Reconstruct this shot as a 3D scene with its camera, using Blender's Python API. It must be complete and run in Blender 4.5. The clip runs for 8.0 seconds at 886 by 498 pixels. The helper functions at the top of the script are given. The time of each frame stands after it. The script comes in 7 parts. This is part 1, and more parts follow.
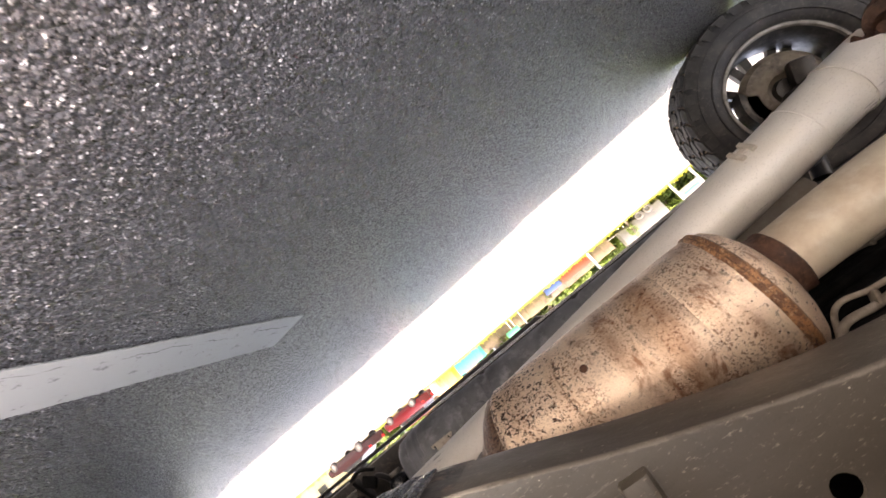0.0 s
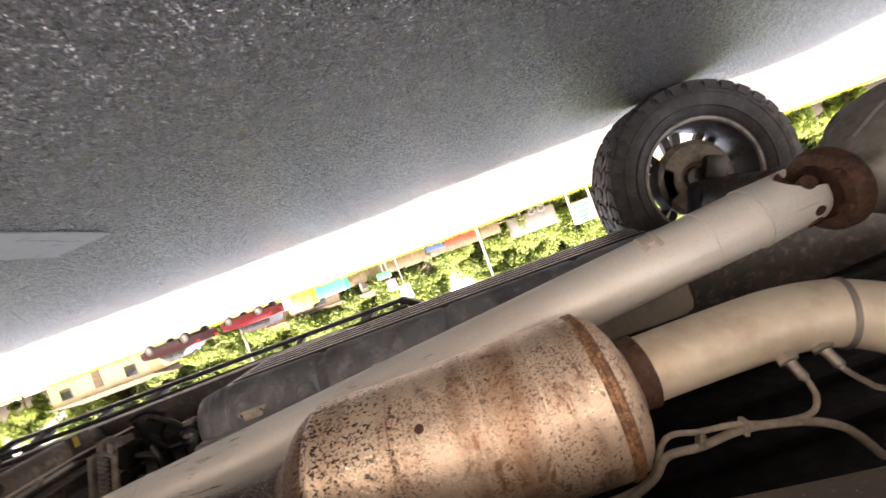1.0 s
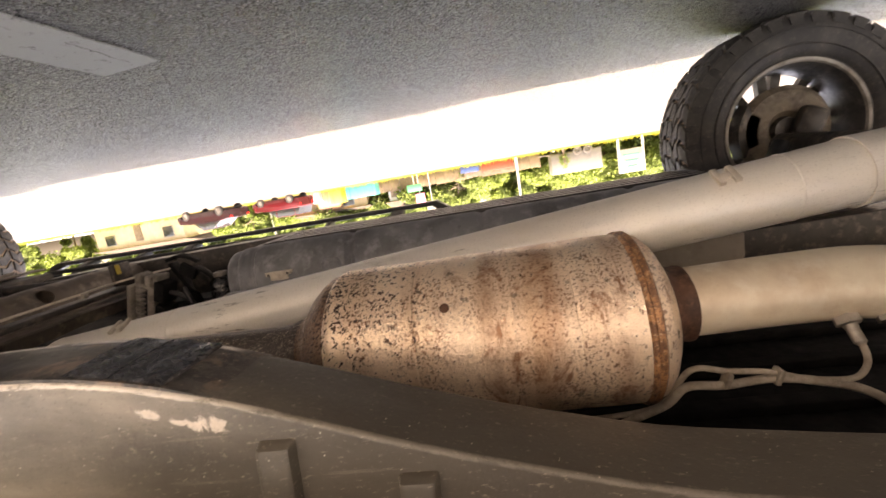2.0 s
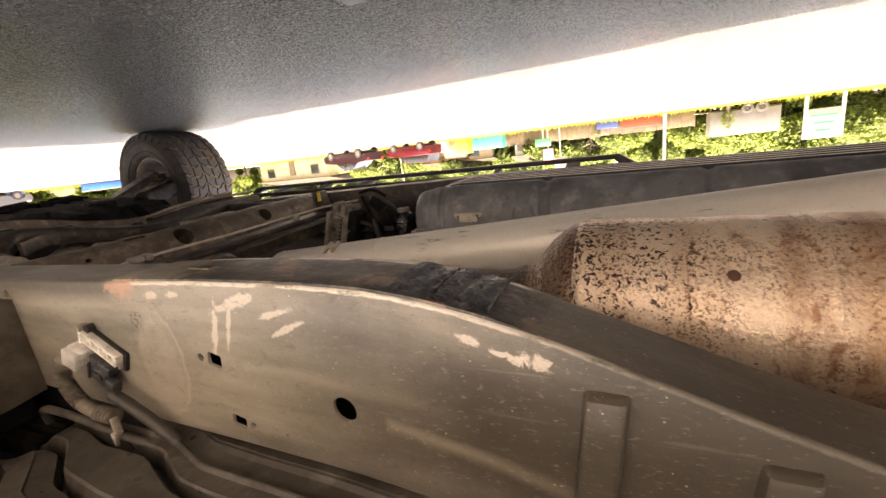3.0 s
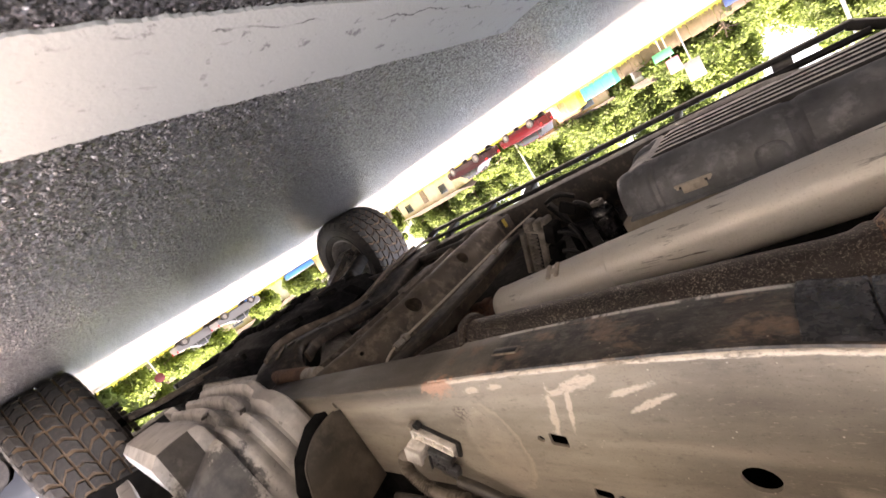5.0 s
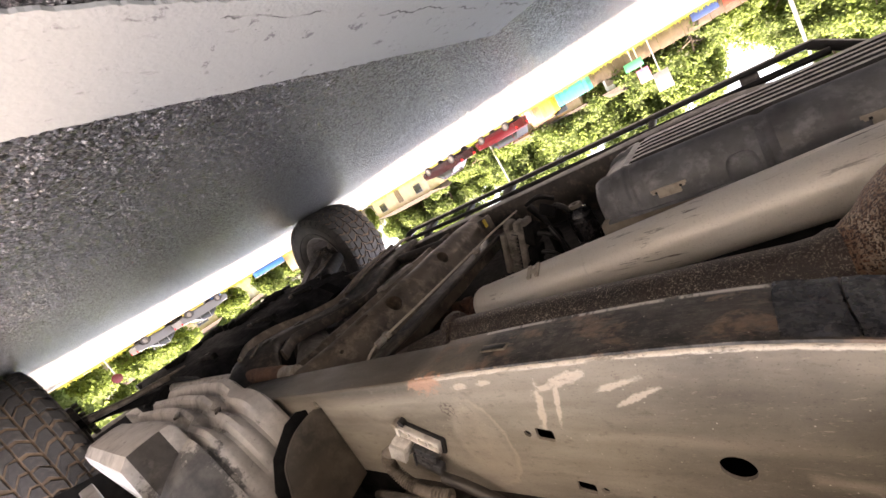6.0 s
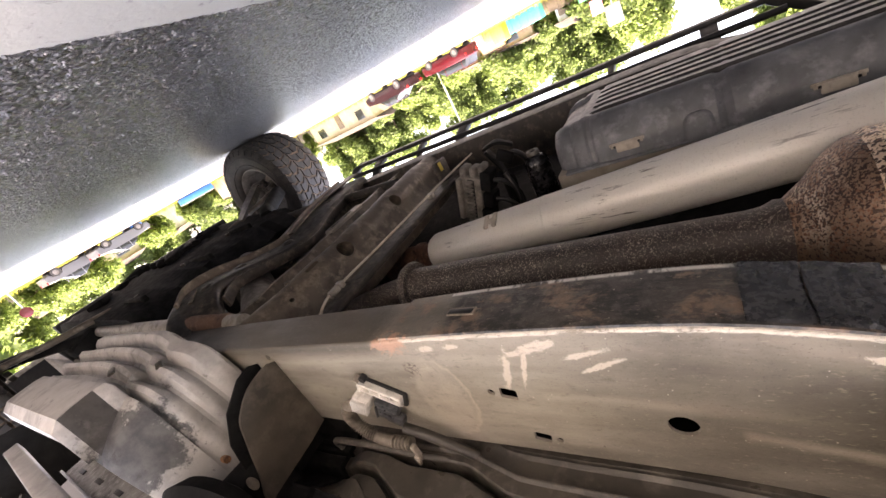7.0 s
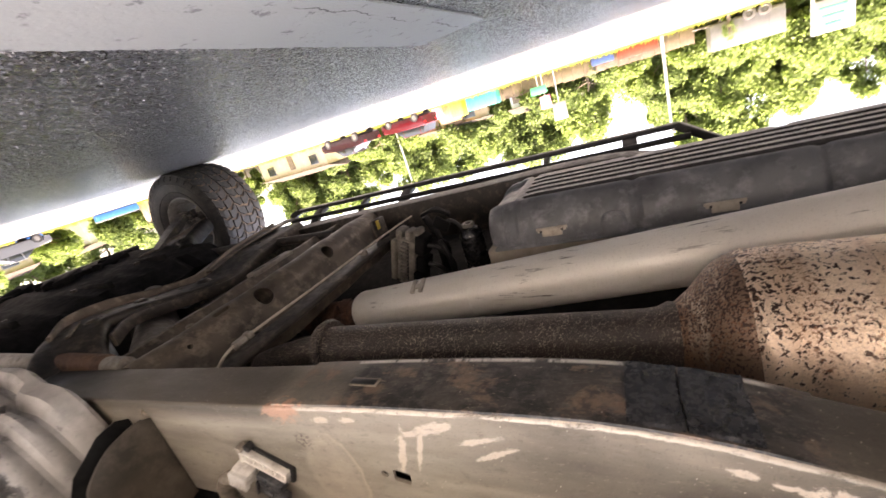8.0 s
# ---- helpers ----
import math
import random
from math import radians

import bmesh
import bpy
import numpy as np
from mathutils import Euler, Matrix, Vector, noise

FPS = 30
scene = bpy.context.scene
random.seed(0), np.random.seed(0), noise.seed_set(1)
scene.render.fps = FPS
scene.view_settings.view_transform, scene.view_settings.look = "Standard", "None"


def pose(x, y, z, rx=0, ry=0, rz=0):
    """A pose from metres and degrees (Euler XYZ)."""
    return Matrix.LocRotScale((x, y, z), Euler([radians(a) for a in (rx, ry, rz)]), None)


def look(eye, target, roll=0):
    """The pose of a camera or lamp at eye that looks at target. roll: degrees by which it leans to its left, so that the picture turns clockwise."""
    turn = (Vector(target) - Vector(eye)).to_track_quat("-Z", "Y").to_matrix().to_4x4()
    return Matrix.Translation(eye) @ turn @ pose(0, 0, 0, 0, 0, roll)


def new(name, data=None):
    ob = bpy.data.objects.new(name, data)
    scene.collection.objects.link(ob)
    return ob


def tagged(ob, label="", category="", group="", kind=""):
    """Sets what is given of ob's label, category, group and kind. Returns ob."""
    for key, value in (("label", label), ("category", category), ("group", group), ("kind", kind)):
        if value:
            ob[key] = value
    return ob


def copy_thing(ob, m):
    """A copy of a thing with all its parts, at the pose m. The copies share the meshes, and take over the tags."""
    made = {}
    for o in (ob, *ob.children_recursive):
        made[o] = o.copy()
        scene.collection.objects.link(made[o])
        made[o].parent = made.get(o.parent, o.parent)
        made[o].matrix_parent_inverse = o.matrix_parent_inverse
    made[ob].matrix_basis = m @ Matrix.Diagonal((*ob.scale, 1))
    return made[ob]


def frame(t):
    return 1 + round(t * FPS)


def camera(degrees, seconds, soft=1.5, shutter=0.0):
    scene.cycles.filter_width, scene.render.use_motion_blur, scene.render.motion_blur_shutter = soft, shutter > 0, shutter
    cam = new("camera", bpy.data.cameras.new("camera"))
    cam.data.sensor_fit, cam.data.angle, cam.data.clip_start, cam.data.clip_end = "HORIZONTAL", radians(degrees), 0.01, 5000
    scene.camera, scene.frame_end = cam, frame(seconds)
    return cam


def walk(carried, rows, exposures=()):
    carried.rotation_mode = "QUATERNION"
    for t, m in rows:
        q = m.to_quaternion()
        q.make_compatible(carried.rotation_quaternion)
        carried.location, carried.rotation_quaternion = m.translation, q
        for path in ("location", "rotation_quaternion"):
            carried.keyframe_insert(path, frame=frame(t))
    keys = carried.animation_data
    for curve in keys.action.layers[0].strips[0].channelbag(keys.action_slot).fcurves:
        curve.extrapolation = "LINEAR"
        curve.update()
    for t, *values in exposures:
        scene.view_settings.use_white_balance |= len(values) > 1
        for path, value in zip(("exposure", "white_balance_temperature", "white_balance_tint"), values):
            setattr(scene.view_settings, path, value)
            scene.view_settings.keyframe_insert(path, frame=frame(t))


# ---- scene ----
cam = camera(94.4, 8.0, 1.5, 0.15)
PATH = [
    (0, (0.026, -0.014, 0.461), (0.392, 1.895, -0.01), 140.0),
    (0.5, (-0.013, 0.086, 0.358), (0.22, 2.068, 0.223), 150.6),
    (1, (-0.046, 0.159, 0.321), (0.022, 2.158, 0.353), 159.6),
    (1.2, (-0.065, 0.184, 0.335), (-0.125, 2.183, 0.353), 164.0),
    (2.3, (0.084, 0.197, 0.393), (0.585, 2.071, 0.882), 171.4),
    (2.5, (0.139, 0.189, 0.372), (0.812, 2.002, 0.882), 170.9),
    (3, (0.282, 0.185, 0.381), (1.113, 1.936, 0.874), 173.0),
    (3.5, (0.388, 0.198, 0.349), (1.422, 1.804, 0.942), 169.8),
    (4, (0.458, 0.136, 0.323), (1.839, 1.463, 0.899), 162.7),
    (4.5, (0.481, 0.13, 0.29), (1.965, 1.39, 0.747), 154.8),
    (5, (0.487, 0.161, 0.223), (1.89, 1.555, 0.517), 147.7),
    (5.2, (0.479, 0.129, 0.209), (1.872, 1.548, 0.421), 146.6),
    (6.3, (0.534, 0.143, 0.21), (1.794, 1.618, 0.697), 150.8),
    (6.5, (0.551, 0.148, 0.203), (1.778, 1.605, 0.811), 151.1),
    (7, (0.552, 0.171, 0.152), (1.733, 1.593, 0.916), 151.1),
    (7.5, (0.529, 0.162, 0.126), (1.687, 1.622, 0.851), 152.4),
    (8, (0.517, 0.2, 0.151), (1.412, 1.873, 0.781), 162.3),
]
EXPOSURE = ((0.0, 4.22, 8050, 20), (0.5, 4.04, 8200, 20), (1.0, 4.11, 8350, 21), (2.3, 4.0, 9600, 22), (3.5, 3.96, 9650, 22), (4.0, 4.17, 8150, 22), (4.5, 3.95, 7700, 22), (5.0, 3.96, 8400, 22), (6.5, 3.83, 8200, 22), (7.0, 4.17, 7900, 22), (7.5, 4.2, 7900, 21), (8.0, 4.14, 8150, 21))
walk(cam, [(t, look(eye, target, roll)) for t, eye, target, roll in PATH], EXPOSURE)

# ---------------------------------------------------------------- light
SUN_ELEV, SUN_TURN = radians(83), radians(172)
world = bpy.data.worlds.new("sky_world")
scene.world = world
world.use_nodes = True
wn = world.node_tree.nodes
sky = wn.new("ShaderNodeTexSky")
sky.sky_type = 'NISHITA'
sky.sun_disc = False
sky.sun_elevation, sky.sun_rotation = SUN_ELEV, SUN_TURN
sky.dust_density, sky.ozone_density = 6.0, 1.0
world.node_tree.links.new(sky.outputs[0], wn["Background"].inputs[0])
wn["Background"].inputs[1].default_value = 0.11
sun = new("sun", bpy.data.lights.new("sun", "SUN"))
sun.data.energy, sun.data.angle, sun.data.color = 4.5, radians(2.5), (1.0, 0.93, 0.84)
sun.matrix_world = look((0, 0, 30), Vector((0, 0, 30)) - Vector((math.sin(SUN_TURN) * math.cos(SUN_ELEV), math.cos(SUN_TURN) * math.cos(SUN_ELEV), math.sin(SUN_ELEV))))


# ---------------------------------------------------------------- materials
class Mat:
    """A small builder for node materials."""

    def __init__(self, name, color=(0.5, 0.5, 0.5), rough=0.5, metal=0.0, spec=0.5):
        self.m = bpy.data.materials.new(name)
        self.m.use_nodes = True
        self.t = self.m.node_tree
        self.b = self.t.nodes["Principled BSDF"]
        self.b.inputs["Base Color"].default_value = (*color, 1)
        self.b.inputs["Roughness"].default_value = rough
        self.b.inputs["Metallic"].default_value = metal
        self.b.inputs["Specular IOR Level"].default_value = spec
        self.color = None
        self.bumped = None

    def node(self, kind, **ins):
        n = self.t.nodes.new(kind)
        for k, v in ins.items():
            self.put(n.inputs[k.replace("_", " ")], v)
        return n

    def put(self, socket, v):
        if isinstance(v, bpy.types.NodeSocket):
            self.t.links.new(v, socket)
        elif isinstance(v, tuple) and len(v) == 3 and socket.type == "RGBA":
            socket.default_value = (*v, 1)
        else:
            socket.default_value = v

    def coord(self, scale=(1, 1, 1), uv=False):
        c = self.node("ShaderNodeTexCoord")
        mp = self.node("ShaderNodeMapping", Vector=c.outputs["UV" if uv else "Object"])
        mp.inputs["Scale"].default_value = scale
        return mp.outputs[0]

    def noise(self, scale, detail=4.0, rough=0.6, stretch=(1, 1, 1), uv=False, warp=0.0):
        n = self.node("ShaderNodeTexNoise", Vector=self.coord(stretch, uv), Scale=scale, Detail=detail, Roughness=rough, Distortion=warp)
        return n.outputs[0]

    def cells(self, scale, stretch=(1, 1, 1), feature="F1", out="Distance", rand=1.0):
        n = self.node("ShaderNodeTexVoronoi", Vector=self.coord(stretch), Scale=scale, Randomness=rand)
        n.feature = feature
        return n.outputs[out]

    def ramp(self, fac, lo, hi, a=0.0, b=1.0):
        n = self.node("ShaderNodeMapRange", Value=fac)
        for k, v in zip(("From Min", "From Max", "To Min", "To Max"), (lo, hi, a, b)):
            self.put(n.inputs[k], v)
        return n.outputs[0]

    def math(self, op, a, b):
        n = self.t.nodes.new("ShaderNodeMath")
        n.operation = op
        self.put(n.inputs[0], a)
        self.put(n.inputs[1], b)
        return n.outputs[0]

    def mix(self, fac, a, b):
        n = self.t.nodes.new("ShaderNodeMix")
        n.data_type = "RGBA"
        self.put(n.inputs[0], fac)
        self.put(n.inputs[6], a)
        self.put(n.inputs[7], b)
        return n.outputs[2]

    def over(self, fac, color):
        """Lay a colour over what is there, where fac says."""
        base = self.color if self.color is not None else tuple(self.b.inputs["Base Color"].default_value)[:3]
        self.color = self.mix(fac, base, color)
        self.put(self.b.inputs["Base Color"], self.color)
        return self

    def bump(self, height, strength=0.3, dist=0.002):
        n = self.node("ShaderNodeBump", Height=height, Strength=strength, Distance=dist)
        if self.bumped is not None:
            self.put(n.inputs["Normal"], self.bumped)
        self.bumped = n.outputs[0]
        self.put(self.b.inputs["Normal"], self.bumped)
        return self

    def rough(self, value):
        self.put(self.b.inputs["Roughness"], value)
        return self

    def metal(self, value):
        self.put(self.b.inputs["Metallic"], value)
        return self


def worn(name, color, dark, light, rough=0.5, metal=0.0, grain=60.0, patch=6.0, bump=0.25, spec=0.5):
    """A surface with large soft stains, fine grain and a little relief."""
    m = Mat(name, color, rough, metal, spec)
    m.over(m.ramp(m.noise(patch, 5), 0.45, 0.7), dark)
    m.over(m.ramp(m.noise(patch * 2.7, 6, 0.65), 0.52, 0.72, 0, 0.75), light)
    g = m.noise(grain, 5, 0.7)
    m.over(m.ramp(g, 0.58, 0.75, 0, 0.5), dark)
    m.rough(m.ramp(m.noise(patch * 4, 4), 0.3, 0.7, rough - 0.12, rough + 0.15))
    m.bump(g, bump, 0.002)
    return m


def make_asphalt():
    m = Mat("asphalt", (0.033, 0.031, 0.034), 0.5, 0, 0.42)
    c = m.cells(235)
    tint = m.node("ShaderNodeRGBToBW", Color=m.cells(235, out="Color")).outputs[0]
    m.over(m.ramp(tint, 0.2, 0.9, 0, 0.9), (0.092, 0.089, 0.094))
    m.over(m.ramp(tint, 0.80, 0.86, 0, 0.8), (0.22, 0.218, 0.22))
    # sparse pale chips of stone, with glints painted into their colour
    chip = m.node("ShaderNodeRGBToBW", Color=m.cells(150, out="Color")).outputs[0]
    glint = m.math("MULTIPLY", m.ramp(chip, 0.69, 0.72), m.ramp(m.cells(150), 0.38, 0.52, 1, 0))
    m.over(m.math("MULTIPLY", glint, m.ramp(m.noise(30, 4), 0.40, 0.6, 0.4, 1)), (0.72, 0.71, 0.71))
    m.over(m.ramp(c, 0.42, 0.62), (0.026, 0.027, 0.029))
    m.over(m.ramp(m.noise(0.9, 6), 0.45, 0.75, 0, 0.4), (0.094, 0.095, 0.097))
    m.rough(m.ramp(glint, 0, 1, m.ramp(tint, 0.0, 1.0, 0.18, 0.46), 0.10))
    m.bump(m.ramp(c, 0.1, 0.65, 1, 0), 1.0, 0.005)
    m.bump(m.noise(520, 3), 0.8, 0.002)
    m.bump(m.ramp(m.cells(95), 0.1, 0.7, 1, 0), 0.8, 0.010)
    m.bump(m.noise(38, 4), 0.4, 0.006)
    return m.m


def make_paint():
    m = Mat("road_paint", (0.29, 0.30, 0.28), 0.6)
    m.over(m.ramp(m.noise(5, 5), 0.45, 0.75, 0, 0.5), (0.28, 0.285, 0.27))
    m.over(m.ramp(m.noise(150, 5), 0.55, 0.72, 0, 0.3), (0.26, 0.26, 0.25))
    m.over(m.ramp(m.noise(24, 7, 0.75), 0.60, 0.64, 0, 0.85), (0.09, 0.09, 0.09))
    m.over(m.math("MULTIPLY", m.ramp(m.noise(70, 6, 0.75, (1, 0.4, 1)), 0.61, 0.65), m.ramp(m.noise(6, 3), 0.42, 0.6, 0, 0.9)), (0.12, 0.115, 0.11))
    # a broken crack along one edge
    x = m.node("ShaderNodeSeparateXYZ", Vector=m.coord()).outputs[0]
    off = m.math("MULTIPLY", m.math("SUBTRACT", m.noise(13, 6, 0.65), 0.5), 0.05)
    d = m.math("ABSOLUTE", m.math("SUBTRACT", m.math("SUBTRACT", x, 0.828), off), 0)
    crack = m.math("MULTIPLY", m.ramp(d, 0.0006, 0.0022, 1, 0), m.ramp(m.noise(9, 4, 0.6), 0.47, 0.53))
    m.over(crack, (0.035, 0.033, 0.032))
    m.bump(m.noise(120, 5), 0.35, 0.002)
    m.bump(m.math("MULTIPLY", m.cells(210), m.ramp(x, 0.80, 0.83, 1, 0.15)), 0.25, 0.003)
    return m.m


def make_rail():
    m = Mat("chassis_coating", (0.12, 0.104, 0.082), 0.38, 0.0, 0.5)
    m.over(m.ramp(m.noise(5, 5, 0.6, (0.35, 1, 1.6)), 0.30, 0.60, 0, 0.92), (0.365, 0.33, 0.272))
    # fall-off of light towards the rear, put into the coating colour
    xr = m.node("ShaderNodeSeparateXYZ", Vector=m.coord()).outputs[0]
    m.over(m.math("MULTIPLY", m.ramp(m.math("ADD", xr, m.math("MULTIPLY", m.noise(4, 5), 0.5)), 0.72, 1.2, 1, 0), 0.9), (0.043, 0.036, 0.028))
    m.over(m.ramp(m.noise(26, 5, 0.6, (0.10, 1, 1.0)), 0.50, 0.74, 0, 0.35), (0.075, 0.065, 0.053))
    # the map's v runs round the section from its lower outer corner, u along the rail
    c = m.node("ShaderNodeSeparateXYZ", Vector=m.coord((1, 1, 1), True))
    u, v = c.outputs[0], c.outputs[1]
    rag = m.math("MULTIPLY", m.math("SUBTRACT", m.noise(46, 7, 0.72, (1, 1, 1), True, 0.6), 0.47), 3.6)

    def blot(u0, v0, ru, rv, lean=0.0, inner=0.75, outer=1.15, ragged=1.0):
        """An uneven oval mark; lean slants it along the rail."""
        du = m.math("SUBTRACT", m.math("SUBTRACT", u, u0), m.math("MULTIPLY", m.math("SUBTRACT", v, v0), lean))
        du, dv = m.math("DIVIDE", du, ru), m.math("DIVIDE", m.math("SUBTRACT", v, v0), rv)
        d = m.math("SQRT", m.math("ADD", m.math("MULTIPLY", du, du), m.math("MULTIPLY", dv, dv)), 0)
        return m.ramp(m.math("ADD", d, m.math("MULTIPLY", rag, ragged)), inner, outer, 1, 0)

    def strip(v0, v1, soft):
        return m.math("MULTIPLY", m.ramp(v, v0 - soft, v0), m.ramp(v, v1, v1 + soft, 1, 0))

    # pale rubbed haze over the lower face
    haze = m.math("MULTIPLY", strip(-0.01, 0.03, 0.05), m.ramp(m.noise(7, 5, 0.6, (0.5, 1, 1), True), 0.35, 0.6, 0, 0.75))
    m.over(m.math("MULTIPLY", haze, m.ramp(u, 0.22, 0.55)), (0.33, 0.29, 0.235))
    m.over(m.math("MULTIPLY", blot(1.086, 0.158, 0.066, 0.108, 0.0, 0.80, 1.05, 0.12), m.ramp(m.noise(22, 5, 0.6, (1, 1, 1), True), 0.35, 0.65, 0.35, 0.75)), (0.40, 0.35, 0.285))
    m.over(m.math("MULTIPLY", blot(1.125, 0.075, 0.022, 0.022), m.ramp(m.noise(150, 3), 0.5, 0.56)), (0.10, 0.08, 0.065))
    ring = m.math("SUBTRACT", blot(1.084, 0.158, 0.070, 0.112, 0.0, 0.97, 1.03, 0.10), blot(1.090, 0.156, 0.070, 0.110, 0.0, 0.94, 1.02, 0.10))
    m.over(m.math("MULTIPLY", ring, 0.5), (0.50, 0.42, 0.335))
    # the bottom face: black, with rust showing through
    under = m.math("MULTIPLY", m.ramp(v, -0.012, -0.006, 1, 0), m.math("MULTIPLY", m.ramp(u, 0.36, 0.40), m.ramp(u, 1.13, 1.16, 1, 0)))
    m.over(m.math("MULTIPLY", under, m.ramp(u, 1.00, 1.03, 0.92, 0.35)), (0.050, 0.045, 0.041))
    m.over(m.math("MULTIPLY", m.math("MULTIPLY", under, m.ramp(u, 1.00, 1.02, 1, 0)), m.ramp(m.noise(15, 6, 0.7, (0.8, 1.2, 1), True, 0.6), 0.46, 0.55, 0, 0.85)), (0.016, 0.015, 0.015))
    m.over(m.math("MULTIPLY", under, m.ramp(m.noise(11, 6, 0.68, (1, 1.4, 1), True, 0.3), 0.53, 0.61, 0, 0.85)), (0.24, 0.165, 0.122))
    m.over(m.math("MULTIPLY", under, m.ramp(m.noise(17, 6, 0.72, (0.8, 1.5, 1), True, 0.2), 0.60, 0.68, 0, 0.65)), (0.20, 0.175, 0.15))
    m.over(m.math("MULTIPLY", under, m.ramp(m.noise(42, 6, 0.72, (0.8, 1.3, 1), True, 0.5), 0.50, 0.62, 0, 0.6)), (0.115, 0.108, 0.10))
    m.over(m.math("MULTIPLY", under, m.ramp(m.noise(38, 5, 0.7, (0.6, 1.6, 1), True), 0.62, 0.68, 0, 0.5)), (0.30, 0.24, 0.185))
    front = m.math("MULTIPLY", m.ramp(u, 1.15, 1.21), m.ramp(v, 0.015, 0.05, 1, 0))
    m.over(m.math("MULTIPLY", front, 0.8), (0.066, 0.056, 0.044))
    # bare metal along the corner
    edge = m.math("MULTIPLY", m.ramp(m.math("ADD", m.ramp(v, -0.0065, -0.003), m.math("MULTIPLY", m.math("SUBTRACT", m.noise(70, 5, 0.7, (0.4, 1, 1), True), 0.5), 0.8)), 0.4, 0.6)
                  , m.ramp(m.math("ADD", v, m.math("MULTIPLY", m.math("SUBTRACT", m.noise(60, 6, 0.7, (0.4, 1, 1), True), 0.5), 0.012)), 0.0030, 0.0050, 1, 0))
    edge = m.math("MULTIPLY", edge, m.math("MULTIPLY", m.ramp(u, 0.28, 0.50, 0.10, 1), m.ramp(u, 1.15, 1.18, 1, 0)))
    m.over(m.math("MULTIPLY", edge, m.ramp(m.noise(24, 6, 0.75, (0.35, 1, 1), True), 0.41, 0.49)), (0.66, 0.60, 0.52))
    # a broken bright highlight, painted along the far lower edge
    rim = m.math("MULTIPLY", m.math("MULTIPLY", m.ramp(v, -0.122, -0.118, 1, 0), m.ramp(v, -0.130, -0.126)), m.math("MULTIPLY", m.ramp(u, 0.40, 0.42), m.ramp(u, 1.04, 1.05, 1, 0)))
    m.over(m.math("MULTIPLY", rim, m.ramp(m.noise(9, 5, 0.7, (1, 0.3, 1), True), 0.46, 0.50)), (0.66, 0.63, 0.58))
    for mark in ((0.911, 0.086, 0.0085, 0.058, 0.33), (0.874, 0.074, 0.0055, 0.044, 0.35), (0.862, 0.034, 0.018, 0.024, 2.2), (0.832, 0.028, 0.022, 0.015, 1.6), (0.766, 0.045, 0.020, 0.011, 2.6), (0.748, 0.069, 0.013, 0.017, 2.0), (0.995, 0.022, 0.018, 0.007, 0.4),
                 (0.455, 0.030, 0.014, 0.006, 0), (0.415, 0.036, 0.022, 0.006, 0.8),
                 (0.375, 0.030, 0.020, 0.011, 0), (1.055, 0.024, 0.024, 0.008, 0.4)):
        m.over(m.math("MULTIPLY", blot(*mark, ragged=0.7 if mark[0] > 0.6 else 1.5), 0.85), (0.60, 0.525, 0.44))
    m.over(m.math("MULTIPLY", blot(1.148, 0.004, 0.045, 0.032, 0.3), 0.85), (0.50, 0.29, 0.20))
    # faint streaks behind the holes and scattered pale grit
    for u0, v0 in ((0.87, 0.146), (0.60, 0.196)):
        dv = m.math("ABSOLUTE", m.math("SUBTRACT", m.math("SUBTRACT", v, v0), m.math("MULTIPLY", m.math("SUBTRACT", m.noise(9, 4, 0.6, (0.4, 1, 1), True), 0.5), 0.03)), 0)
        tail = m.math("MULTIPLY", m.ramp(u, u0 - 0.42, u0 - 0.12), m.ramp(u, u0 - 0.01, u0, 1, 0))
        m.over(m.math("MULTIPLY", m.math("MULTIPLY", m.ramp(dv, 0.002, 0.016, 1, 0), tail), 0.38), (0.38, 0.33, 0.265))
    grit = m.math("MULTIPLY", m.ramp(m.cells(75), 0.05, 0.10, 1, 0), m.ramp(m.noise(31, 2), 0.50, 0.54))
    m.over(m.math("MULTIPLY", grit, 0.8), (0.6, 0.55, 0.47))
    m.rough(m.ramp(m.noise(18, 5, 0.6, (0.3, 1, 1)), 0.3, 0.7, 0.34, 0.56))
    m.over(m.ramp(m.noise(90, 6, 0.75, (0.5, 1, 1)), 0.56, 0.70, 0, 0.45), (0.045, 0.038, 0.03))
    m.over(m.ramp(m.noise(300, 4, 0.7), 0.58, 0.68, 0, 0.5), (0.04, 0.034, 0.027))
    m.over(m.ramp(m.noise(240, 4, 0.7, (0.35, 1, 1)), 0.60, 0.70, 0, 0.5), (0.34, 0.295, 0.235))
    m.over(m.math("MULTIPLY", m.ramp(m.noise(60, 6, 0.75, (0.05, 1, 1.5)), 0.64, 0.68), 0.16), (0.36, 0.31, 0.25))
    m.bump(m.noise(140, 5), 0.35, 0.002)
    m.bump(m.noise(7, 2, 0.5, (0.25, 1, 1)), 0.16, 0.02)
    return m.m


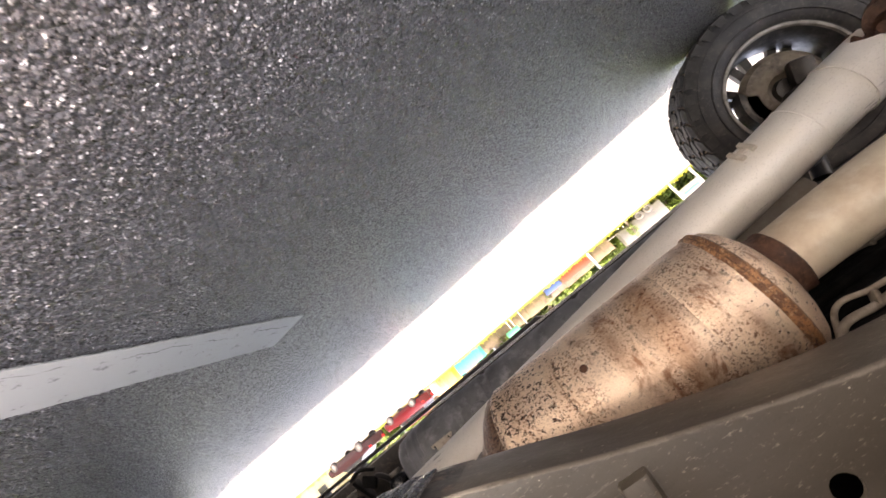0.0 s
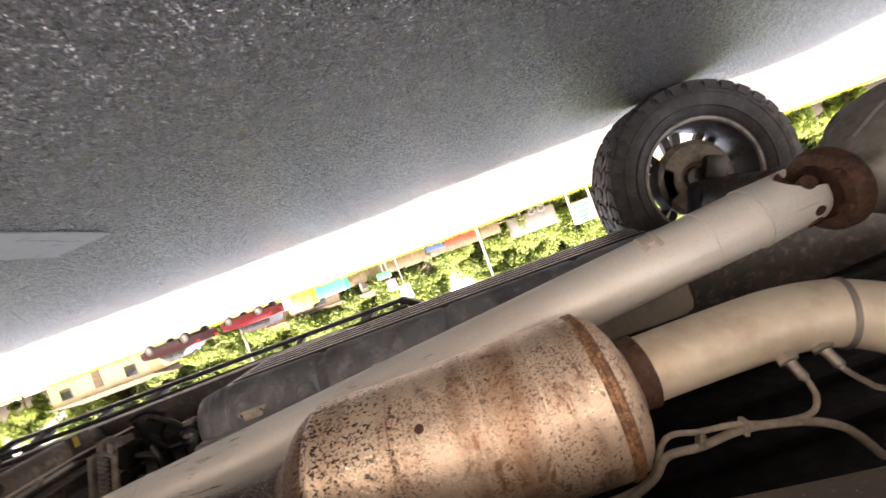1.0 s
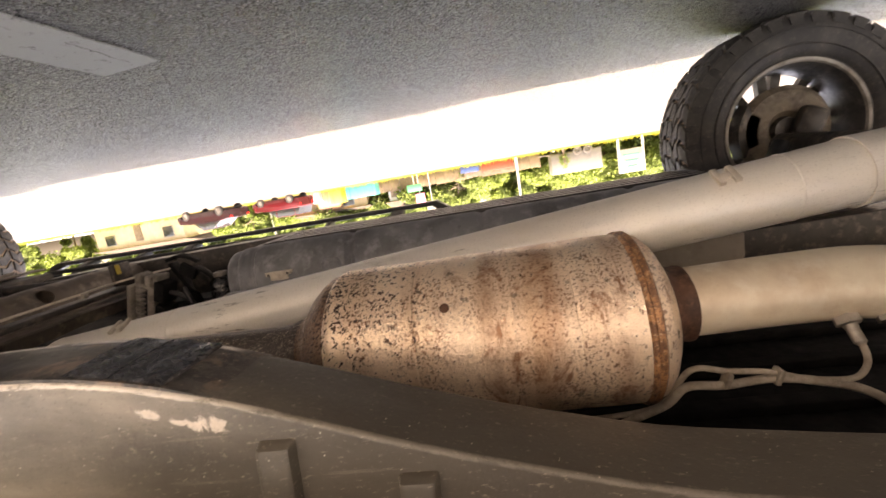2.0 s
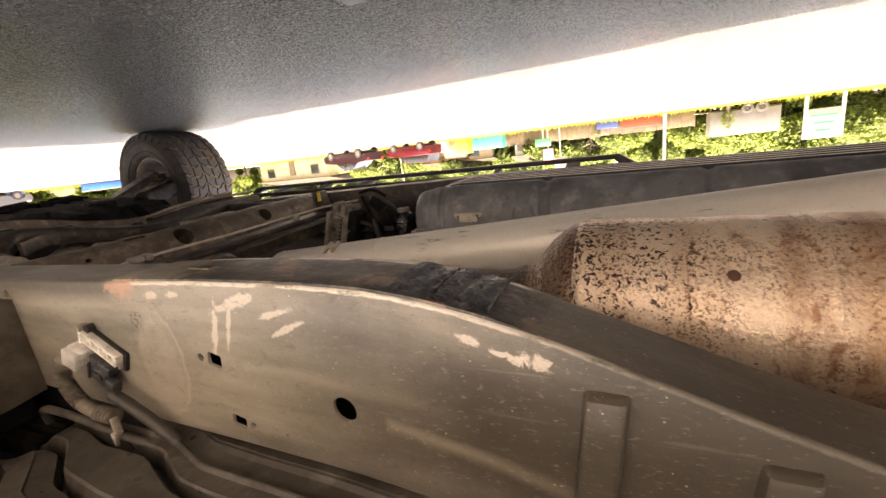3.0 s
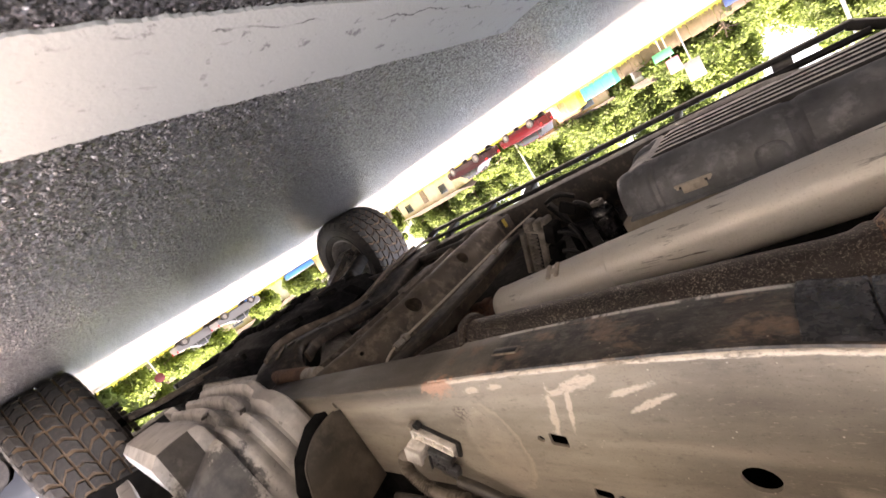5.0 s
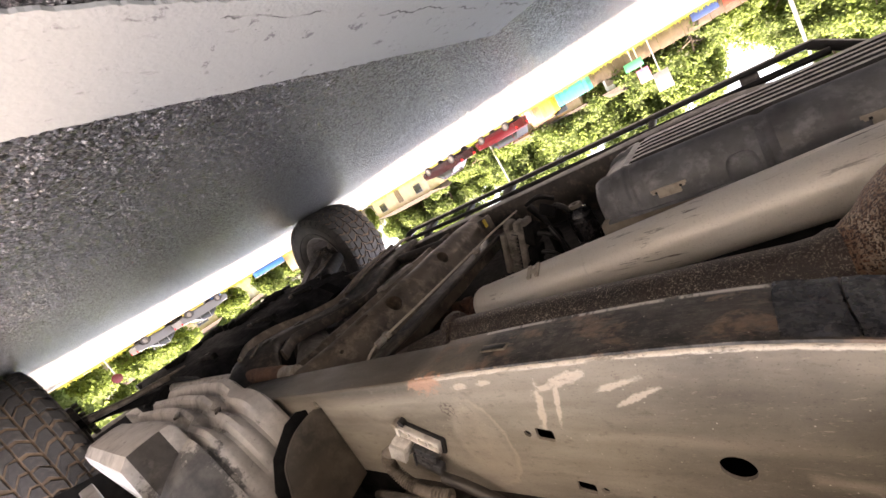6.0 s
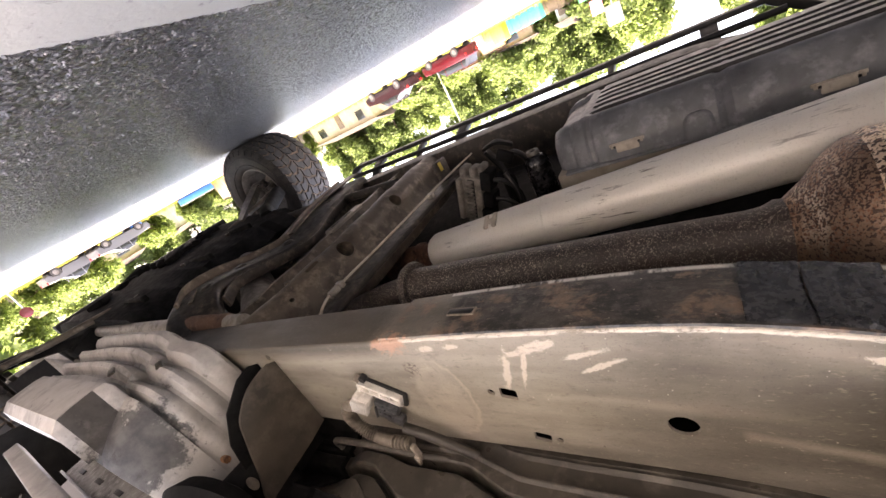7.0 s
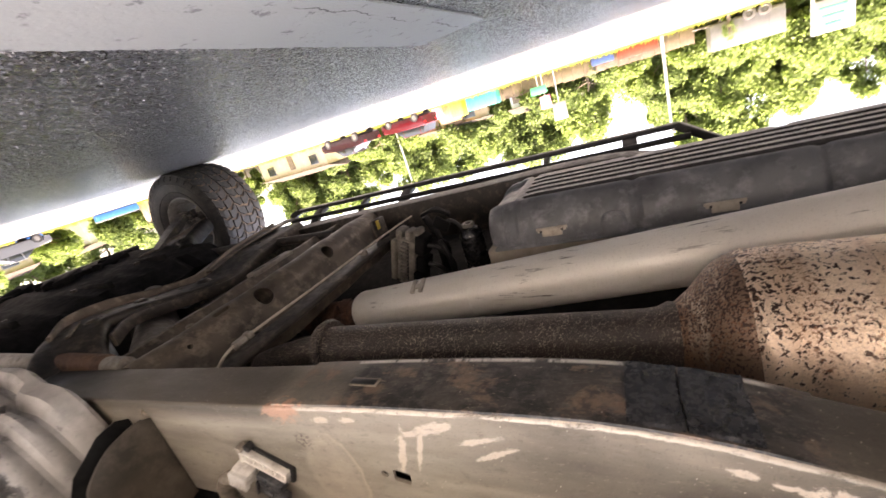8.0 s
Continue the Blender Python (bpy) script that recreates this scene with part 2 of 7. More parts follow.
def make_cat(name="heat_stained_steel", cone=False):
    m = Mat(name, (0.88, 0.71, 0.545) if not cone else (0.26, 0.175, 0.125), 0.34, 0.5)
    m.over(m.ramp(m.noise(3.6, 4, 0.6, (3.0, 0.5, 0.5)), 0.46, 0.66, 0, 0.7), (0.52, 0.32, 0.19))
    m.over(m.ramp(m.noise(7, 4, 0.6, (2.0, 0.6, 0.6)), 0.55, 0.7, 0, 0.8), (0.84, 0.72, 0.57))
    fine = m.noise(420, 4, 0.75)
    m.over(m.ramp(fine, 0.52, 0.66, 0, 0.4), (0.40, 0.24, 0.14))
    x = m.node("ShaderNodeSeparateXYZ", Vector=m.coord()).outputs[0]
    # brown bands of old heat round the can
    band = m.math("ADD", x, m.math("MULTIPLY", m.noise(9, 4), 0.05))
    for x0, w, k in ((0.055, 0.022, 0.75), (-0.05, 0.03, 0.5), (0.30, 0.02, 0.3), (-0.17, 0.02, 0.5)):
        d = m.math("ABSOLUTE", m.math("SUBTRACT", band, x0 + 0.025), 0)
        m.over(m.math("MULTIPLY", m.ramp(d, 0, w, 1, 0), m.math("MULTIPLY", m.ramp(m.noise(26, 6, 0.7), 0.38, 0.6), k)), (0.30, 0.14, 0.075))
    # the front end is eaten by dark pits, the rest only here and there
    dense = m.ramp(x, 0.10, 0.40) if not cone else m.ramp(x, 0.36, 0.47, 0.95, 1.3)
    zc = m.node("ShaderNodeSeparateXYZ", Vector=m.coord()).outputs[2]
    low = m.ramp(m.math("ADD", zc, m.math("MULTIPLY", m.noise(5, 3), 0.08)), 0.66, 0.78, 1.0, 0.35)
    dense = m.math("MULTIPLY", dense, low)
    pits = m.noise(128 if not cone else 210, 2.2, 0.55, (1, 1, 1), False, 0.4)
    m.over(m.ramp(m.math("ADD", pits, m.math("MULTIPLY", dense, 0.185)), 0.69, 0.71), (0.060, 0.034, 0.026))
    big = m.math("MULTIPLY", m.ramp(m.noise(72, 2.5, 0.5, (1, 1, 1), False, 0.6), 0.635, 0.655), m.math("MULTIPLY", m.ramp(x, 0.10, 0.2), m.ramp(low, 0.4, 0.7, 0.55, 1)))
    m.over(big, (0.075, 0.046, 0.034))
    rusty = m.math("MULTIPLY", m.ramp(m.noise(190, 3, 0.6), 0.53, 0.60), m.ramp(m.noise(7, 3), 0.45, 0.58))
    m.over(m.math("MULTIPLY", rusty, 0.8), (0.24, 0.11, 0.06))
    blotch = m.math("MULTIPLY", m.ramp(m.noise(14, 6, 0.72, (1.3, 0.8, 0.8), False, 0.8), 0.54, 0.64), m.ramp(x, 0.22, 0.05))
    m.over(m.math("MULTIPLY", blotch, 0.85), (0.30, 0.13, 0.062))
    m.over(m.math("MULTIPLY", m.math("MULTIPLY", m.ramp(m.noise(95, 5, 0.7), 0.60, 0.66), m.ramp(x, 0.16, 0.0)), 0.75), (0.17, 0.085, 0.05))
    m.rough(m.ramp(m.noise(40, 5), 0.3, 0.7, 0.24, 0.5))
    m.bump(m.noise(11, 3, 0.5), 0.35, 0.012)
    m.bump(pits, 0.6, 0.003)
    m.bump(fine, 0.25, 0.001)
    return m.m


def make_seam():
    m = Mat("rusty_seam", (0.46, 0.235, 0.115), 0.5, 0.3)
    m.over(m.ramp(m.noise(48, 5, 0.7), 0.46, 0.54, 0, 0.9), (0.17, 0.085, 0.05))
    m.over(m.ramp(m.noise(90, 4, 0.7), 0.58, 0.66, 0, 0.7), (0.66, 0.45, 0.28))
    m.over(m.ramp(m.noise(260, 3, 0.7), 0.56, 0.62, 0, 0.8), (0.06, 0.036, 0.027))
    m.bump(m.noise(130, 4), 0.7, 0.003)
    return m.m


def make_dark_pipe():
    m = Mat("scaled_dark_steel", (0.075, 0.062, 0.054), 0.40, 0.2)
    m.over(m.ramp(m.noise(9, 4, 0.6, (0.5, 1, 1)), 0.42, 0.7, 0, 0.7), (0.10, 0.066, 0.050))
    # pale flakes in short crooked threads
    s = m.noise(150, 2.5, 0.55, (0.8, 1, 1), False, 1.4)
    d = m.math("ABSOLUTE", m.math("SUBTRACT", s, 0.5), 0)
    thick = m.ramp(m.noise(13, 3), 0.35, 0.65, 0.010, 0.034)
    flake = m.ramp(m.math("SUBTRACT", d, thick), -0.012, 0.012, 1, 0)
    broken = m.ramp(m.noise(260, 3, 0.6), 0.49, 0.55)
    m.over(m.math("MULTIPLY", m.math("MULTIPLY", flake, broken), m.ramp(m.noise(24, 5, 0.7), 0.40, 0.58, 0.5, 1)), (0.86, 0.76, 0.63))
    m.over(m.ramp(m.noise(420, 3), 0.6, 0.7, 0, 0.35), (0.02, 0.015, 0.013))
    m.bump(m.math("MULTIPLY", flake, broken), 0.6, 0.003)
    m.bump(m.noise(210, 3), 0.6, 0.003)
    return m.m


def make_shaft():
    m = Mat("dull_aluminium", (0.94, 0.91, 0.84), 0.42, 0.22, 0.7)
    m.over(m.ramp(m.noise(5, 5, 0.6, (0.3, 1, 1)), 0.42, 0.7, 0, 0.6), (0.76, 0.69, 0.58))
    m.over(m.ramp(m.noise(8, 6, 0.7, (1.4, 0.6, 0.6)), 0.56, 0.74, 0, 0.5), (0.80, 0.77, 0.71))
    m.over(m.ramp(m.noise(22, 6, 0.75, (0.10, 1.6, 1.6)), 0.64, 0.72, 0, 0.5), (0.30, 0.24, 0.18))
    m.over(m.math("MULTIPLY", m.ramp(m.noise(50, 5, 0.7, (0.12, 1.6, 1.6)), 0.58, 0.66), m.ramp(m.noise(4, 3, 0.5, (1, 1, 1)), 0.5, 0.62)), (0.12, 0.09, 0.065))
    m.over(m.ramp(m.noise(210, 5), 0.55, 0.75, 0, 0.35), (0.36, 0.32, 0.27))
    m.rough(m.ramp(m.noise(30, 5, 0.6, (0.3, 1, 1)), 0.3, 0.7, 0.36, 0.54))
    m.bump(m.noise(160, 5), 0.12, 0.001)
    m.bump(m.noise(14, 3, 0.5, (0.3, 1, 1)), 0.1, 0.004)
    return m.m


def make_rubber():
    m = Mat("tyre_rubber", (0.033, 0.0315, 0.0315), 0.62, 0, 0.4)
    m.over(m.ramp(m.noise(9, 5), 0.45, 0.7, 0, 0.7), (0.09, 0.081, 0.072))
    m.over(m.ramp(m.noise(55, 5, 0.7), 0.55, 0.75, 0, 0.6), (0.15, 0.132, 0.111))
    m.bump(m.noise(190, 4), 0.25, 0.001)
    return m.m


def make_leaves(name, a, b):
    """Leaves that let some light through."""
    m = Mat(name, a, 0.55)
    r = m.node("ShaderNodeNewGeometry").outputs["Random Per Island"]
    m.over(r, b)
    thin = m.node("ShaderNodeBsdfTranslucent", Color=m.color)
    both = m.node("ShaderNodeMixShader")
    both.inputs[0].default_value = 0.8
    m.t.links.new(m.b.outputs[0], both.inputs[1])
    m.t.links.new(thin.outputs[0], both.inputs[2])
    m.t.links.new(both.outputs[0], m.t.nodes["Material Output"].inputs[0])
    return m.m


def make_can_plastic():
    m = worn("grey_dusty_plastic", (0.47, 0.455, 0.43), (0.17, 0.166, 0.16), (0.62, 0.60, 0.57), 0.5, 0, 150, 6, 0.3)
    p = m.node("ShaderNodeVectorMath", Vector=m.coord())
    p.operation = "DISTANCE"
    p.inputs[1].default_value = (1.82, 0.285, 0.60)
    d = m.math("ADD", p.outputs["Value"], m.math("MULTIPLY", m.math("SUBTRACT", m.noise(20, 6, 0.7), 0.5), 0.22))
    m.over(m.math("MULTIPLY", m.ramp(d, 0.098, 0.116, 0.95, 0), m.ramp(m.noise(26, 6, 0.65), 0.34, 0.62, 1.0, 0.8)), (0.045, 0.047, 0.051))
    m.over(m.math("MULTIPLY", m.ramp(m.noise(30, 6, 0.75), 0.60, 0.66), 0.6), (0.05, 0.046, 0.042))
    return m.m


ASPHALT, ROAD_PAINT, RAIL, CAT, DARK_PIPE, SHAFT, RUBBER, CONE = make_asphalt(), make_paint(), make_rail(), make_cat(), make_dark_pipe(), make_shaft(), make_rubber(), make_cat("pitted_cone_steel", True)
TREAD = worn("tread_rubber", (0.0525, 0.0495, 0.0465), (0.03, 0.0285, 0.0285), (0.15, 0.132, 0.108), 0.65, 0, 120, 10, 0.3).m
TREAD_GAP = worn("tread_groove", (0.25, 0.175, 0.115), (0.07, 0.052, 0.04), (0.38, 0.275, 0.185), 0.8, 0, 120, 12, 0.3).m
DARK_FRAME = worn("dusty_black_frame", (0.044, 0.037, 0.031), (0.014, 0.0125, 0.011), (0.19, 0.158, 0.122), 0.42, 0.1, 90, 8).m
BROWN_FRAME = worn("dusty_brown_frame", (0.135, 0.110, 0.085), (0.03, 0.025, 0.02), (0.38, 0.32, 0.255), 0.42, 0.15, 90, 6).m
RUST = worn("rusted_iron", (0.11, 0.052, 0.032), (0.038, 0.022, 0.017), (0.22, 0.115, 0.07), 0.7, 0.15, 110, 20, 0.6).m
SEAM_RUST = make_seam()
TANK = worn("dusty_black_plastic", (0.19, 0.198, 0.212), (0.085, 0.088, 0.095), (0.37, 0.38, 0.395), 0.38, 0, 130, 6, 0.18).m
TANK_TOP = worn("tan_dust_plastic", (0.36, 0.315, 0.255), (0.23, 0.195, 0.155), (0.46, 0.41, 0.335), 0.6, 0, 90, 7, 0.12).m
CAN = make_can_plastic()
BLACK = worn("matt_black_plastic", (0.014, 0.014, 0.0145), (0.007, 0.007, 0.007), (0.034, 0.032, 0.03), 0.42, 0, 120, 9, 0.15).m
FLAP = worn("brown_panel", (0.080, 0.066, 0.051), (0.036, 0.030, 0.024), (0.135, 0.113, 0.088), 0.5, 0, 120, 5, 0.15).m
FLOOR_PAN = worn("underseal_coating", (0.066, 0.058, 0.048), (0.026, 0.023, 0.020), (0.15, 0.133, 0.112), 0.38, 0, 80, 6, 0.25, 0.45).m
TAN_PIPE = worn("tan_exhaust_steel", (0.78, 0.69, 0.54), (0.55, 0.43, 0.31), (0.82, 0.76, 0.64), 0.42, 0.2, 140, 7, 0.12).m
WIRE = worn("dusty_cable", (0.338, 0.299, 0.247), (0.156, 0.13, 0.104), (0.494, 0.442, 0.377), 0.7, 0, 120, 20, 0.2).m
ZINC = worn("dull_zinc", (0.42, 0.39, 0.34), (0.2, 0.18, 0.15), (0.55, 0.52, 0.47), 0.45, 0.5, 120, 20, 0.2).m
CAST = worn("cast_alloy", (0.312, 0.286, 0.254), (0.117, 0.104, 0.091), (0.442, 0.416, 0.364), 0.55, 0.3, 120, 8, 0.4).m
RIM = worn("alloy_rim", (0.32, 0.315, 0.305), (0.12, 0.11, 0.10), (0.48, 0.47, 0.455), 0.5, 0.2, 120, 9, 0.15).m
# Brake dust plus the shade inside the rear rims, both in one dark colour.
RIM_DARK = worn("shaded_dusty_rim", (0.060, 0.056, 0.052), (0.025, 0.023, 0.022), (0.13, 0.12, 0.11), 0.5, 0.2, 120, 9, 0.15).m
DRUM = worn("brown_dusty_iron", (0.20, 0.165, 0.125), (0.08, 0.065, 0.05), (0.30, 0.25, 0.20), 0.65, 0.1, 110, 14, 0.3).m
GREY_BOX = worn("grey_finned_alloy", (0.3, 0.275, 0.24), (0.1, 0.09, 0.08), (0.45, 0.415, 0.365), 0.55, 0.2, 120, 14, 0.2).m
WHITE_PLASTIC = worn("chalky_white_plastic", (0.72, 0.69, 0.64), (0.4, 0.37, 0.33), (0.82, 0.8, 0.77), 0.5, 0, 140, 30, 0.2).m
STEP = worn("scuffed_step_alloy", (0.33, 0.33, 0.33), (0.20, 0.198, 0.196), (0.40, 0.40, 0.395), 0.42, 0.2, 220, 9, 0.12).m
CLIP_DUST = worn("dusty_tab", (0.22, 0.19, 0.155), (0.10, 0.085, 0.07), (0.34, 0.30, 0.25), 0.6, 0, 120, 26, 0.2).m
CLIP_TAN = worn("cream_clip", (0.6, 0.54, 0.45), (0.42, 0.36, 0.29), (0.68, 0.63, 0.55), 0.55, 0, 120, 30, 0.2).m
SLEEVE = worn("ribbed_brown_sleeve", (0.17, 0.145, 0.115), (0.06, 0.05, 0.04), (0.30, 0.26, 0.215), 0.6, 0, 120, 26, 0.2).m
# For black plastic parts, and for shade painted into hollows and floors.
SHIELD_AND_SHADE = worn("black_shield_and_shade", (0.006, 0.006, 0.0063), (0.003, 0.003, 0.003), (0.015, 0.014, 0.013), 0.75, 0, 90, 6, 0.2, 0.2).m
YELLOW = worn("yellow_tag", (0.55, 0.42, 0.06), (0.35, 0.26, 0.05), (0.62, 0.5, 0.15), 0.5).m
SHELL = Mat("silver_truck_paint", (0.45, 0.465, 0.48), 0.3).m
GLASS_M = Mat("dark_glass", (0.02, 0.022, 0.024), 0.06).m


# ---------------------------------------------------------------- mesh helpers
def part(name, bm, material, parent=None, label="", smooth=True, angle=35):
    """Link a bmesh as one mesh object, under a thing or a part where one is given."""
    me = bpy.data.meshes.new(name)
    bm.normal_update()
    if smooth:
        lim = radians(angle)
        for face in bm.faces:
            face.smooth = True
        for e in bm.edges:
            if len(e.link_faces) == 2 and e.calc_face_angle(0) > lim:
                e.smooth = False
    bm.to_mesh(me)
    bm.free()
    for m in material if isinstance(material, (list, tuple)) else [material]:
        me.materials.append(m)
    ob = new(name, me)
    if parent is not None:
        ob.parent = parent
    if label:
        tagged(ob, label)
    return ob


def thing(name, label, category, at=(0, 0, 0), group="", kind=""):
    ob = new(name)
    ob.location = at
    return tagged(ob, label, category, group, kind)


def add_box(bm, c, size, bevel=0.0, turn=None, mat=0, seg=2):
    m = Matrix.Translation(c) @ (turn.to_4x4() if turn else Matrix.Identity(4)) @ Matrix.Diagonal((*size, 1))
    made = bmesh.ops.create_cube(bm, size=1, matrix=m)
    verts = made["verts"]
    faces = {f for v in verts for f in v.link_faces}
    for f in faces:
        f.material_index = mat
    if bevel:
        edges = list({e for v in verts for e in v.link_edges})
        out = bmesh.ops.bevel(bm, geom=edges, offset=bevel, segments=seg, affect="EDGES", profile=0.5)
        for f in out["faces"]:
            f.material_index = mat
    return bm


def box(c, size, bevel=0.0, turn=None):
    return add_box(bmesh.new(), c, size, bevel, turn)


def rot(rx=0, ry=0, rz=0):
    return Euler([radians(a) for a in (rx, ry, rz)]).to_matrix()


def smooth_path(pts, n=8):
    """Catmull-Rom through the points."""
    pts = [Vector(p) for p in pts]
    ext = [2 * pts[0] - pts[1]] + pts + [2 * pts[-1] - pts[-2]]
    out = []
    for i in range(1, len(ext) - 2):
        a, b, c, d = ext[i - 1 : i + 3]
        for k in range(n):
            t = k / n
            out.append(0.5 * ((2 * b) + (c - a) * t + (2 * a - 5 * b + 4 * c - d) * t * t + (3 * b - a - 3 * c + d) * t ** 3))
    return out + [pts[-1]]


def add_tube(bm, pts, radius, seg=16, caps=True, mat=0):
    """A round tube along points; radius is a number or one for each point."""
    pts = [Vector(p) for p in pts]
    rs = radius if isinstance(radius, (list, tuple)) else [radius] * len(pts)
    tang = [(pts[min(i + 1, len(pts) - 1)] - pts[max(i - 1, 0)]).normalized() for i in range(len(pts))]
    side = tang[0].orthogonal().normalized()
    rings = []
    for p, t, r in zip(pts, tang, rs):
        side = (side - t * side.dot(t)).normalized()
        up = t.cross(side)
        rings.append([bm.verts.new(p + r * (math.cos(2 * math.pi * k / seg) * side + math.sin(2 * math.pi * k / seg) * up)) for k in range(seg)])
    for a, b in zip(rings, rings[1:]):
        for k in range(seg):
            f = bm.faces.new((a[k], a[(k + 1) % seg], b[(k + 1) % seg], b[k]))
            f.material_index = mat
    if caps:
        for ring, flip in ((rings[0], True), (rings[-1], False)):
            f = bm.faces.new(ring[::-1] if flip else ring)
            f.material_index = mat
    return bm


def tube(pts, radius, seg=16, caps=True):
    return add_tube(bmesh.new(), pts, radius, seg, caps)


def add_lathe(bm, profile, m=None, seg=48, mat=0, closed=False):
    """Turn a profile of (along, radius) about the local X axis, at the pose m."""
    m = m or Matrix.Identity(4)
    rings = []
    for s, r in profile:
        rings.append([bm.verts.new(m @ Vector((s, max(r, 1e-4) * math.cos(2 * math.pi * k / seg), max(r, 1e-4) * math.sin(2 * math.pi * k / seg)))) for k in range(seg)])
    pairs = list(zip(rings, rings[1:])) + ([(rings[-1], rings[0])] if closed else [])
    for a, b in pairs:
        for k in range(seg):
            f = bm.faces.new((a[k], b[k], b[(k + 1) % seg], a[(k + 1) % seg]))
            f.material_index = mat
    return bm


def lathe(profile, m=None, seg=48, closed=False):
    return add_lathe(bmesh.new(), profile, m, seg, 0, closed)


def add_plate(bm, outline, z0, z1, m=None, bevel=0.0, mat=0):
    """An outline of (x, y) raised from z0 to z1, at the pose m."""
    m = m or Matrix.Identity(4)
    low = [bm.verts.new(m @ Vector((x, y, z0))) for x, y in outline]
    high = [bm.verts.new(m @ Vector((x, y, z1))) for x, y in outline]
    n = len(outline)
    faces = [bm.faces.new(low[::-1]), bm.faces.new(high)]
    faces += [bm.faces.new((low[k], low[(k + 1) % n], high[(k + 1) % n], high[k])) for k in range(n)]
    for f in faces:
        f.material_index = mat
    if bevel:
        edges = list({e for f in faces[:2] for e in f.edges})
        out = bmesh.ops.bevel(bm, geom=edges, offset=bevel, segments=2, affect="EDGES", profile=0.5)
        for f in out["faces"]:
            f.material_index = mat
    return bm


def plate(outline, z0, z1, m=None, bevel=0.0):
    return add_plate(bmesh.new(), outline, z0, z1, m, bevel)


def round_rect(a0, b0, a1, b1, r=0.02, n=4):
    out = []
    for ca, cb, s in ((a1 - r, b1 - r, 0), (a0 + r, b1 - r, 90), (a0 + r, b0 + r, 180), (a1 - r, b0 + r, 270)):
        for k in range(n + 1):
            t = radians(s + 90 * k / n)
            out.append((ca + r * math.cos(t), cb + r * math.sin(t)))
    return out


def add_loft(bm, sections, caps=True, mat=0):
    """Join closed sections of equal length, each a list of places."""
    rings = [[bm.verts.new(p) for p in s] for s in sections]
    n = len(rings[0])
    for a, b in zip(rings, rings[1:]):
        for k in range(n):
            f = bm.faces.new((a[k], a[(k + 1) % n], b[(k + 1) % n], b[k]))
            f.material_index = mat
    if caps:
        for r, flip in ((rings[0], True), (rings[-1], False)):
            f = bm.faces.new(r[::-1] if flip else r)
            f.material_index = mat
    bmesh.ops.recalc_face_normals(bm, faces=bm.faces[:])
    return bm


def loft(sections, caps=True):
    return add_loft(bmesh.new(), sections, caps)


def beam(pts, w, h, bevel=0.012, seg=6, taper=None):
    """A box beam along points, w across and h high, with rounded corners."""
    path = smooth_path(pts, seg)
    secs = []
    n = len(path)
    for i, p in enumerate(path):
        t = (path[min(i + 1, n - 1)] - path[max(i - 1, 0)]).normalized()
        side = Vector((0, 0, 1)).cross(t).normalized()
        up = t.cross(side)
        k = taper[0] + (taper[1] - taper[0]) * i / (n - 1) if taper else 1.0
        secs.append([p + side * a + up * b for a, b in round_rect(-w * k / 2, -h * k / 2, w * k / 2, h * k / 2, bevel, 3)])
    return loft(secs)


def cut(ob, cutters):
    """Cut holes into a mesh with closed bmeshes."""
    tool = bmesh.new()
    for c in cutters:
        tmp = bpy.data.meshes.new("tool")
        c.to_mesh(tmp)
        c.free()
        tool.from_mesh(tmp)
        bpy.data.meshes.remove(tmp)
    me = bpy.data.meshes.new("tool")
    bmesh.ops.recalc_face_normals(tool, faces=tool.faces[:])
    tool.to_mesh(me)
    tool.free()
    other = new("tool", me)
    mod = ob.modifiers.new("cut", "BOOLEAN")
    mod.operation, mod.object, mod.solver = "DIFFERENCE", other, "EXACT"
    bpy.context.view_layer.update()
    done = bpy.data.meshes.new_from_object(ob.evaluated_get(bpy.context.evaluated_depsgraph_get()))
    ob.modifiers.clear()
    done.name = ob.data.name
    ob.data = done
    bpy.data.objects.remove(other)
    bpy.data.meshes.remove(me)


def wave(x, table):
    """A smooth curve through (x, value) pairs."""
    xs, ys = zip(*table)
    if x <= xs[0]:
        return ys[0]
    for i in range(len(xs) - 1):
        if x <= xs[i + 1]:
            t = (x - xs[i]) / (xs[i + 1] - xs[i])
            g0 = (ys[i + 1] - ys[max(i - 1, 0)]) / (xs[i + 1] - xs[max(i - 1, 0)])
            j = min(i + 2, len(xs) - 1)
            g1 = (ys[j] - ys[i]) / (xs[j] - xs[i])
            w = xs[i + 1] - xs[i]
            return (2 * t ** 3 - 3 * t * t + 1) * ys[i] + (t ** 3 - 2 * t * t + t) * w * g0 + (3 * t * t - 2 * t ** 3) * ys[i + 1] + (t ** 3 - t * t) * w * g1
    return ys[-1]


# ---------------------------------------------------------------- ground
def make_ground():
    bm = bmesh.new()
    n = 60
    # finer squares near the middle, one sheet out to the horizon
    ticks = [math.copysign(abs(t) ** 3 * 1500, t) for t in np.linspace(-1, 1, n)]
    grid = [[bm.verts.new((x + 1, y + 10, 0.0)) for x in ticks] for y in ticks]
    for a, b in zip(grid, grid[1:]):
        for k in range(n - 1):
            bm.faces.new((a[k], a[k + 1], b[k + 1], b[k]))
    ob = part("ground", bm, ASPHALT)
    return tagged(ob, "dark rough asphalt of a large open car park", "ground", kind="structure")


make_ground()


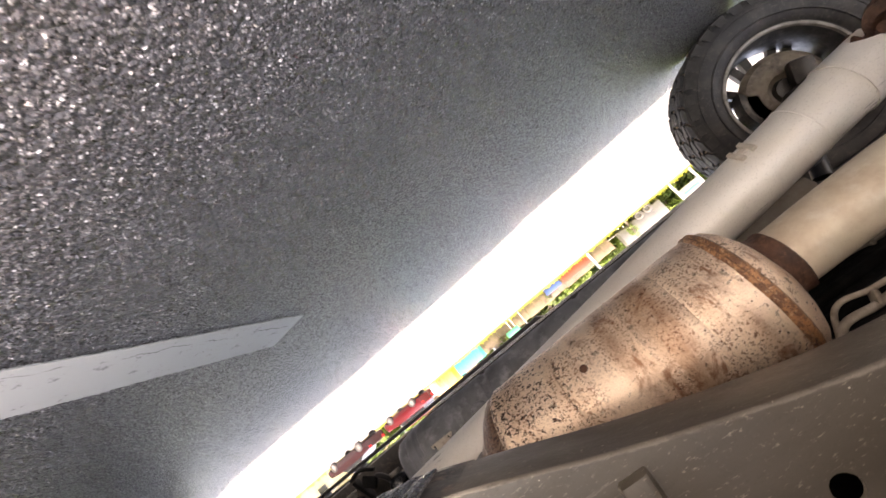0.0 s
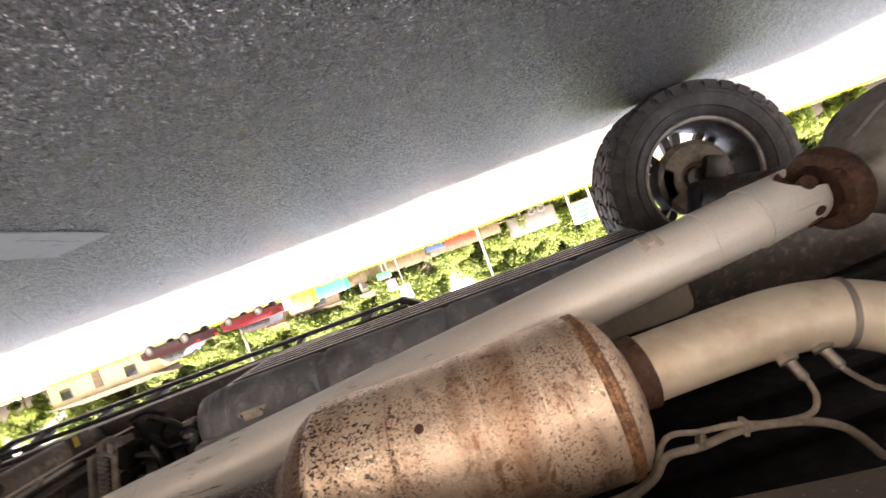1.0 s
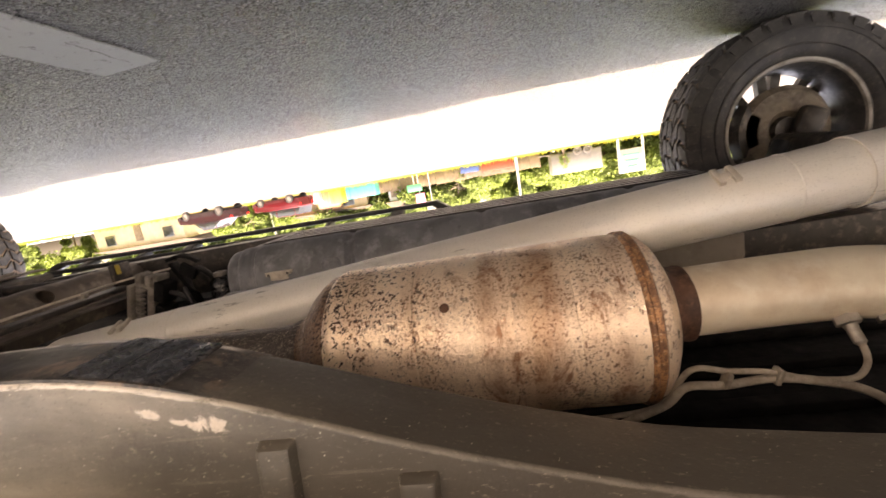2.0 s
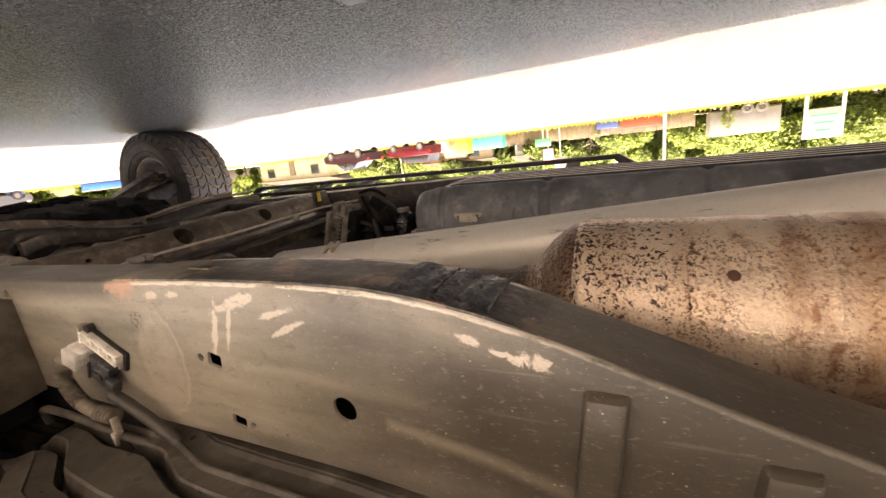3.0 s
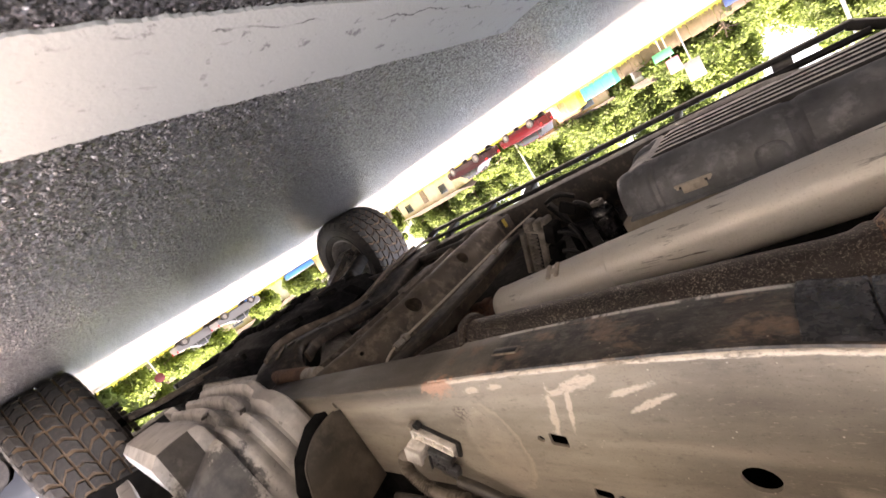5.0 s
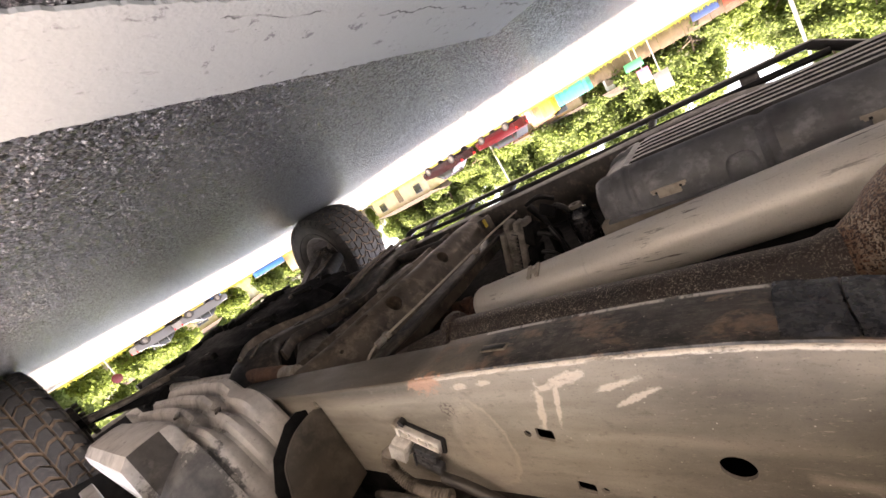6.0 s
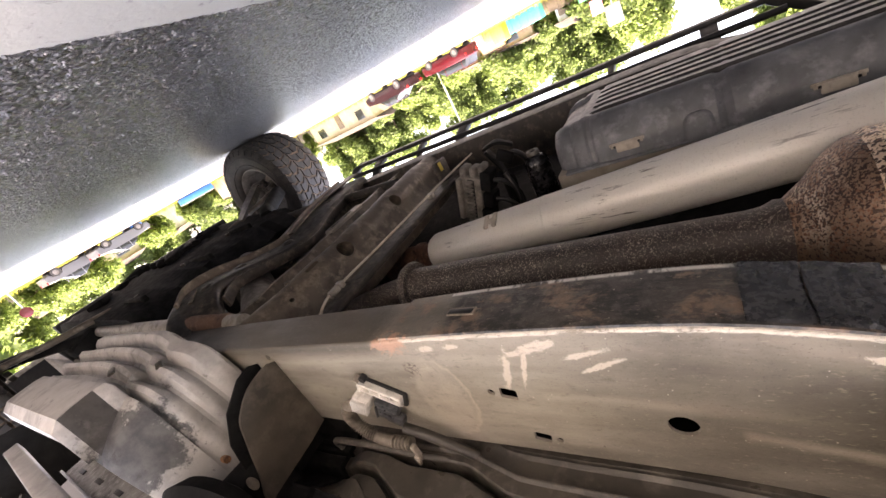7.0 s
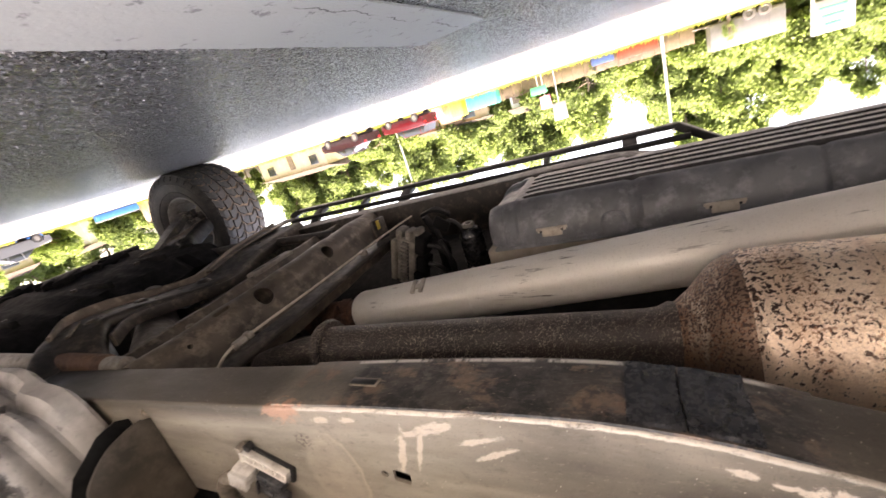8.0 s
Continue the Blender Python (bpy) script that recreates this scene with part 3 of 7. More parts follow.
def make_line():
    """The painted bay line, with ragged edges and a slanted end."""
    rnd = random.Random(5)
    ys = [y for y in np.linspace(-4.2, 1.2, 1400) if y < 1.19]

    def ragged(y, k):
        """Crumbled edge: a slow wander, fine teeth and a few chips."""
        chip = max(0.0, noise.noise((7.0 * y, k, 3.1)) - 0.35) * 0.030
        return 0.0035 * noise.noise((9 * y, k, 0)) + 0.0022 * noise.noise((60 * y, k, 9)) + rnd.uniform(-0.0012, 0.0012), chip

    left, right = [], []
    for y in ys:
        w, chip = ragged(y, 0.5)
        left.append((0.817 - 0.036 * max(y, -1) + w + chip, y))
        w, chip = ragged(y, 4.5)
        right.append((0.986 - 0.031 * max(y, -1) + w - chip, y + 0.02))
    bm = bmesh.new()
    a = [bm.verts.new((x, y, 0.004)) for x, y in left]
    b = [bm.verts.new((x, y, 0.004)) for x, y in right]
    lo = [bm.verts.new((x, y, 0.0005)) for x, y in left]
    ro = [bm.verts.new((x, y, 0.0005)) for x, y in right]
    for k in range(len(a) - 1):
        bm.faces.new((a[k], b[k], b[k + 1], a[k + 1]))
        bm.faces.new((lo[k], a[k], a[k + 1], lo[k + 1]))
        bm.faces.new((b[k], ro[k], ro[k + 1], b[k + 1]))
    bm.faces.new((a[-1], b[-1], ro[-1], lo[-1]))
    ob = part("road_marking", bm, ROAD_PAINT, smooth=False)
    return tagged(ob, "worn white painted bay line on the asphalt", "road marking", kind="structure")


make_line()


def make_stones():
    """Bits of aggregate that stand proud of the asphalt near the truck."""
    rnd = random.Random(11)
    verts, faces = [], []
    for k in range(30000):
        q = rnd.random()
        x, y = rnd.uniform(-0.5, 2.2), 0.05 + 2.2 * q * q
        if 0.776 < x < 0.962 and y < 1.22:
            continue
        r = rnd.uniform(0.0012, 0.0032)
        h = r * rnd.uniform(0.35, 0.8)
        n, a0, b = 5, rnd.uniform(0, 6.28), len(verts)
        tx, ty = rnd.uniform(-0.4, 0.4) * r, rnd.uniform(-0.4, 0.4) * r
        for i in range(n):
            a = a0 + 6.283 * i / n
            e = r * rnd.uniform(0.75, 1.2)
            verts.append((x + e * math.cos(a), y + e * math.sin(a), -0.0006))
        for i in range(n):
            a = a0 + 6.283 * i / n
            e = 0.55 * r * rnd.uniform(0.7, 1.2)
            verts.append((x + tx + e * math.cos(a), y + ty + e * math.sin(a), h * rnd.uniform(0.75, 1.1)))
        for i in range(n):
            j = (i + 1) % n
            faces.append((b + i, b + j, b + n + j, b + n + i))
        faces.append(tuple(b + n + i for i in range(n)))
    me = bpy.data.meshes.new("asphalt_aggregate")
    me.from_pydata(verts, [], faces)
    m = Mat("aggregate_stone", (0.05, 0.05, 0.05), 0.3)
    r = m.node("ShaderNodeNewGeometry").outputs["Random Per Island"]
    m.over(m.ramp(r, 0.0, 0.85), (0.17, 0.165, 0.16))
    m.over(m.ramp(r, 0.90, 0.97), (0.38, 0.37, 0.35))
    m.rough(m.ramp(r, 0, 1, 0.38, 0.08))
    me.materials.append(m.m)
    tagged(new("asphalt_aggregate", me), "small grey stones set in the asphalt", "gravel", kind="stuff")


make_stones()


# ---------------------------------------------------------------- the truck
truck = thing("pickup_truck", "dusty pickup truck parked on asphalt, seen from underneath", "truck")

RAIL_LOW = [(-2.6, 0.80), (-1.9, 0.82), (-1.2, 0.84), (-0.7, 0.825), (-0.2, 0.768), (-0.05, 0.734), (0.137, 0.679), (0.33, 0.612), (0.477, 0.572), (0.62, 0.552), (0.9, 0.549), (1.15, 0.556), (1.6, 0.565), (2.3, 0.58), (3.2, 0.62), (4.4, 0.60)]


def rail_top(x, height=0.31):
    return wave(x, RAIL_LOW) + wave(x, [(-2.6, 0.2), (-0.2, 0.27), (0.6, height), (1.6, height - 0.03), (2.6, 0.22), (4.4, 0.18)])


def make_rail_mesh(y_out, y_in, name, material, label, height=0.31):
    """A boxed rail, hollow, that rises over the rear axle. The map's v is the way round the section from its lower outer corner."""
    bm = bmesh.new()
    uvl = bm.loops.layers.uv.new("UVMap")
    s = 1 if y_in > y_out else -1
    xs = sorted(set([round(v, 3) for v in np.linspace(-2.6, 4.4, 141)]))

    def ring(x, inset):
        lo, r = wave(x, RAIL_LOW) + inset, max(0.007 - inset, 0.003)
        hi = rail_top(x, height) - inset
        a, b = y_out + s * inset, y_in - s * inset
        out = []
        for cy, cz, t0 in ((a + s * r, lo + r, 225), (a + s * r, hi - r, 180), (b - s * r, hi - r, 90), (b - s * r, lo + r, 0)):
            for k in range(4):
                t = radians(t0 - (45 if t0 == 225 else 90) * k / 3)
                out.append((x, cy + s * r * math.cos(t), cz + r * math.sin(t)))
        # the rest of the first corner
        for k in range(3):
            t = radians(270 - 45 * k / 3)
            out.append((x, a + s * r + s * r * math.cos(t), lo + r + r * math.sin(t)))
        return out

    def along(pts):
        d, acc = [0.0], 0.0
        for p, q in zip(pts, pts[1:]):
            acc += math.dist(p, q)
            d.append(acc)
        tot = acc + math.dist(pts[-1], pts[0])
        return [v if v < tot * 0.82 else v - tot for v in d]

    for inset, flip in ((0.0, False), (0.006, True)):
        rows = [(ring(x, inset), x) for x in xs]
        vs = [([bm.verts.new(p) for p in pts], along(pts), x) for pts, x in rows]
        n = len(vs[0][0])
        for (a, da, xa), (b, db, xb) in zip(vs, vs[1:]):
            for k in range(n):
                j = (k + 1) % n
                quad = [(a[k], xa, da[k]), (a[j], xa, da[j]), (b[j], xb, db[j]), (b[k], xb, db[k])]
                if abs(da[k] - da[j]) > 0.3:
                    quad = [(v, x, min(d, 0) if d < 0 else -0.16) for v, x, d in quad]
                if flip:
                    quad = quad[::-1]
                f = bm.faces.new([q[0] for q in quad])
                # inner walls are black: the shade inside the holes is painted
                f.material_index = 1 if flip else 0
                for loop, q in zip(f.loops, quad):
                    loop[uvl].uv = (q[1], q[2])
        if not flip:
            outer = (vs[0][0], vs[-1][0])
        else:
            for (o, i) in zip(outer, (vs[0][0], vs[-1][0])):
                for k in range(n):
                    j = (k + 1) % n
                    bm.faces.new((o[k], i[k], i[j], o[j]))
    bmesh.ops.recalc_face_normals(bm, faces=bm.faces[:])
    return part(name, bm, [material, SHIELD_AND_SHADE], truck, label)


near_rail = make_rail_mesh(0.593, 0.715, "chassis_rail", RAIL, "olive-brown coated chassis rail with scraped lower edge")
far_rail = make_rail_mesh(2.16, 2.04, "chassis_rail", DARK_FRAME, "dark dusty chassis rail", 0.24)


def cyl_y(x, z, r, y0=0.55, y1=0.65, seg=20, sx=1.0):
    bm = bmesh.new()
    add_tube(bm, [(x, y0, z), (x, y1, z)], r, seg)
    if sx != 1.0:
        for v in bm.verts:
            v.co.x = x + (v.co.x - x) * sx
    return bm


def sq_y(x, z, w, h, tilt=0, y0=0.55, y1=0.65):
    return box((x, (y0 + y1) / 2, z), (w, y1 - y0, h), 0.004, rot(0, tilt, 0))


cut(near_rail, [cyl_y(0.667, 0.742, 0.021), sq_y(0.932, 0.692, 0.033, 0.026, 12), sq_y(0.91, 0.81, 0.033, 0.024, 12), cyl_y(0.967, 0.690, 0.0075),
                cyl_y(0.878, 0.813, 0.007), cyl_y(0.80, 0.815, 0.003), cyl_y(-0.042, 0.849, 0.018), cyl_y(1.62, 0.60, 0.010), cyl_y(-0.5, 0.93, 0.02)])


def make_rail_details():
    # pressed upright beads where the rail begins to rise
    for x, z in ((0.315, 0.755), (0.155, 0.81)):
        secs = []
        for h in (-0.100, -0.098, -0.095, -0.090, -0.05, 0.0, 0.05, 0.10, 0.135, 0.145):
            end = min(1.0, (0.1001 + h) / 0.008, (0.1451 - h) / 0.010)
            k = math.sin(end * math.pi / 2) ** 0.7
            secs.append([(x + 0.10 * h + a * (0.92 + 0.08 * k), 0.5942 - k * 0.017 * min(1.0, 5.0 * (1 - abs(a) / 0.0241)), z + h) for a in np.linspace(-0.024, 0.024, 13)] + [(x + 0.10 * h, 0.5990, z + h)])
        bm = loft(secs)
        uvl = bm.loops.layers.uv.new("UVMap")
        for f in bm.faces:
            for loop in f.loops:
                loop[uvl].uv = (loop.vert.co.x, loop.vert.co.z - wave(loop.vert.co.x, RAIL_LOW))
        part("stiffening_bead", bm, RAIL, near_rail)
    # doubling plate under the rail, cut off at a slant in front
    secs = []
    for k in range(41):
        q = k / 40
        row = []
        for y, dz in ((0.5975, 0.001), (0.5985, -0.0030), (0.601, -0.0038), (0.64, -0.0038), (0.68, -0.0038), (0.713, -0.0038), (0.7165, -0.0030), (0.7175, 0.001)):
            x = 0.365 + q * (0.805 - 0.22 * (y - 0.5975))
            row.append((x, y, wave(x, RAIL_LOW) + 0.001 + (dz - 0.001) * min(1.0, 12 * q)))
        secs.append(row)
    bm = loft(secs)
    uvl = bm.loops.layers.uv.new("UVMap")
    for f in bm.faces:
        for loop in f.loops:
            loop[uvl].uv = (loop.vert.co.x, 0.586 - loop.vert.co.y)
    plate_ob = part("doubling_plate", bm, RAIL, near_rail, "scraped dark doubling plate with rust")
    part("slot_rim", box((0.985, 0.652, 0.5445), (0.060, 0.020, 0.004), 0.0018, rot(0, 0, 2)), CLIP_DUST, plate_ob)
    part("slot", box((0.985, 0.650, 0.5430), (0.054, 0.013, 0.004), 0.0018, rot(0, 0, 2)), BLACK, plate_ob)
    # bituminous tape wrapped over the lower corner
    for x, w in ((0.538, 0.060), (0.470, 0.070)):
        pts = []
        wr = random.Random(int(100 * x))
        for dx in np.linspace(-w / 2, w / 2, 25):
            z = wave(x + dx, RAIL_LOW)
            row = []
            for q, y in enumerate(np.linspace(0.713, 0.604, 7)):
                row.append((x + dx + 0.002 * math.sin(40 * y), y, z - 0.0062 - 0.0016 * wr.random() * (0 < q < 6) - 0.0010 * (1 + math.sin(120 * dx + 90 * y + 2 * math.sin(60 * y)))))
            row += [(x + dx, 0.600, z - 0.0055), (x + dx, 0.606, z - 0.0036), (x + dx, 0.712, z - 0.0036)]
            pts.append(row)
        part("tape_patch", loft(pts), TAPE, near_rail, "glossy black tape patch")


TAPE = worn("black_tape", (0.034, 0.035, 0.039), (0.013, 0.013, 0.014), (0.10, 0.102, 0.11), 0.25, 0, 90, 25, 0.25, 0.8).m
make_rail_details()


# ---------------- wheels
def tread_block(rnd, r, w, step, s0, s1, skew):
    """One zigzag block about the wheel's axle, X, with its shoulder lug."""
    bm = bmesh.new()
    wide = step * rnd.uniform(0.74, 0.82)
    zig = step * rnd.uniform(0.18, 0.34)
    shoulder = abs(s0 + s1) > 0.6
    sm, so = s0 + (s1 - s0) * rnd.uniform(0.4, 0.6), (s1 - s0) * rnd.uniform(-0.06, 0.06)
    rim = [(s * w, q * skew * step + z) for s, q, z in ((s0, 0, 0), (sm, 0.5, zig), (s1, 1, 0), (s1 + so, 1, 0), (s1, 1, 0), (sm, 0.5, zig), (s0, 0, 0), (s0 + so, 0, 0))]
    rings = []
    for lvl, shrink in ((r - 0.016, 0.0), (r - 0.001, 0.0), (r + 0.001, 0.05)):
        ring = []
        for i, (s, da) in enumerate(rim):
            a = da + wide * (0, 0, 0, 0.5, 1, 1, 1, 0.5)[i] + shrink * wide * (1, 1, 1, 0, -1, -1, -1, 0)[i]
            q = lvl - (0.010 if shoulder and abs(s) > 0.4 * w else 0.0)
            ring.append(bm.verts.new((s + (0.002 * (1, 0, -1, -1, -1, 0, 1, 1)[i] if shrink else 0.0), q * math.cos(a), q * math.sin(a))))
        rings.append(ring)
    for a, b in zip(rings, rings[1:]):
        for i in range(8):
            bm.faces.new((a[i], a[(i + 1) % 8], b[(i + 1) % 8], b[i]))
    bm.faces.new(rings[-1])
    if shoulder:
        sg = 1 if s0 > 0 else -1
        low, high = [], []
        for lv, s in ((r - 0.020, 0.452), (r - 0.055, 0.482)):
            for a in (0.1 * wide, 0.9 * wide):
                low.append(bm.verts.new((sg * (s * w - 0.004), lv * math.cos(a), lv * math.sin(a))))
                high.append(bm.verts.new((sg * (s * w + 0.006), lv * math.cos(a), lv * math.sin(a))))
        o = (0, 1, 3, 2)
        bm.faces.new([high[i] for i in o])
        for i in range(4):
            bm.faces.new((low[o[i]], low[o[(i + 1) % 4]], high[o[(i + 1) % 4]], high[o[i]]))
    bmesh.ops.recalc_face_normals(bm, faces=bm.faces[:])
    me = bpy.data.meshes.new("tread_block")
    bm.to_mesh(me)
    bm.free()
    me.materials.append(TREAD)
    return me


def make_wheel(centre, r, w, out, open_side, label, tread=34, rim_share=0.60):
    """A wheel with its axle along y; out is +1 where its outer face looks to +y."""
    m = pose(*centre, 0, 0, 90 * out)
    rr = r * rim_share
    h = r - rr
    barrel = [(-0.40 * w, rr + 0.016), (-0.41 * w, rr + 0.004), (-0.36 * w, rr - 0.012), (-0.1 * w, rr - 0.030), (0.2 * w, rr - 0.030), (0.36 * w, rr - 0.010), (0.41 * w, rr + 0.016),
              (0.39 * w, rr + 0.016), (0.34 * w, rr - 0.003), (0.2 * w, rr - 0.022), (-0.1 * w, rr - 0.022), (-0.35 * w, rr - 0.003), (-0.39 * w, rr + 0.008)]
    bm = lathe(barrel, m, 64, True)
    add_lathe(bm, [(0.16 * w, 0.0), (0.16 * w, 0.085), (0.32 * w, 0.075), (0.34 * w, 0.03), (0.34 * w, 0.0)], m, 32)
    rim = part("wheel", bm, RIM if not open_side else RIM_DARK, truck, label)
    if open_side:
        part("rim_lip", lathe([(-0.395 * w, rr + 0.010), (-0.415 * w, rr + 0.004), (-0.41 * w, rr - 0.006), (-0.38 * w, rr - 0.012), (-0.38 * w, rr - 0.006), (-0.395 * w, rr - 0.002)], m, 64, True), CAST, rim)
    # spokes in pairs, with open windows between
    for k in range(8):
        a = 2 * math.pi * k / 8
        for da in (-0.13, 0.13):
            mm = m @ Matrix.Rotation(a + da, 4, "X")
            pts = [[(0.20 * w, -0.016, 0.05), (0.20 * w, 0.016, 0.05), (0.33 * w, 0.014, 0.05), (0.33 * w, -0.014, 0.05)],
                   [(0.16 * w, -0.020, rr - 0.02), (0.16 * w, 0.020, rr - 0.02), (0.30 * w, 0.016, rr - 0.02), (0.30 * w, -0.016, rr - 0.02)]]
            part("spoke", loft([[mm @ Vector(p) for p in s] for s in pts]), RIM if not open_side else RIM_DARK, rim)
    # carcass
    bm = bmesh.new()
    prof = [(-0.39 * w, rr + 0.006), (-0.455 * w, rr + 0.18 * h), (-0.50 * w, rr + 0.45 * h), (-0.49 * w, rr + 0.72 * h), (-0.455 * w, r - 0.030), (-0.42 * w, r - 0.014), (-0.2 * w, r - 0.011), (0, r - 0.010),
            (0.2 * w, r - 0.011), (0.42 * w, r - 0.014), (0.455 * w, r - 0.030), (0.49 * w, rr + 0.72 * h), (0.50 * w, rr + 0.45 * h), (0.455 * w, rr + 0.18 * h), (0.39 * w, rr + 0.006), (0.3 * w, rr - 0.005), (-0.3 * w, rr - 0.005)]
    add_lathe(bm, prof, m, 96, 0, True)
    for f in bm.faces:
        c = m.inverted() @ f.calc_center_median()
        if math.hypot(c.y, c.z) > r - 0.022:
            f.material_index = 1
    # raised rings on the sidewall
    bmesh.ops.recalc_face_normals(bm, faces=bm.faces[:])
    tyre = part("tyre", bm, [RUBBER, TREAD_GAP], rim, "dusty all-terrain tyre with blocky tread")
    for lv in (0.30, 0.62):
        q = rr + lv * h
        for sg in (-1, 1):
            ss = 0.49 * w if lv > 0.5 else 0.478 * w
            part("sidewall_band", lathe([(sg * (ss - 0.004), q - 0.006), (sg * (ss + 0.004), q - 0.003), (sg * (ss + 0.004), q + 0.003), (sg * (ss - 0.004), q + 0.006)], m, 64), RUBBER, tyre)
    # tread: five rows of skewed blocks, the shoulder rows with a lug over the edge
    rnd = random.Random(int(1000 * r))
    rows = [(-0.455, -0.292, 0.0, 0.25), (-0.268, -0.104, 0.5, -0.45), (-0.080, 0.080, 0.2, 0.4), (0.104, 0.268, 0.7, -0.45), (0.292, 0.455, 0.35, 0.25)]
    step = 2 * math.pi / tread
    for s0, s1, ph, skew in rows:
        shapes = [tread_block(rnd, r, w, step, s0, s1, skew) for k in range(3)]
        for k in range(tread):
            ob = new("tread_block", shapes[rnd.randrange(3)])
            ob.parent = tyre
            ob.matrix_basis = m @ Matrix.Rotation((k + ph) * step, 4, "X")
    # brake disc, hub and caliper behind the spokes
    part("brake_disc", lathe([(-0.02 * w, 0.07), (-0.02 * w, rr * 0.60), (0.03 * w, rr * 0.60), (0.03 * w, 0.07)], m, 48, True), CAST, rim)
    part("hub", lathe([(-0.22 * w, 0.0), (-0.22 * w, 0.05), (-0.10 * w, 0.062), (-0.08 * w, 0.085), (0.10 * w, 0.085), (0.10 * w, 0.0)], m, 32), DARK_FRAME, rim)
    secs = []
    for k in range(10):
        a = radians(150 + 8 * k)
        q = 1.0 if 0 < k < 9 else 0.8
        secs.append([m @ Vector((s * w, lv * rr * math.cos(a), lv * rr * math.sin(a))) for s, lv in ((-0.20 * q, 0.42), (-0.20 * q, 0.70), (0.02, 0.74), (0.02, 0.44))])
    bm = loft(secs)
    part("brake_caliper", bm, DARK_FRAME, rim)
    if open_side:
        # caliper bracket, hose and cable end on the inner side
        part("caliper_bracket", box(m @ Vector((-0.30 * w, 0.07, -0.02)), (0.10, 0.07, 0.12), 0.02, rot(0, 25, 8)), DARK_FRAME, rim)
        part("caliper_bracket", box(m @ Vector((-0.28 * w, 0.10, 0.06)), (0.06, 0.05, 0.10), 0.015, rot(0, -30, 0)), DARK_FRAME, rim)
        part("brake_hose", tube(smooth_path([m @ Vector(p) for p in ((-0.3 * w, 0.10, 0.04), (-0.5 * w, 0.14, 0.06), (-0.7 * w, 0.10, 0.12), (-0.9 * w, 0.05, 0.20))], 6), 0.009, 10), BLACK, rim)
        part("backing_plate", lathe([(-0.12 * w, 0.05), (-0.20 * w, 0.08), (-0.20 * w, rr * 0.60), (-0.14 * w, rr * 0.68), (-0.06 * w, rr * 0.68), (-0.09 * w, rr * 0.54), (-0.09 * w, 0.05)], m, 48, True), DRUM, rim, "brown dusty brake backing plate")
    return rim


FRONT_X, REAR_X = 3.82, -1.27
make_wheel((3.94, 2.585, 0.455), 0.455, 0.44, 1, False, "silver alloy wheel with dusty tyre", 34, 0.53)
make_wheel((FRONT_X, 0.118, 0.43), 0.43, 0.39, -1, False, "silver alloy wheel with dusty tyre")
make_wheel((REAR_X, 2.27, 0.46), 0.46, 0.30, 1, True, "silver alloy wheel with open spokes")
make_wheel((REAR_X, 0.31, 0.46), 0.46, 0.30, -1, True, "silver alloy wheel with open spokes")


# ---------------- driveshaft and rear axle
def shaft_at(x):
    return Vector((x, 1.301 + 0.026 * x, 0.634 + 0.106 * x))


SHAFT_R = 0.0815


def ring_on(x, r, w, dx=0.0):
    """Pose of a ring about the driveshaft."""
    d = (shaft_at(1.0) - shaft_at(0.0)).normalized()
    return Matrix.Translation(shaft_at(x)) @ d.to_track_quat("X", "Z").to_matrix().to_4x4()


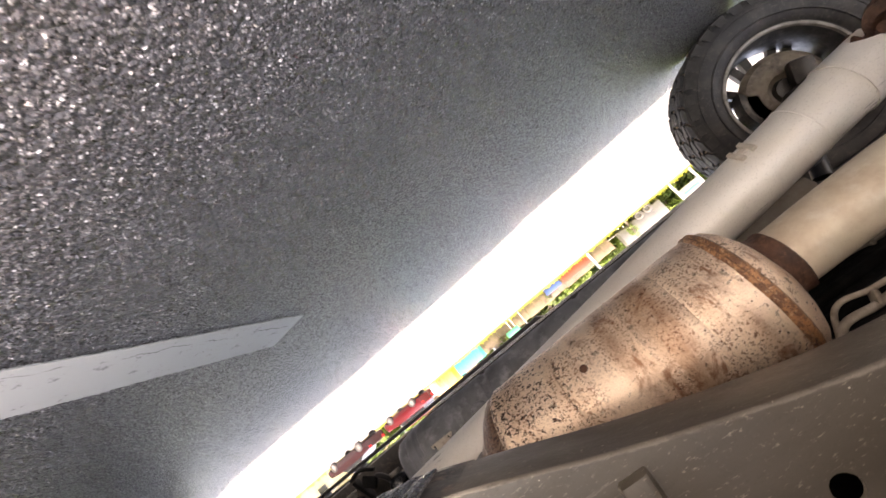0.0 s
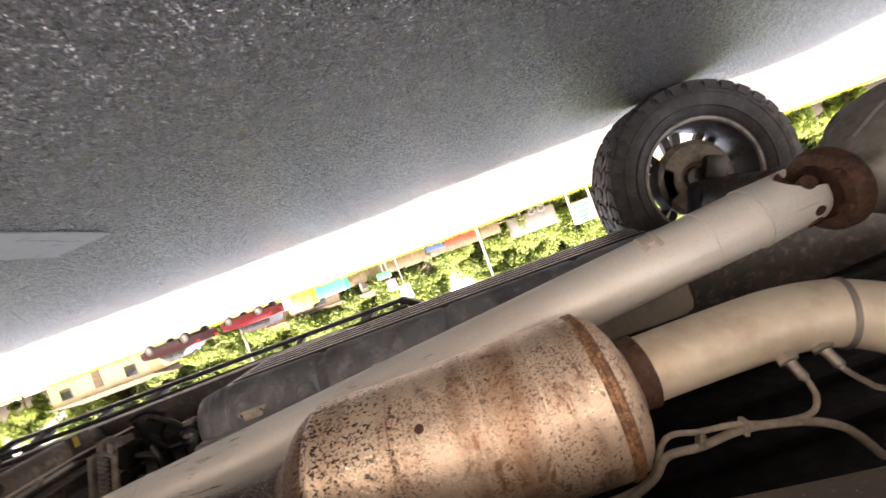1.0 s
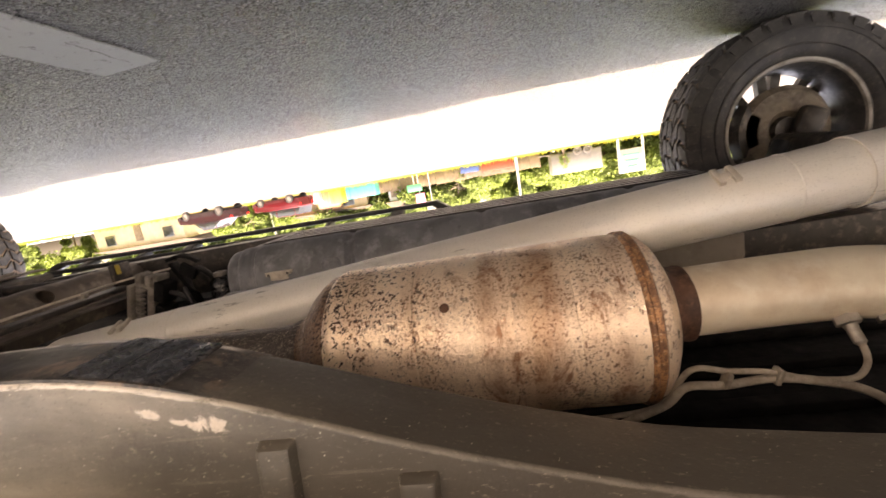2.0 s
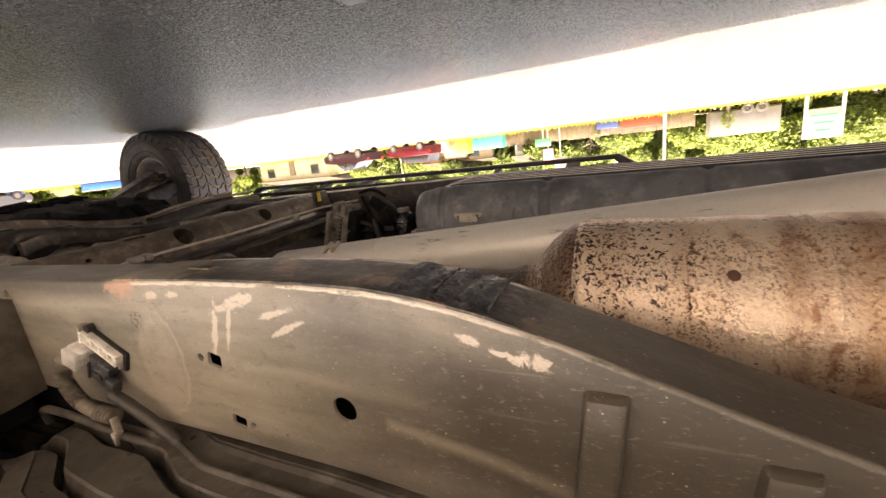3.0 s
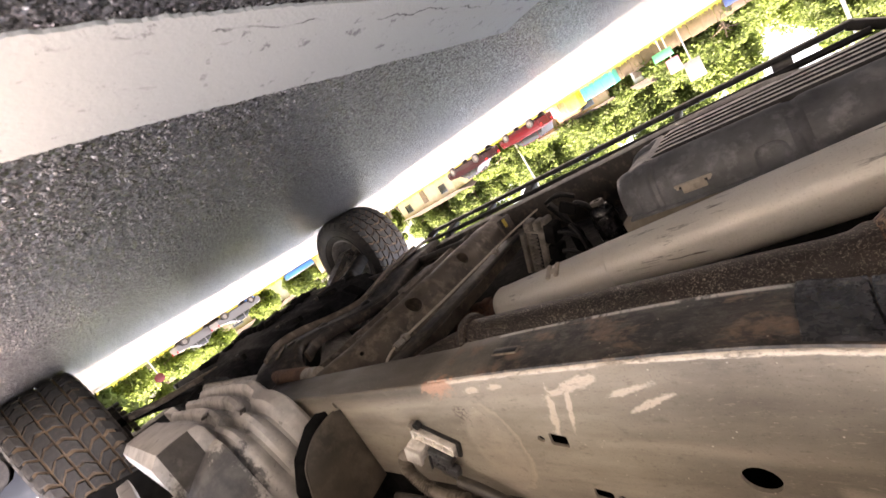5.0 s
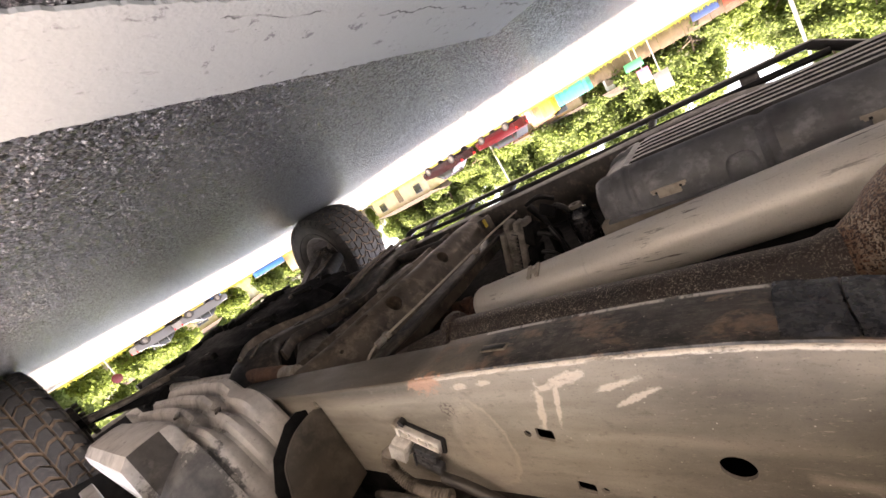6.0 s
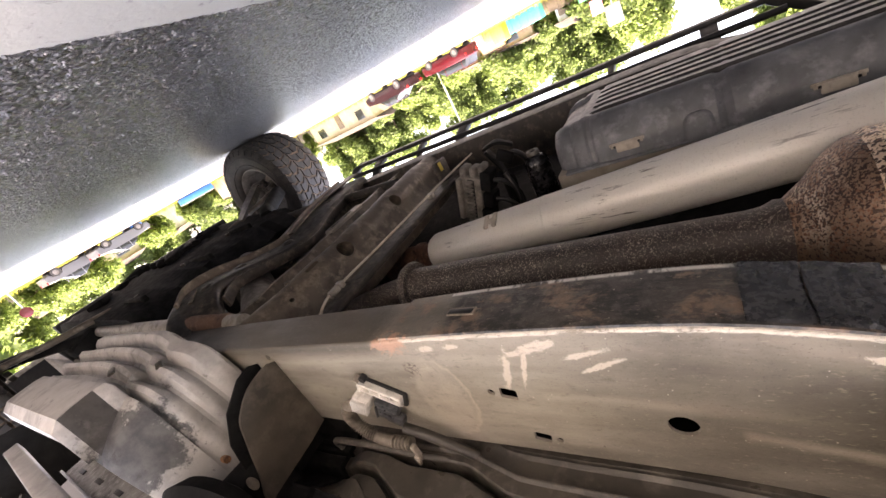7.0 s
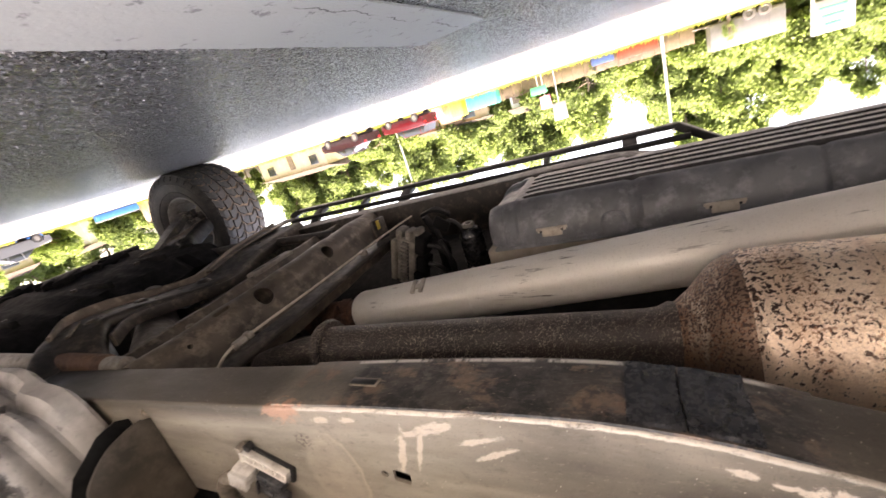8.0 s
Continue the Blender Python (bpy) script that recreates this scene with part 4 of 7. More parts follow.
def make_driveshaft():
    m = ring_on(0, 0, 0)
    L0, L1 = -0.81, 1.555
    prof = [(L0 - 0.05, SHAFT_R * 0.78), (L0, SHAFT_R * 0.97), (L0 + 0.01, SHAFT_R * 1.012), (L0 + 0.02, SHAFT_R)]
    prof += [(L0 + 0.02 + (L1 - L0 - 0.06) * k / 12, SHAFT_R) for k in range(1, 13)]
    prof += [(L1 - 0.03, SHAFT_R * 1.012), (L1 - 0.015, SHAFT_R * 0.985), (L1, SHAFT_R * 0.90), (L1 + 0.005, 0.03)]
    ob = part("driveshaft", lathe([(L0 - 0.06, 0.02)] + prof, m, 64), SHAFT, truck, "dull silver aluminium driveshaft tube")
    # weld rings
    for x in (L0 + 0.14, 1.05):
        part("weld_seam", lathe([(x - 0.003, SHAFT_R - 0.001), (x - 0.001, SHAFT_R + 0.0018), (x + 0.001, SHAFT_R + 0.0018), (x + 0.003, SHAFT_R - 0.001)], m, 64), SHAFT, ob)
    # riveted balance weights
    for x, a in ((1.24, 246), (-0.53, 236)):
        t = m @ Matrix.Translation((x, 0, 0)) @ Matrix.Rotation(radians(a), 4, "X") @ Matrix.Translation((0, SHAFT_R + 0.001, 0))
        bm = bmesh.new()
        for dx in (-0.017, 0.017):
            add_box(bm, (dx, 0.004, 0), (0.014, 0.010, 0.055), 0.0015)
        add_box(bm, (0, 0.003, 0.0), (0.03, 0.007, 0.018), 0.001)
        bmesh.ops.transform(bm, matrix=t, verts=bm.verts[:])
        part("balance_weight", bm, CLIP_TAN, ob)
    # rear fork: two ears with eyes, the cross between them
    t = m @ Matrix.Translation((L0 - 0.05, 0, 0))
    tilt = Matrix.Rotation(radians(-30), 4, "X")
    fork = part("fork", lathe([(0.055, 0.086), (0.02, 0.083), (-0.03, 0.081), (-0.10, 0.079), (-0.108, 0.075), (-0.108, 0.062), (-0.03, 0.060), (0.04, 0.056)], t @ tilt, 64, True), SHAFT, ob)
    saddle = tube([(-0.112, 0, -0.2), (-0.112, 0, 0.2)], 0.072, 40)
    bmesh.ops.scale(saddle, vec=(1.25, 0.80, 1), space=Matrix.Translation((0.112, 0, 0)), verts=saddle.verts[:])
    bmesh.ops.transform(saddle, matrix=t @ tilt, verts=saddle.verts[:])
    cut(fork, [saddle])
    for sg in (-1, 1):
        part("bearing_cap", tube([t @ tilt @ Vector((-0.07, sg * 0.050, 0)), t @ tilt @ Vector((-0.07, sg * 0.0805, 0))], 0.014, 20), RUST, fork)
    bm = tube([(0, -0.085, 0), (0, 0.085, 0)], 0.019, 16)
    add_tube(bm, [(0, 0, -0.085), (0, 0, 0.085)], 0.019, 16)
    add_box(bm, (0, 0, 0), (0.05, 0.05, 0.05), 0.008)
    bmesh.ops.transform(bm, matrix=t @ Matrix.Translation((-0.07, 0, 0)) @ Matrix.Rotation(radians(28), 4, "X"), verts=bm.verts[:])
    part("universal_joint", bm, RUST, ob, "rusted universal joint")
    # front joint
    f = m @ Matrix.Translation((L1 + 0.05, 0, 0))
    bm = lathe([(-0.05, 0.0), (-0.05, 0.05), (0.0, 0.055), (0.02, 0.035), (0.05, 0.033), (0.06, 0.06), (0.11, 0.065), (0.12, 0.04), (0.22, 0.042), (0.24, 0.06)], f, 24)
    add_box(bm, f @ Vector((0.03, 0, 0)), (0.05, 0.13, 0.05), 0.01)
    add_box(bm, f @ Vector((0.03, 0, 0)), (0.05, 0.05, 0.13), 0.01)
    part("front_joint", bm, RUST, ob, "rusted front joint")
    return ob


make_driveshaft()


AXLE_GREY = worn("dusty_grey_casting", (0.27, 0.25, 0.22), (0.10, 0.09, 0.08), (0.42, 0.39, 0.35), 0.5, 0.15, 90, 9).m


def make_rear_axle():
    c = Vector((-1.235, 1.255, 0.535))
    bm = lathe([(0.24, 0.0), (0.24, 0.062), (0.20, 0.088), (0.165, 0.112), (0.115, 0.155), (0.06, 0.190), (0.0, 0.205), (-0.10, 0.212), (-0.19, 0.19), (-0.26, 0.13), (-0.285, 0.06), (-0.29, 0.0)], Matrix.Translation(c), 56)
    for v in bm.verts:
        # the bowl hangs low and is flatter on top
        if v.co.z > c.z:
            v.co.z = c.z + 0.75 * (v.co.z - c.z)
    ob = part("rear_axle", bm, AXLE_GREY, truck, "dusty grey rear axle housing")
    for a in (200, 250, 300, 340):
        t = radians(a)
        part("casting_rib", beam([c + Vector((0.165, 0.108 * math.cos(t), 0.108 * math.sin(t))), c + Vector((0.10, 0.163 * math.cos(t), 0.163 * math.sin(t))), c + Vector((0.03, 0.198 * math.cos(t), 0.198 * math.sin(t)))], 0.012, 0.016, 0.005), AXLE_GREY, ob)
    for sg, y1 in ((1, 2.16), (-1, 0.44)):
        bm = tube([(c.x, c.y + sg * 0.12, c.z + 0.01), (c.x, c.y + sg * 0.3, c.z + 0.02), (c.x + 0.02, y1, 0.52)], [0.10, 0.056, 0.050], 24)
        part("axle_tube", bm, DARK_FRAME, ob)
    bm = lathe([(0.0, 0.0), (0.0, 0.075), (0.010, 0.100), (0.022, 0.108), (0.046, 0.108), (0.058, 0.100), (0.060, 0.072), (0.040, 0.066), (0.036, 0.0)], Matrix.Translation(c + Vector((0.22, -0.02, 0))), 36)
    part("pinion_flange", bm, RUST, ob, "rust-covered pinion flange")
    for a in (30, 150, 210, 330):
        t = radians(a)
        part("flange_bolt", tube([c + Vector((0.265, -0.02 + 0.086 * math.cos(t), 0.086 * math.sin(t))), c + Vector((0.292, -0.02 + 0.086 * math.cos(t), 0.086 * math.sin(t)))], 0.011, 6), RUST, ob)
    # leaf springs
    for y in (0.52, 2.06):
        bm = bmesh.new()
        for k in range(4):
            half = 0.75 - 0.16 * k
            n = 10
            sec = []
            for i in range(n + 1):
                x = c.x + half * (2 * i / n - 1)
                z = 0.70 - 0.012 * k - 0.06 * (1 - ((x - c.x) / 0.75) ** 2)
                sec.append([(x, y - 0.035, z), (x, y + 0.035, z), (x, y + 0.035, z + 0.010), (x, y - 0.035, z + 0.010)])
            add_loft(bm, sec)
        part("leaf_spring", bm, DARK_FRAME, ob)
    # shock absorber
    part("shock_absorber", tube([(c.x + 0.12, 2.0, 0.50), (c.x + 0.30, 1.92, 0.80)], [0.03, 0.034], 16), BLACK, ob)
    return ob


make_rear_axle()


# ---------------- exhaust
def make_exhaust():
    y, z, r = 1.036, 0.737, 0.171
    m = pose(0, y, z)
    prof = [(0.378, r - 0.007), (0.371, r - 0.002), (0.364, r + 0.0015), (0.358, r + 0.0015), (0.351, r - 0.0005)]
    prof += [(0.351 - (0.351 - 0.20) * k / 6, r) for k in range(1, 6)]
    prof += [(0.20, r), (0.197, r - 0.0025), (0.193, r)] + [(0.193 - 0.17 * k / 6, r) for k in range(1, 6)]
    prof += [(0.02, r), (0.015, r + 0.002), (0.01, r)] + [(0.01 - 0.10 * k / 4, r) for k in range(1, 4)]
    prof += [(-0.09, r), (-0.094, r - 0.002), (-0.098, r), (-0.14, r), (-0.18, r - 0.001), (-0.205, r - 0.002)]
    body = part("catalytic_converter", lathe(prof, m, 96), CAT, truck, "heat-stained steel exhaust canister with rust pits")
    # dents round the body
    for v in body.data.vertices:
        a = math.atan2(v.co.z - z, v.co.y - y)
        k = 1 + 0.012 * noise.noise((v.co.x * 9, 2 * math.cos(a), 2 * math.sin(a)))
        v.co.y, v.co.z = y + (v.co.y - y) * k, z + (v.co.z - z) * k
    part("front_cone", lathe([(0.500, 0.070), (0.486, 0.074), (0.458, 0.098), (0.430, 0.132), (0.408, 0.151), (0.390, r - 0.0085), (0.376, r - 0.006)], m, 96), CONE, body, "brown pitted front shoulder")
    # rolled rear seam and the domed end
    bm = lathe([(-0.203, r - 0.004), (-0.208, r + 0.002), (-0.212, r + 0.003), (-0.216, r), (-0.220, r + 0.0025), (-0.225, r + 0.0025), (-0.230, r - 0.004)], m, 96)
    part("rolled_seam", bm, SEAM_RUST, body, "rusty rolled end seam")
    bm = lathe([(-0.229, r - 0.004), (-0.242, r - 0.009), (-0.258, r - 0.026), (-0.272, r - 0.052), (-0.280, 0.095), (-0.286, 0.082)], m, 80)
    part("end_dome", bm, CAT, body)
    part("neck", lathe([(-0.280, 0.090), (-0.290, 0.080), (-0.300, 0.076), (-0.310, 0.075), (-0.316, 0.077), (-0.324, 0.076), (-0.328, 0.068)], pose(0, y, z - 0.012), 64), RUST, body, "rust-brown neck")
    # a rusty blotch on the side, raised as a low disc
    p = Vector((0.137, 0.905, 0.629))
    n = (p - Vector((0.137, y, z))).normalized()
    part("sensor_plug", tube([p - n * 0.004, p + n * 0.001, p + n * 0.0015], [0.011, 0.009, 0.004], 9), RUST, body)
    # rear pipe
    path = smooth_path([(-0.31, y, z - 0.013), (-0.50, y, z - 0.016), (-0.64, y - 0.005, z - 0.014), (-0.74, y - 0.03, z + 0.004), (-0.82, y - 0.10, z + 0.05), (-0.90, y - 0.20, z + 0.13), (-1.0, y - 0.28, z + 0.2), (-1.5, y - 0.32, z + 0.22), (-2.3, y - 0.35, z + 0.1)], 8)
    pipe = part("rear_exhaust_pipe", tube(path, 0.069, 40), TAN_PIPE, truck, "tan heat-stained exhaust pipe")
    bm = bmesh.new()
    q = [p for p in path if p.x < -0.72][:1][0]
    d = Vector((-1, -0.35, 0.3)).normalized()
    mm = Matrix.Translation(q) @ d.to_track_quat("X", "Z").to_matrix().to_4x4()
    part("pipe_collar", lathe([(-0.006, 0.068), (-0.004, 0.073), (0.004, 0.073), (0.006, 0.068)], mm, 40), CAST, pipe)
    # two sensors with leads
    for x, dx in ((-0.582, -0.02), (-0.652, -0.05)):
        base = Vector((x, y - 0.045, z + 0.032))
        d = Vector((dx, -0.55, 0.62)).normalized()
        bm = tube([base - d * 0.02, base + d * 0.016], 0.021, 6)
        add_tube(bm, [base + d * 0.018, base + d * 0.026, base + d * 0.05, base + d * 0.055], [0.012, 0.010, 0.010, 0.006], 14)
        s = part("exhaust_sensor", bm, ZINC, pipe, "dusty exhaust gas sensor")
        e = base + d * 0.05
        lead = smooth_path([e, e + d * 0.012] + [Vector(p) for p in ([(-0.581, 0.94, 0.837), (-0.568, 0.94, 0.861), (-0.538, 0.94, 0.865), (-0.481, 0.94, 0.856), (-0.421, 0.94, 0.837), (-0.356, 0.945, 0.831), (-0.293, 0.95, 0.826), (-0.235, 0.965, 0.905), (-0.10, 1.02, 0.96)] if x > -0.62 else
                                                                    [(-0.673, 0.94, 0.838), (-0.706, 0.94, 0.866), (-0.80, 0.93, 0.89), (-0.95, 0.90, 0.95)])], 8)
        part("lead", tube(lead, 0.0055, 10), WIRE, s)
    # dark front pipe
    path = [(0.485, 1.034, 0.735), (0.500, 1.032, 0.733), (0.520, 1.028, 0.731)] + smooth_path([(0.55, 1.024, 0.728), (0.8, 1.008, 0.718), (1.1, 0.988, 0.706), (1.30, 0.974, 0.699), (1.38, 0.97, 0.697)], 6)
    rad = [0.072, 0.073, 0.064] + [0.0605] * (len(path) - 3)
    front = part("front_exhaust_pipe", tube(path, rad, 40), DARK_PIPE, truck, "dark scaled exhaust pipe with pale flecks")
    part("flange_ring", lathe([(1.372, 0.05), (1.370, 0.076), (1.382, 0.082), (1.396, 0.076), (1.40, 0.05)], pose(0, 0.97, 0.697), 40), DARK_PIPE, front)
    path = smooth_path([(1.38, 0.97, 0.697), (1.5, 0.965, 0.712), (1.68, 0.95, 0.75), (1.9, 0.95, 0.84), (2.3, 1.0, 0.9)], 6)
    part("down_pipe", tube(path, 0.045, 28), DARK_PIPE, front)


make_exhaust()


# ---------------- wiring along the far side of the converter
def make_harness():
    bm = tube(smooth_path([(-0.20, 1.30, 0.86), (-0.45, 1.27, 0.852), (-0.62, 1.24, 0.862), (-0.80, 1.2, 0.845), (-1.0, 1.15, 0.87), (-1.3, 1.1, 0.95)], 8), 0.011, 12)
    ob = part("wiring_harness", bm, WIRE, truck, "dusty cable harness with ties")
    for x, z in ((-0.40, 0.853), (-0.56, 0.859), (-0.70, 0.855)):
        bm = box((x, 1.255, z), (0.012, 0.03, 0.03), 0.004)
        add_box(bm, (x, 1.25, z - 0.028), (0.006, 0.006, 0.035), 0.001)
        part("cable_tie", bm, WIRE, ob)
    near = part("lower_harness", tube(smooth_path([(-0.12, 1.0, 0.98), (-0.24, 0.955, 0.90), (-0.281, 0.94, 0.853), (-0.347, 0.94, 0.856), (-0.438, 0.94, 0.851), (-0.541, 0.94, 0.874), (-0.598, 0.94, 0.901), (-0.63, 0.94, 0.934), (-0.66, 0.94, 0.985)], 8), 0.008, 12), WIRE, ob)
    for x, y, z in ((-0.352, 0.942, 0.845), (-0.436, 0.94, 0.846)):
        part("cable_tie", box((x, y, z), (0.010, 0.024, 0.030), 0.003, rot(0, 20, 0)), WIRE, near)
    # flexible brake hose by the axle
    part("brake_hose", tube(smooth_path([(-0.86, 1.0, 0.93), (-0.88, 0.98, 0.87), (-0.86, 0.96, 0.82), (-0.92, 0.95, 0.76), (-1.0, 1.0, 0.72)], 8), 0.009, 12), WIRE, ob)


make_harness()


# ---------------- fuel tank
# Shaded and lit copies of the tank plastic, for gaps and rib crests.
TANK_SHADE = worn("tank_gap_shade", (0.022, 0.022, 0.023), (0.012, 0.012, 0.012), (0.05, 0.05, 0.05), 0.5, 0, 130, 6, 0.15, 0.3).m
TANK_RIB = worn("lit_rib_crest", (0.26, 0.265, 0.275), (0.14, 0.143, 0.15), (0.42, 0.425, 0.44), 0.4, 0, 130, 9, 0.15).m


def make_tank():
    def section(x, grow):
        s = 1 - grow
        pts = [(1.528, 0.684), (1.530, 0.645), (1.540, 0.605), (1.560, 0.570), (1.584, 0.549), (1.606, 0.538), (1.624, 0.538), (1.634, 0.556), (1.78, 0.556), (1.928, 0.556), (1.938, 0.539), (1.966, 0.539), (1.992, 0.555), (2.012, 0.59), (2.022, 0.684)]
        cy, cz = 1.77, 0.684
        return [(x, cy + (a - cy) * s, cz + (b - cz) * s) for a, b in pts]

    secs = []
    for x, g in ((1.062, 0.60), (1.056, 0.34), (1.042, 0.19), (1.020, 0.11), (0.996, 0.072), (0.980, 0.075), (0.970, 0.040), (0.955, 0.020), (0.930, 0.016), (0.922, 0.045), (0.910, 0.045), (0.90, 0.006), (0.885, 0.0)):
        secs.append(section(x, g))
    # upright grooves down the side and over the edge
    for x in np.arange(0.87, -0.72, -0.01):
        g = 0.0
        for gx in (0.54, 0.07, -0.42):
            d = abs(x - gx)
            g = max(g, wave(d, [(0.0, 0.060), (0.008, 0.055), (0.014, 0.012), (0.026, 0.004), (0.034, 0.0)]))
        secs.append(section(x, g))
    for x, g in ((-0.74, 0.01), (-0.77, 0.05), (-0.785, 0.15)):
        secs.append(section(x, g))
    bm = loft(secs)
    # the bottom between the ribs has its shade put into the colour
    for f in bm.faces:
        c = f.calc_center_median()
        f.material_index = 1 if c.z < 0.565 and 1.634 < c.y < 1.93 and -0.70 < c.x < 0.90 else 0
    ob = part("fuel_tank", bm, [TANK, TANK_SHADE], truck, "ribbed black plastic fuel tank shield, dusty")
    for y in (1.662, 1.722, 1.782, 1.842, 1.902):
        secs = []
        for x, h in ((0.925, 0.0), (0.905, 0.010), (0.86, 0.014), (-0.66, 0.014), (-0.70, 0.010), (-0.72, 0.0)):
            secs.append([(x, y - 0.019, 0.558), (x, y - 0.013, 0.547 - h), (x, y + 0.013, 0.547 - h), (x, y + 0.019, 0.558)])
        bm = loft(secs)
        # downward crests take the lit colour, flanks the shaded one
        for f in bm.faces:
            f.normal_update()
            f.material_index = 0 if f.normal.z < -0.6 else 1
        part("rib", bm, [TANK_RIB, TANK_SHADE], ob)
    # crossing pads where the grooves meet the ribs, and the shoulder in front of them
    for gx in (0.54, 0.07, -0.42):
        part("cross_rib", box((gx - 0.02, 1.785, 0.547), (0.020, 0.27, 0.016), 0.005), TANK, ob)
    part("front_shoulder", loft([[(0.955 - 0.055 * k, y, 0.560 - 0.022 * q) for k, q in ((0, 0.0), (0.2, 0.8), (0.5, 1.0), (0.9, 0.8), (1.0, 0.0))] for y in np.linspace(1.63, 1.93, 7)]), TANK_RIB, ob)
    # raised arch on the side and the lip on top
    secs = []
    for z, k in ((0.686, 1.0), (0.66, 1.0), (0.635, 0.96), (0.620, 0.85), (0.611, 0.6), (0.607, 0.3)):
        out = wave(z, [(0.57, 1.560), (0.605, 1.540), (0.645, 1.530), (0.686, 1.528)])
        secs.append([(0.610 + 0.040 * k * a, out - 0.012 * b, z) for a, b in ((-1, 0), (-0.8, 0.8), (-0.6, 1), (0.6, 1), (0.8, 0.8), (1, 0), (1, -0.8), (-1, -0.8))])
    part("side_boss", loft(secs), TANK, ob)
    bm = box((0.12, 1.774, 0.685), (1.80, 0.515, 0.010), 0.004)
    part("lip", bm, TANK, ob)
    bm = box((0.12, 1.80, 0.775), (1.76, 0.45, 0.17), 0.05)
    part("upper_shell", bm, TANK_TOP, ob, "tan dusty upper tank shell")
    part("shell_edge", box((0.845, 1.59, 0.722), (0.43, 0.10, 0.064), 0.012), TANK_TOP, ob, "tan dusty upper shell edge")
    for x, z in ((0.806, 0.640), (0.312, 0.640), (-0.25, 0.640)):
        bm = box((x, 1.529, z - 0.008), (0.105, 0.005, 0.010), 0.0015)
        add_box(bm, (x, 1.526, z + 0.004), (0.068, 0.008, 0.030), 0.003)
        add_box(bm, (x - 0.042, 1.525, z - 0.004), (0.012, 0.008, 0.012), 0.002)
        add_box(bm, (x + 0.042, 1.525, z - 0.004), (0.012, 0.008, 0.012), 0.002)
        clip = part("clip", bm, CLIP_TAN, ob, "cream retaining clip")
        for dx in (-0.036, 0.036):
            part("clip_hole", box((x + dx, 1.5205, z - 0.003), (0.007, 0.004, 0.007), 0.001), BLACK, clip)
    return ob


make_tank()


# ---------------- crossmembers and front end
def make_crossmember():
    # stamped section: front lip, groove, half-round tube and rear web
    arc = [(1.885 + 0.072 * math.cos(radians(a)), 0.640 + 0.070 * math.sin(radians(a))) for a in range(-10, -181, -17)]
    prof = [(2.135, 0.71), (2.135, 0.612), (2.128, 0.600), (2.108, 0.600), (2.098, 0.622), (2.080, 0.672), (2.03, 0.690), (1.975, 0.684), (1.960, 0.662)] + arc + [(1.806, 0.668), (1.792, 0.694), (1.71, 0.700), (1.698, 0.694), (1.688, 0.70), (1.69, 0.745), (2.12, 0.745)]
    secs = []
    for y in np.linspace(0.716, 2.035, 34):
        dz = wave(y, [(0.7, 0.0), (1.2, -0.004), (1.7, -0.012), (2.04, -0.006)]) + 0.002 * math.sin(23 * y)
        dx = wave(y, [(0.7, 0.02), (0.9, 0.0), (1.5, -0.01), (2.04, 0.0)])
        secs.append([(x + dx, y, z + dz) for x, z in prof])
    ob = part("crossmember", loft(secs), BROWN_FRAME, truck, "dusty brown stamped crossmember with round holes", angle=28)
    out = Vector((-0.86, 0, -0.5))
    holes = [tube([Vector((1.885, y, 0.636)) - out * 0.05, Vector((1.885, y, 0.636)) + out * 0.12], r, 20) for y, r in ((1.17, 0.036), (1.56, 0.031), (0.86, 0.009))]
    holes += [tube([(x, y, 0.57), (x, y, 0.70)], r, 16) for x, y, r in ((2.03, 1.12, 0.020), (2.035, 1.45, 0.016), (1.74, 1.30, 0.010), (1.745, 0.98, 0.012))]
    slot = box((1.862, 1.02, 0.585), (0.020, 0.07, 0.06), 0.008, rot(0, 20, 0))
    cut(ob, holes + [slot])
    for y in (1.32, 1.74, 0.93):
        part("rivet", tube([(1.905, y, 0.566), (1.906, y, 0.574)], [0.012, 0.015], 14), BROWN_FRAME, ob)
    # raised pad with slots on the front lip
    pad = part("raised_pad", box((2.118, 1.50, 0.592), (0.05, 0.26, 0.022), 0.006), CAST, ob, "pale scraped pad")
    for y in (1.43, 1.53):
        part("slot_rim", box((2.116, y, 0.5805), (0.014, 0.06, 0.004), 0.0015), BLACK, pad)
    part("end_bracket", box((1.60, 1.70, 0.575), (0.02, 0.08, 0.10), 0.006, rot(0, 0, 12)), DARK_FRAME, ob)
    part("paint_tag", box((1.583, 1.675, 0.548), (0.006, 0.018, 0.040), 0.002, rot(0, 0, 12)), YELLOW, ob, "yellow paint tag")
    part("end_plate", box((2.02, 0.755, 0.600), (0.11, 0.07, 0.012), 0.004, rot(0, 6, 0)), BROWN_FRAME, ob)
    part("bolt", tube([(1.99, 0.755, 0.596), (1.99, 0.755, 0.578)], 0.016, 6), ZINC, ob)
    # angle bracket along the rear with the brake pipe on it
    part("pipe_bracket", beam([(1.60, 0.78, 0.640), (1.595, 1.2, 0.636), (1.575, 1.66, 0.625)], 0.075, 0.020, 0.006), DARK_FRAME, ob)
    part("brake_pipe", tube(smooth_path([(1.60, 0.74, 0.70), (1.615, 0.77, 0.645), (1.625, 0.83, 0.612), (1.622, 0.92, 0.606), (1.605, 1.20, 0.606), (1.575, 1.50, 0.598), (1.56, 1.66, 0.595), (1.57, 1.95, 0.61)], 8), 0.0045, 10), CLIP_TAN, ob, "thin pale brake pipe")
    part("union_nut", tube([(1.624, 0.86, 0.609), (1.622, 0.90, 0.608)], 0.013, 6), ZINC, ob)
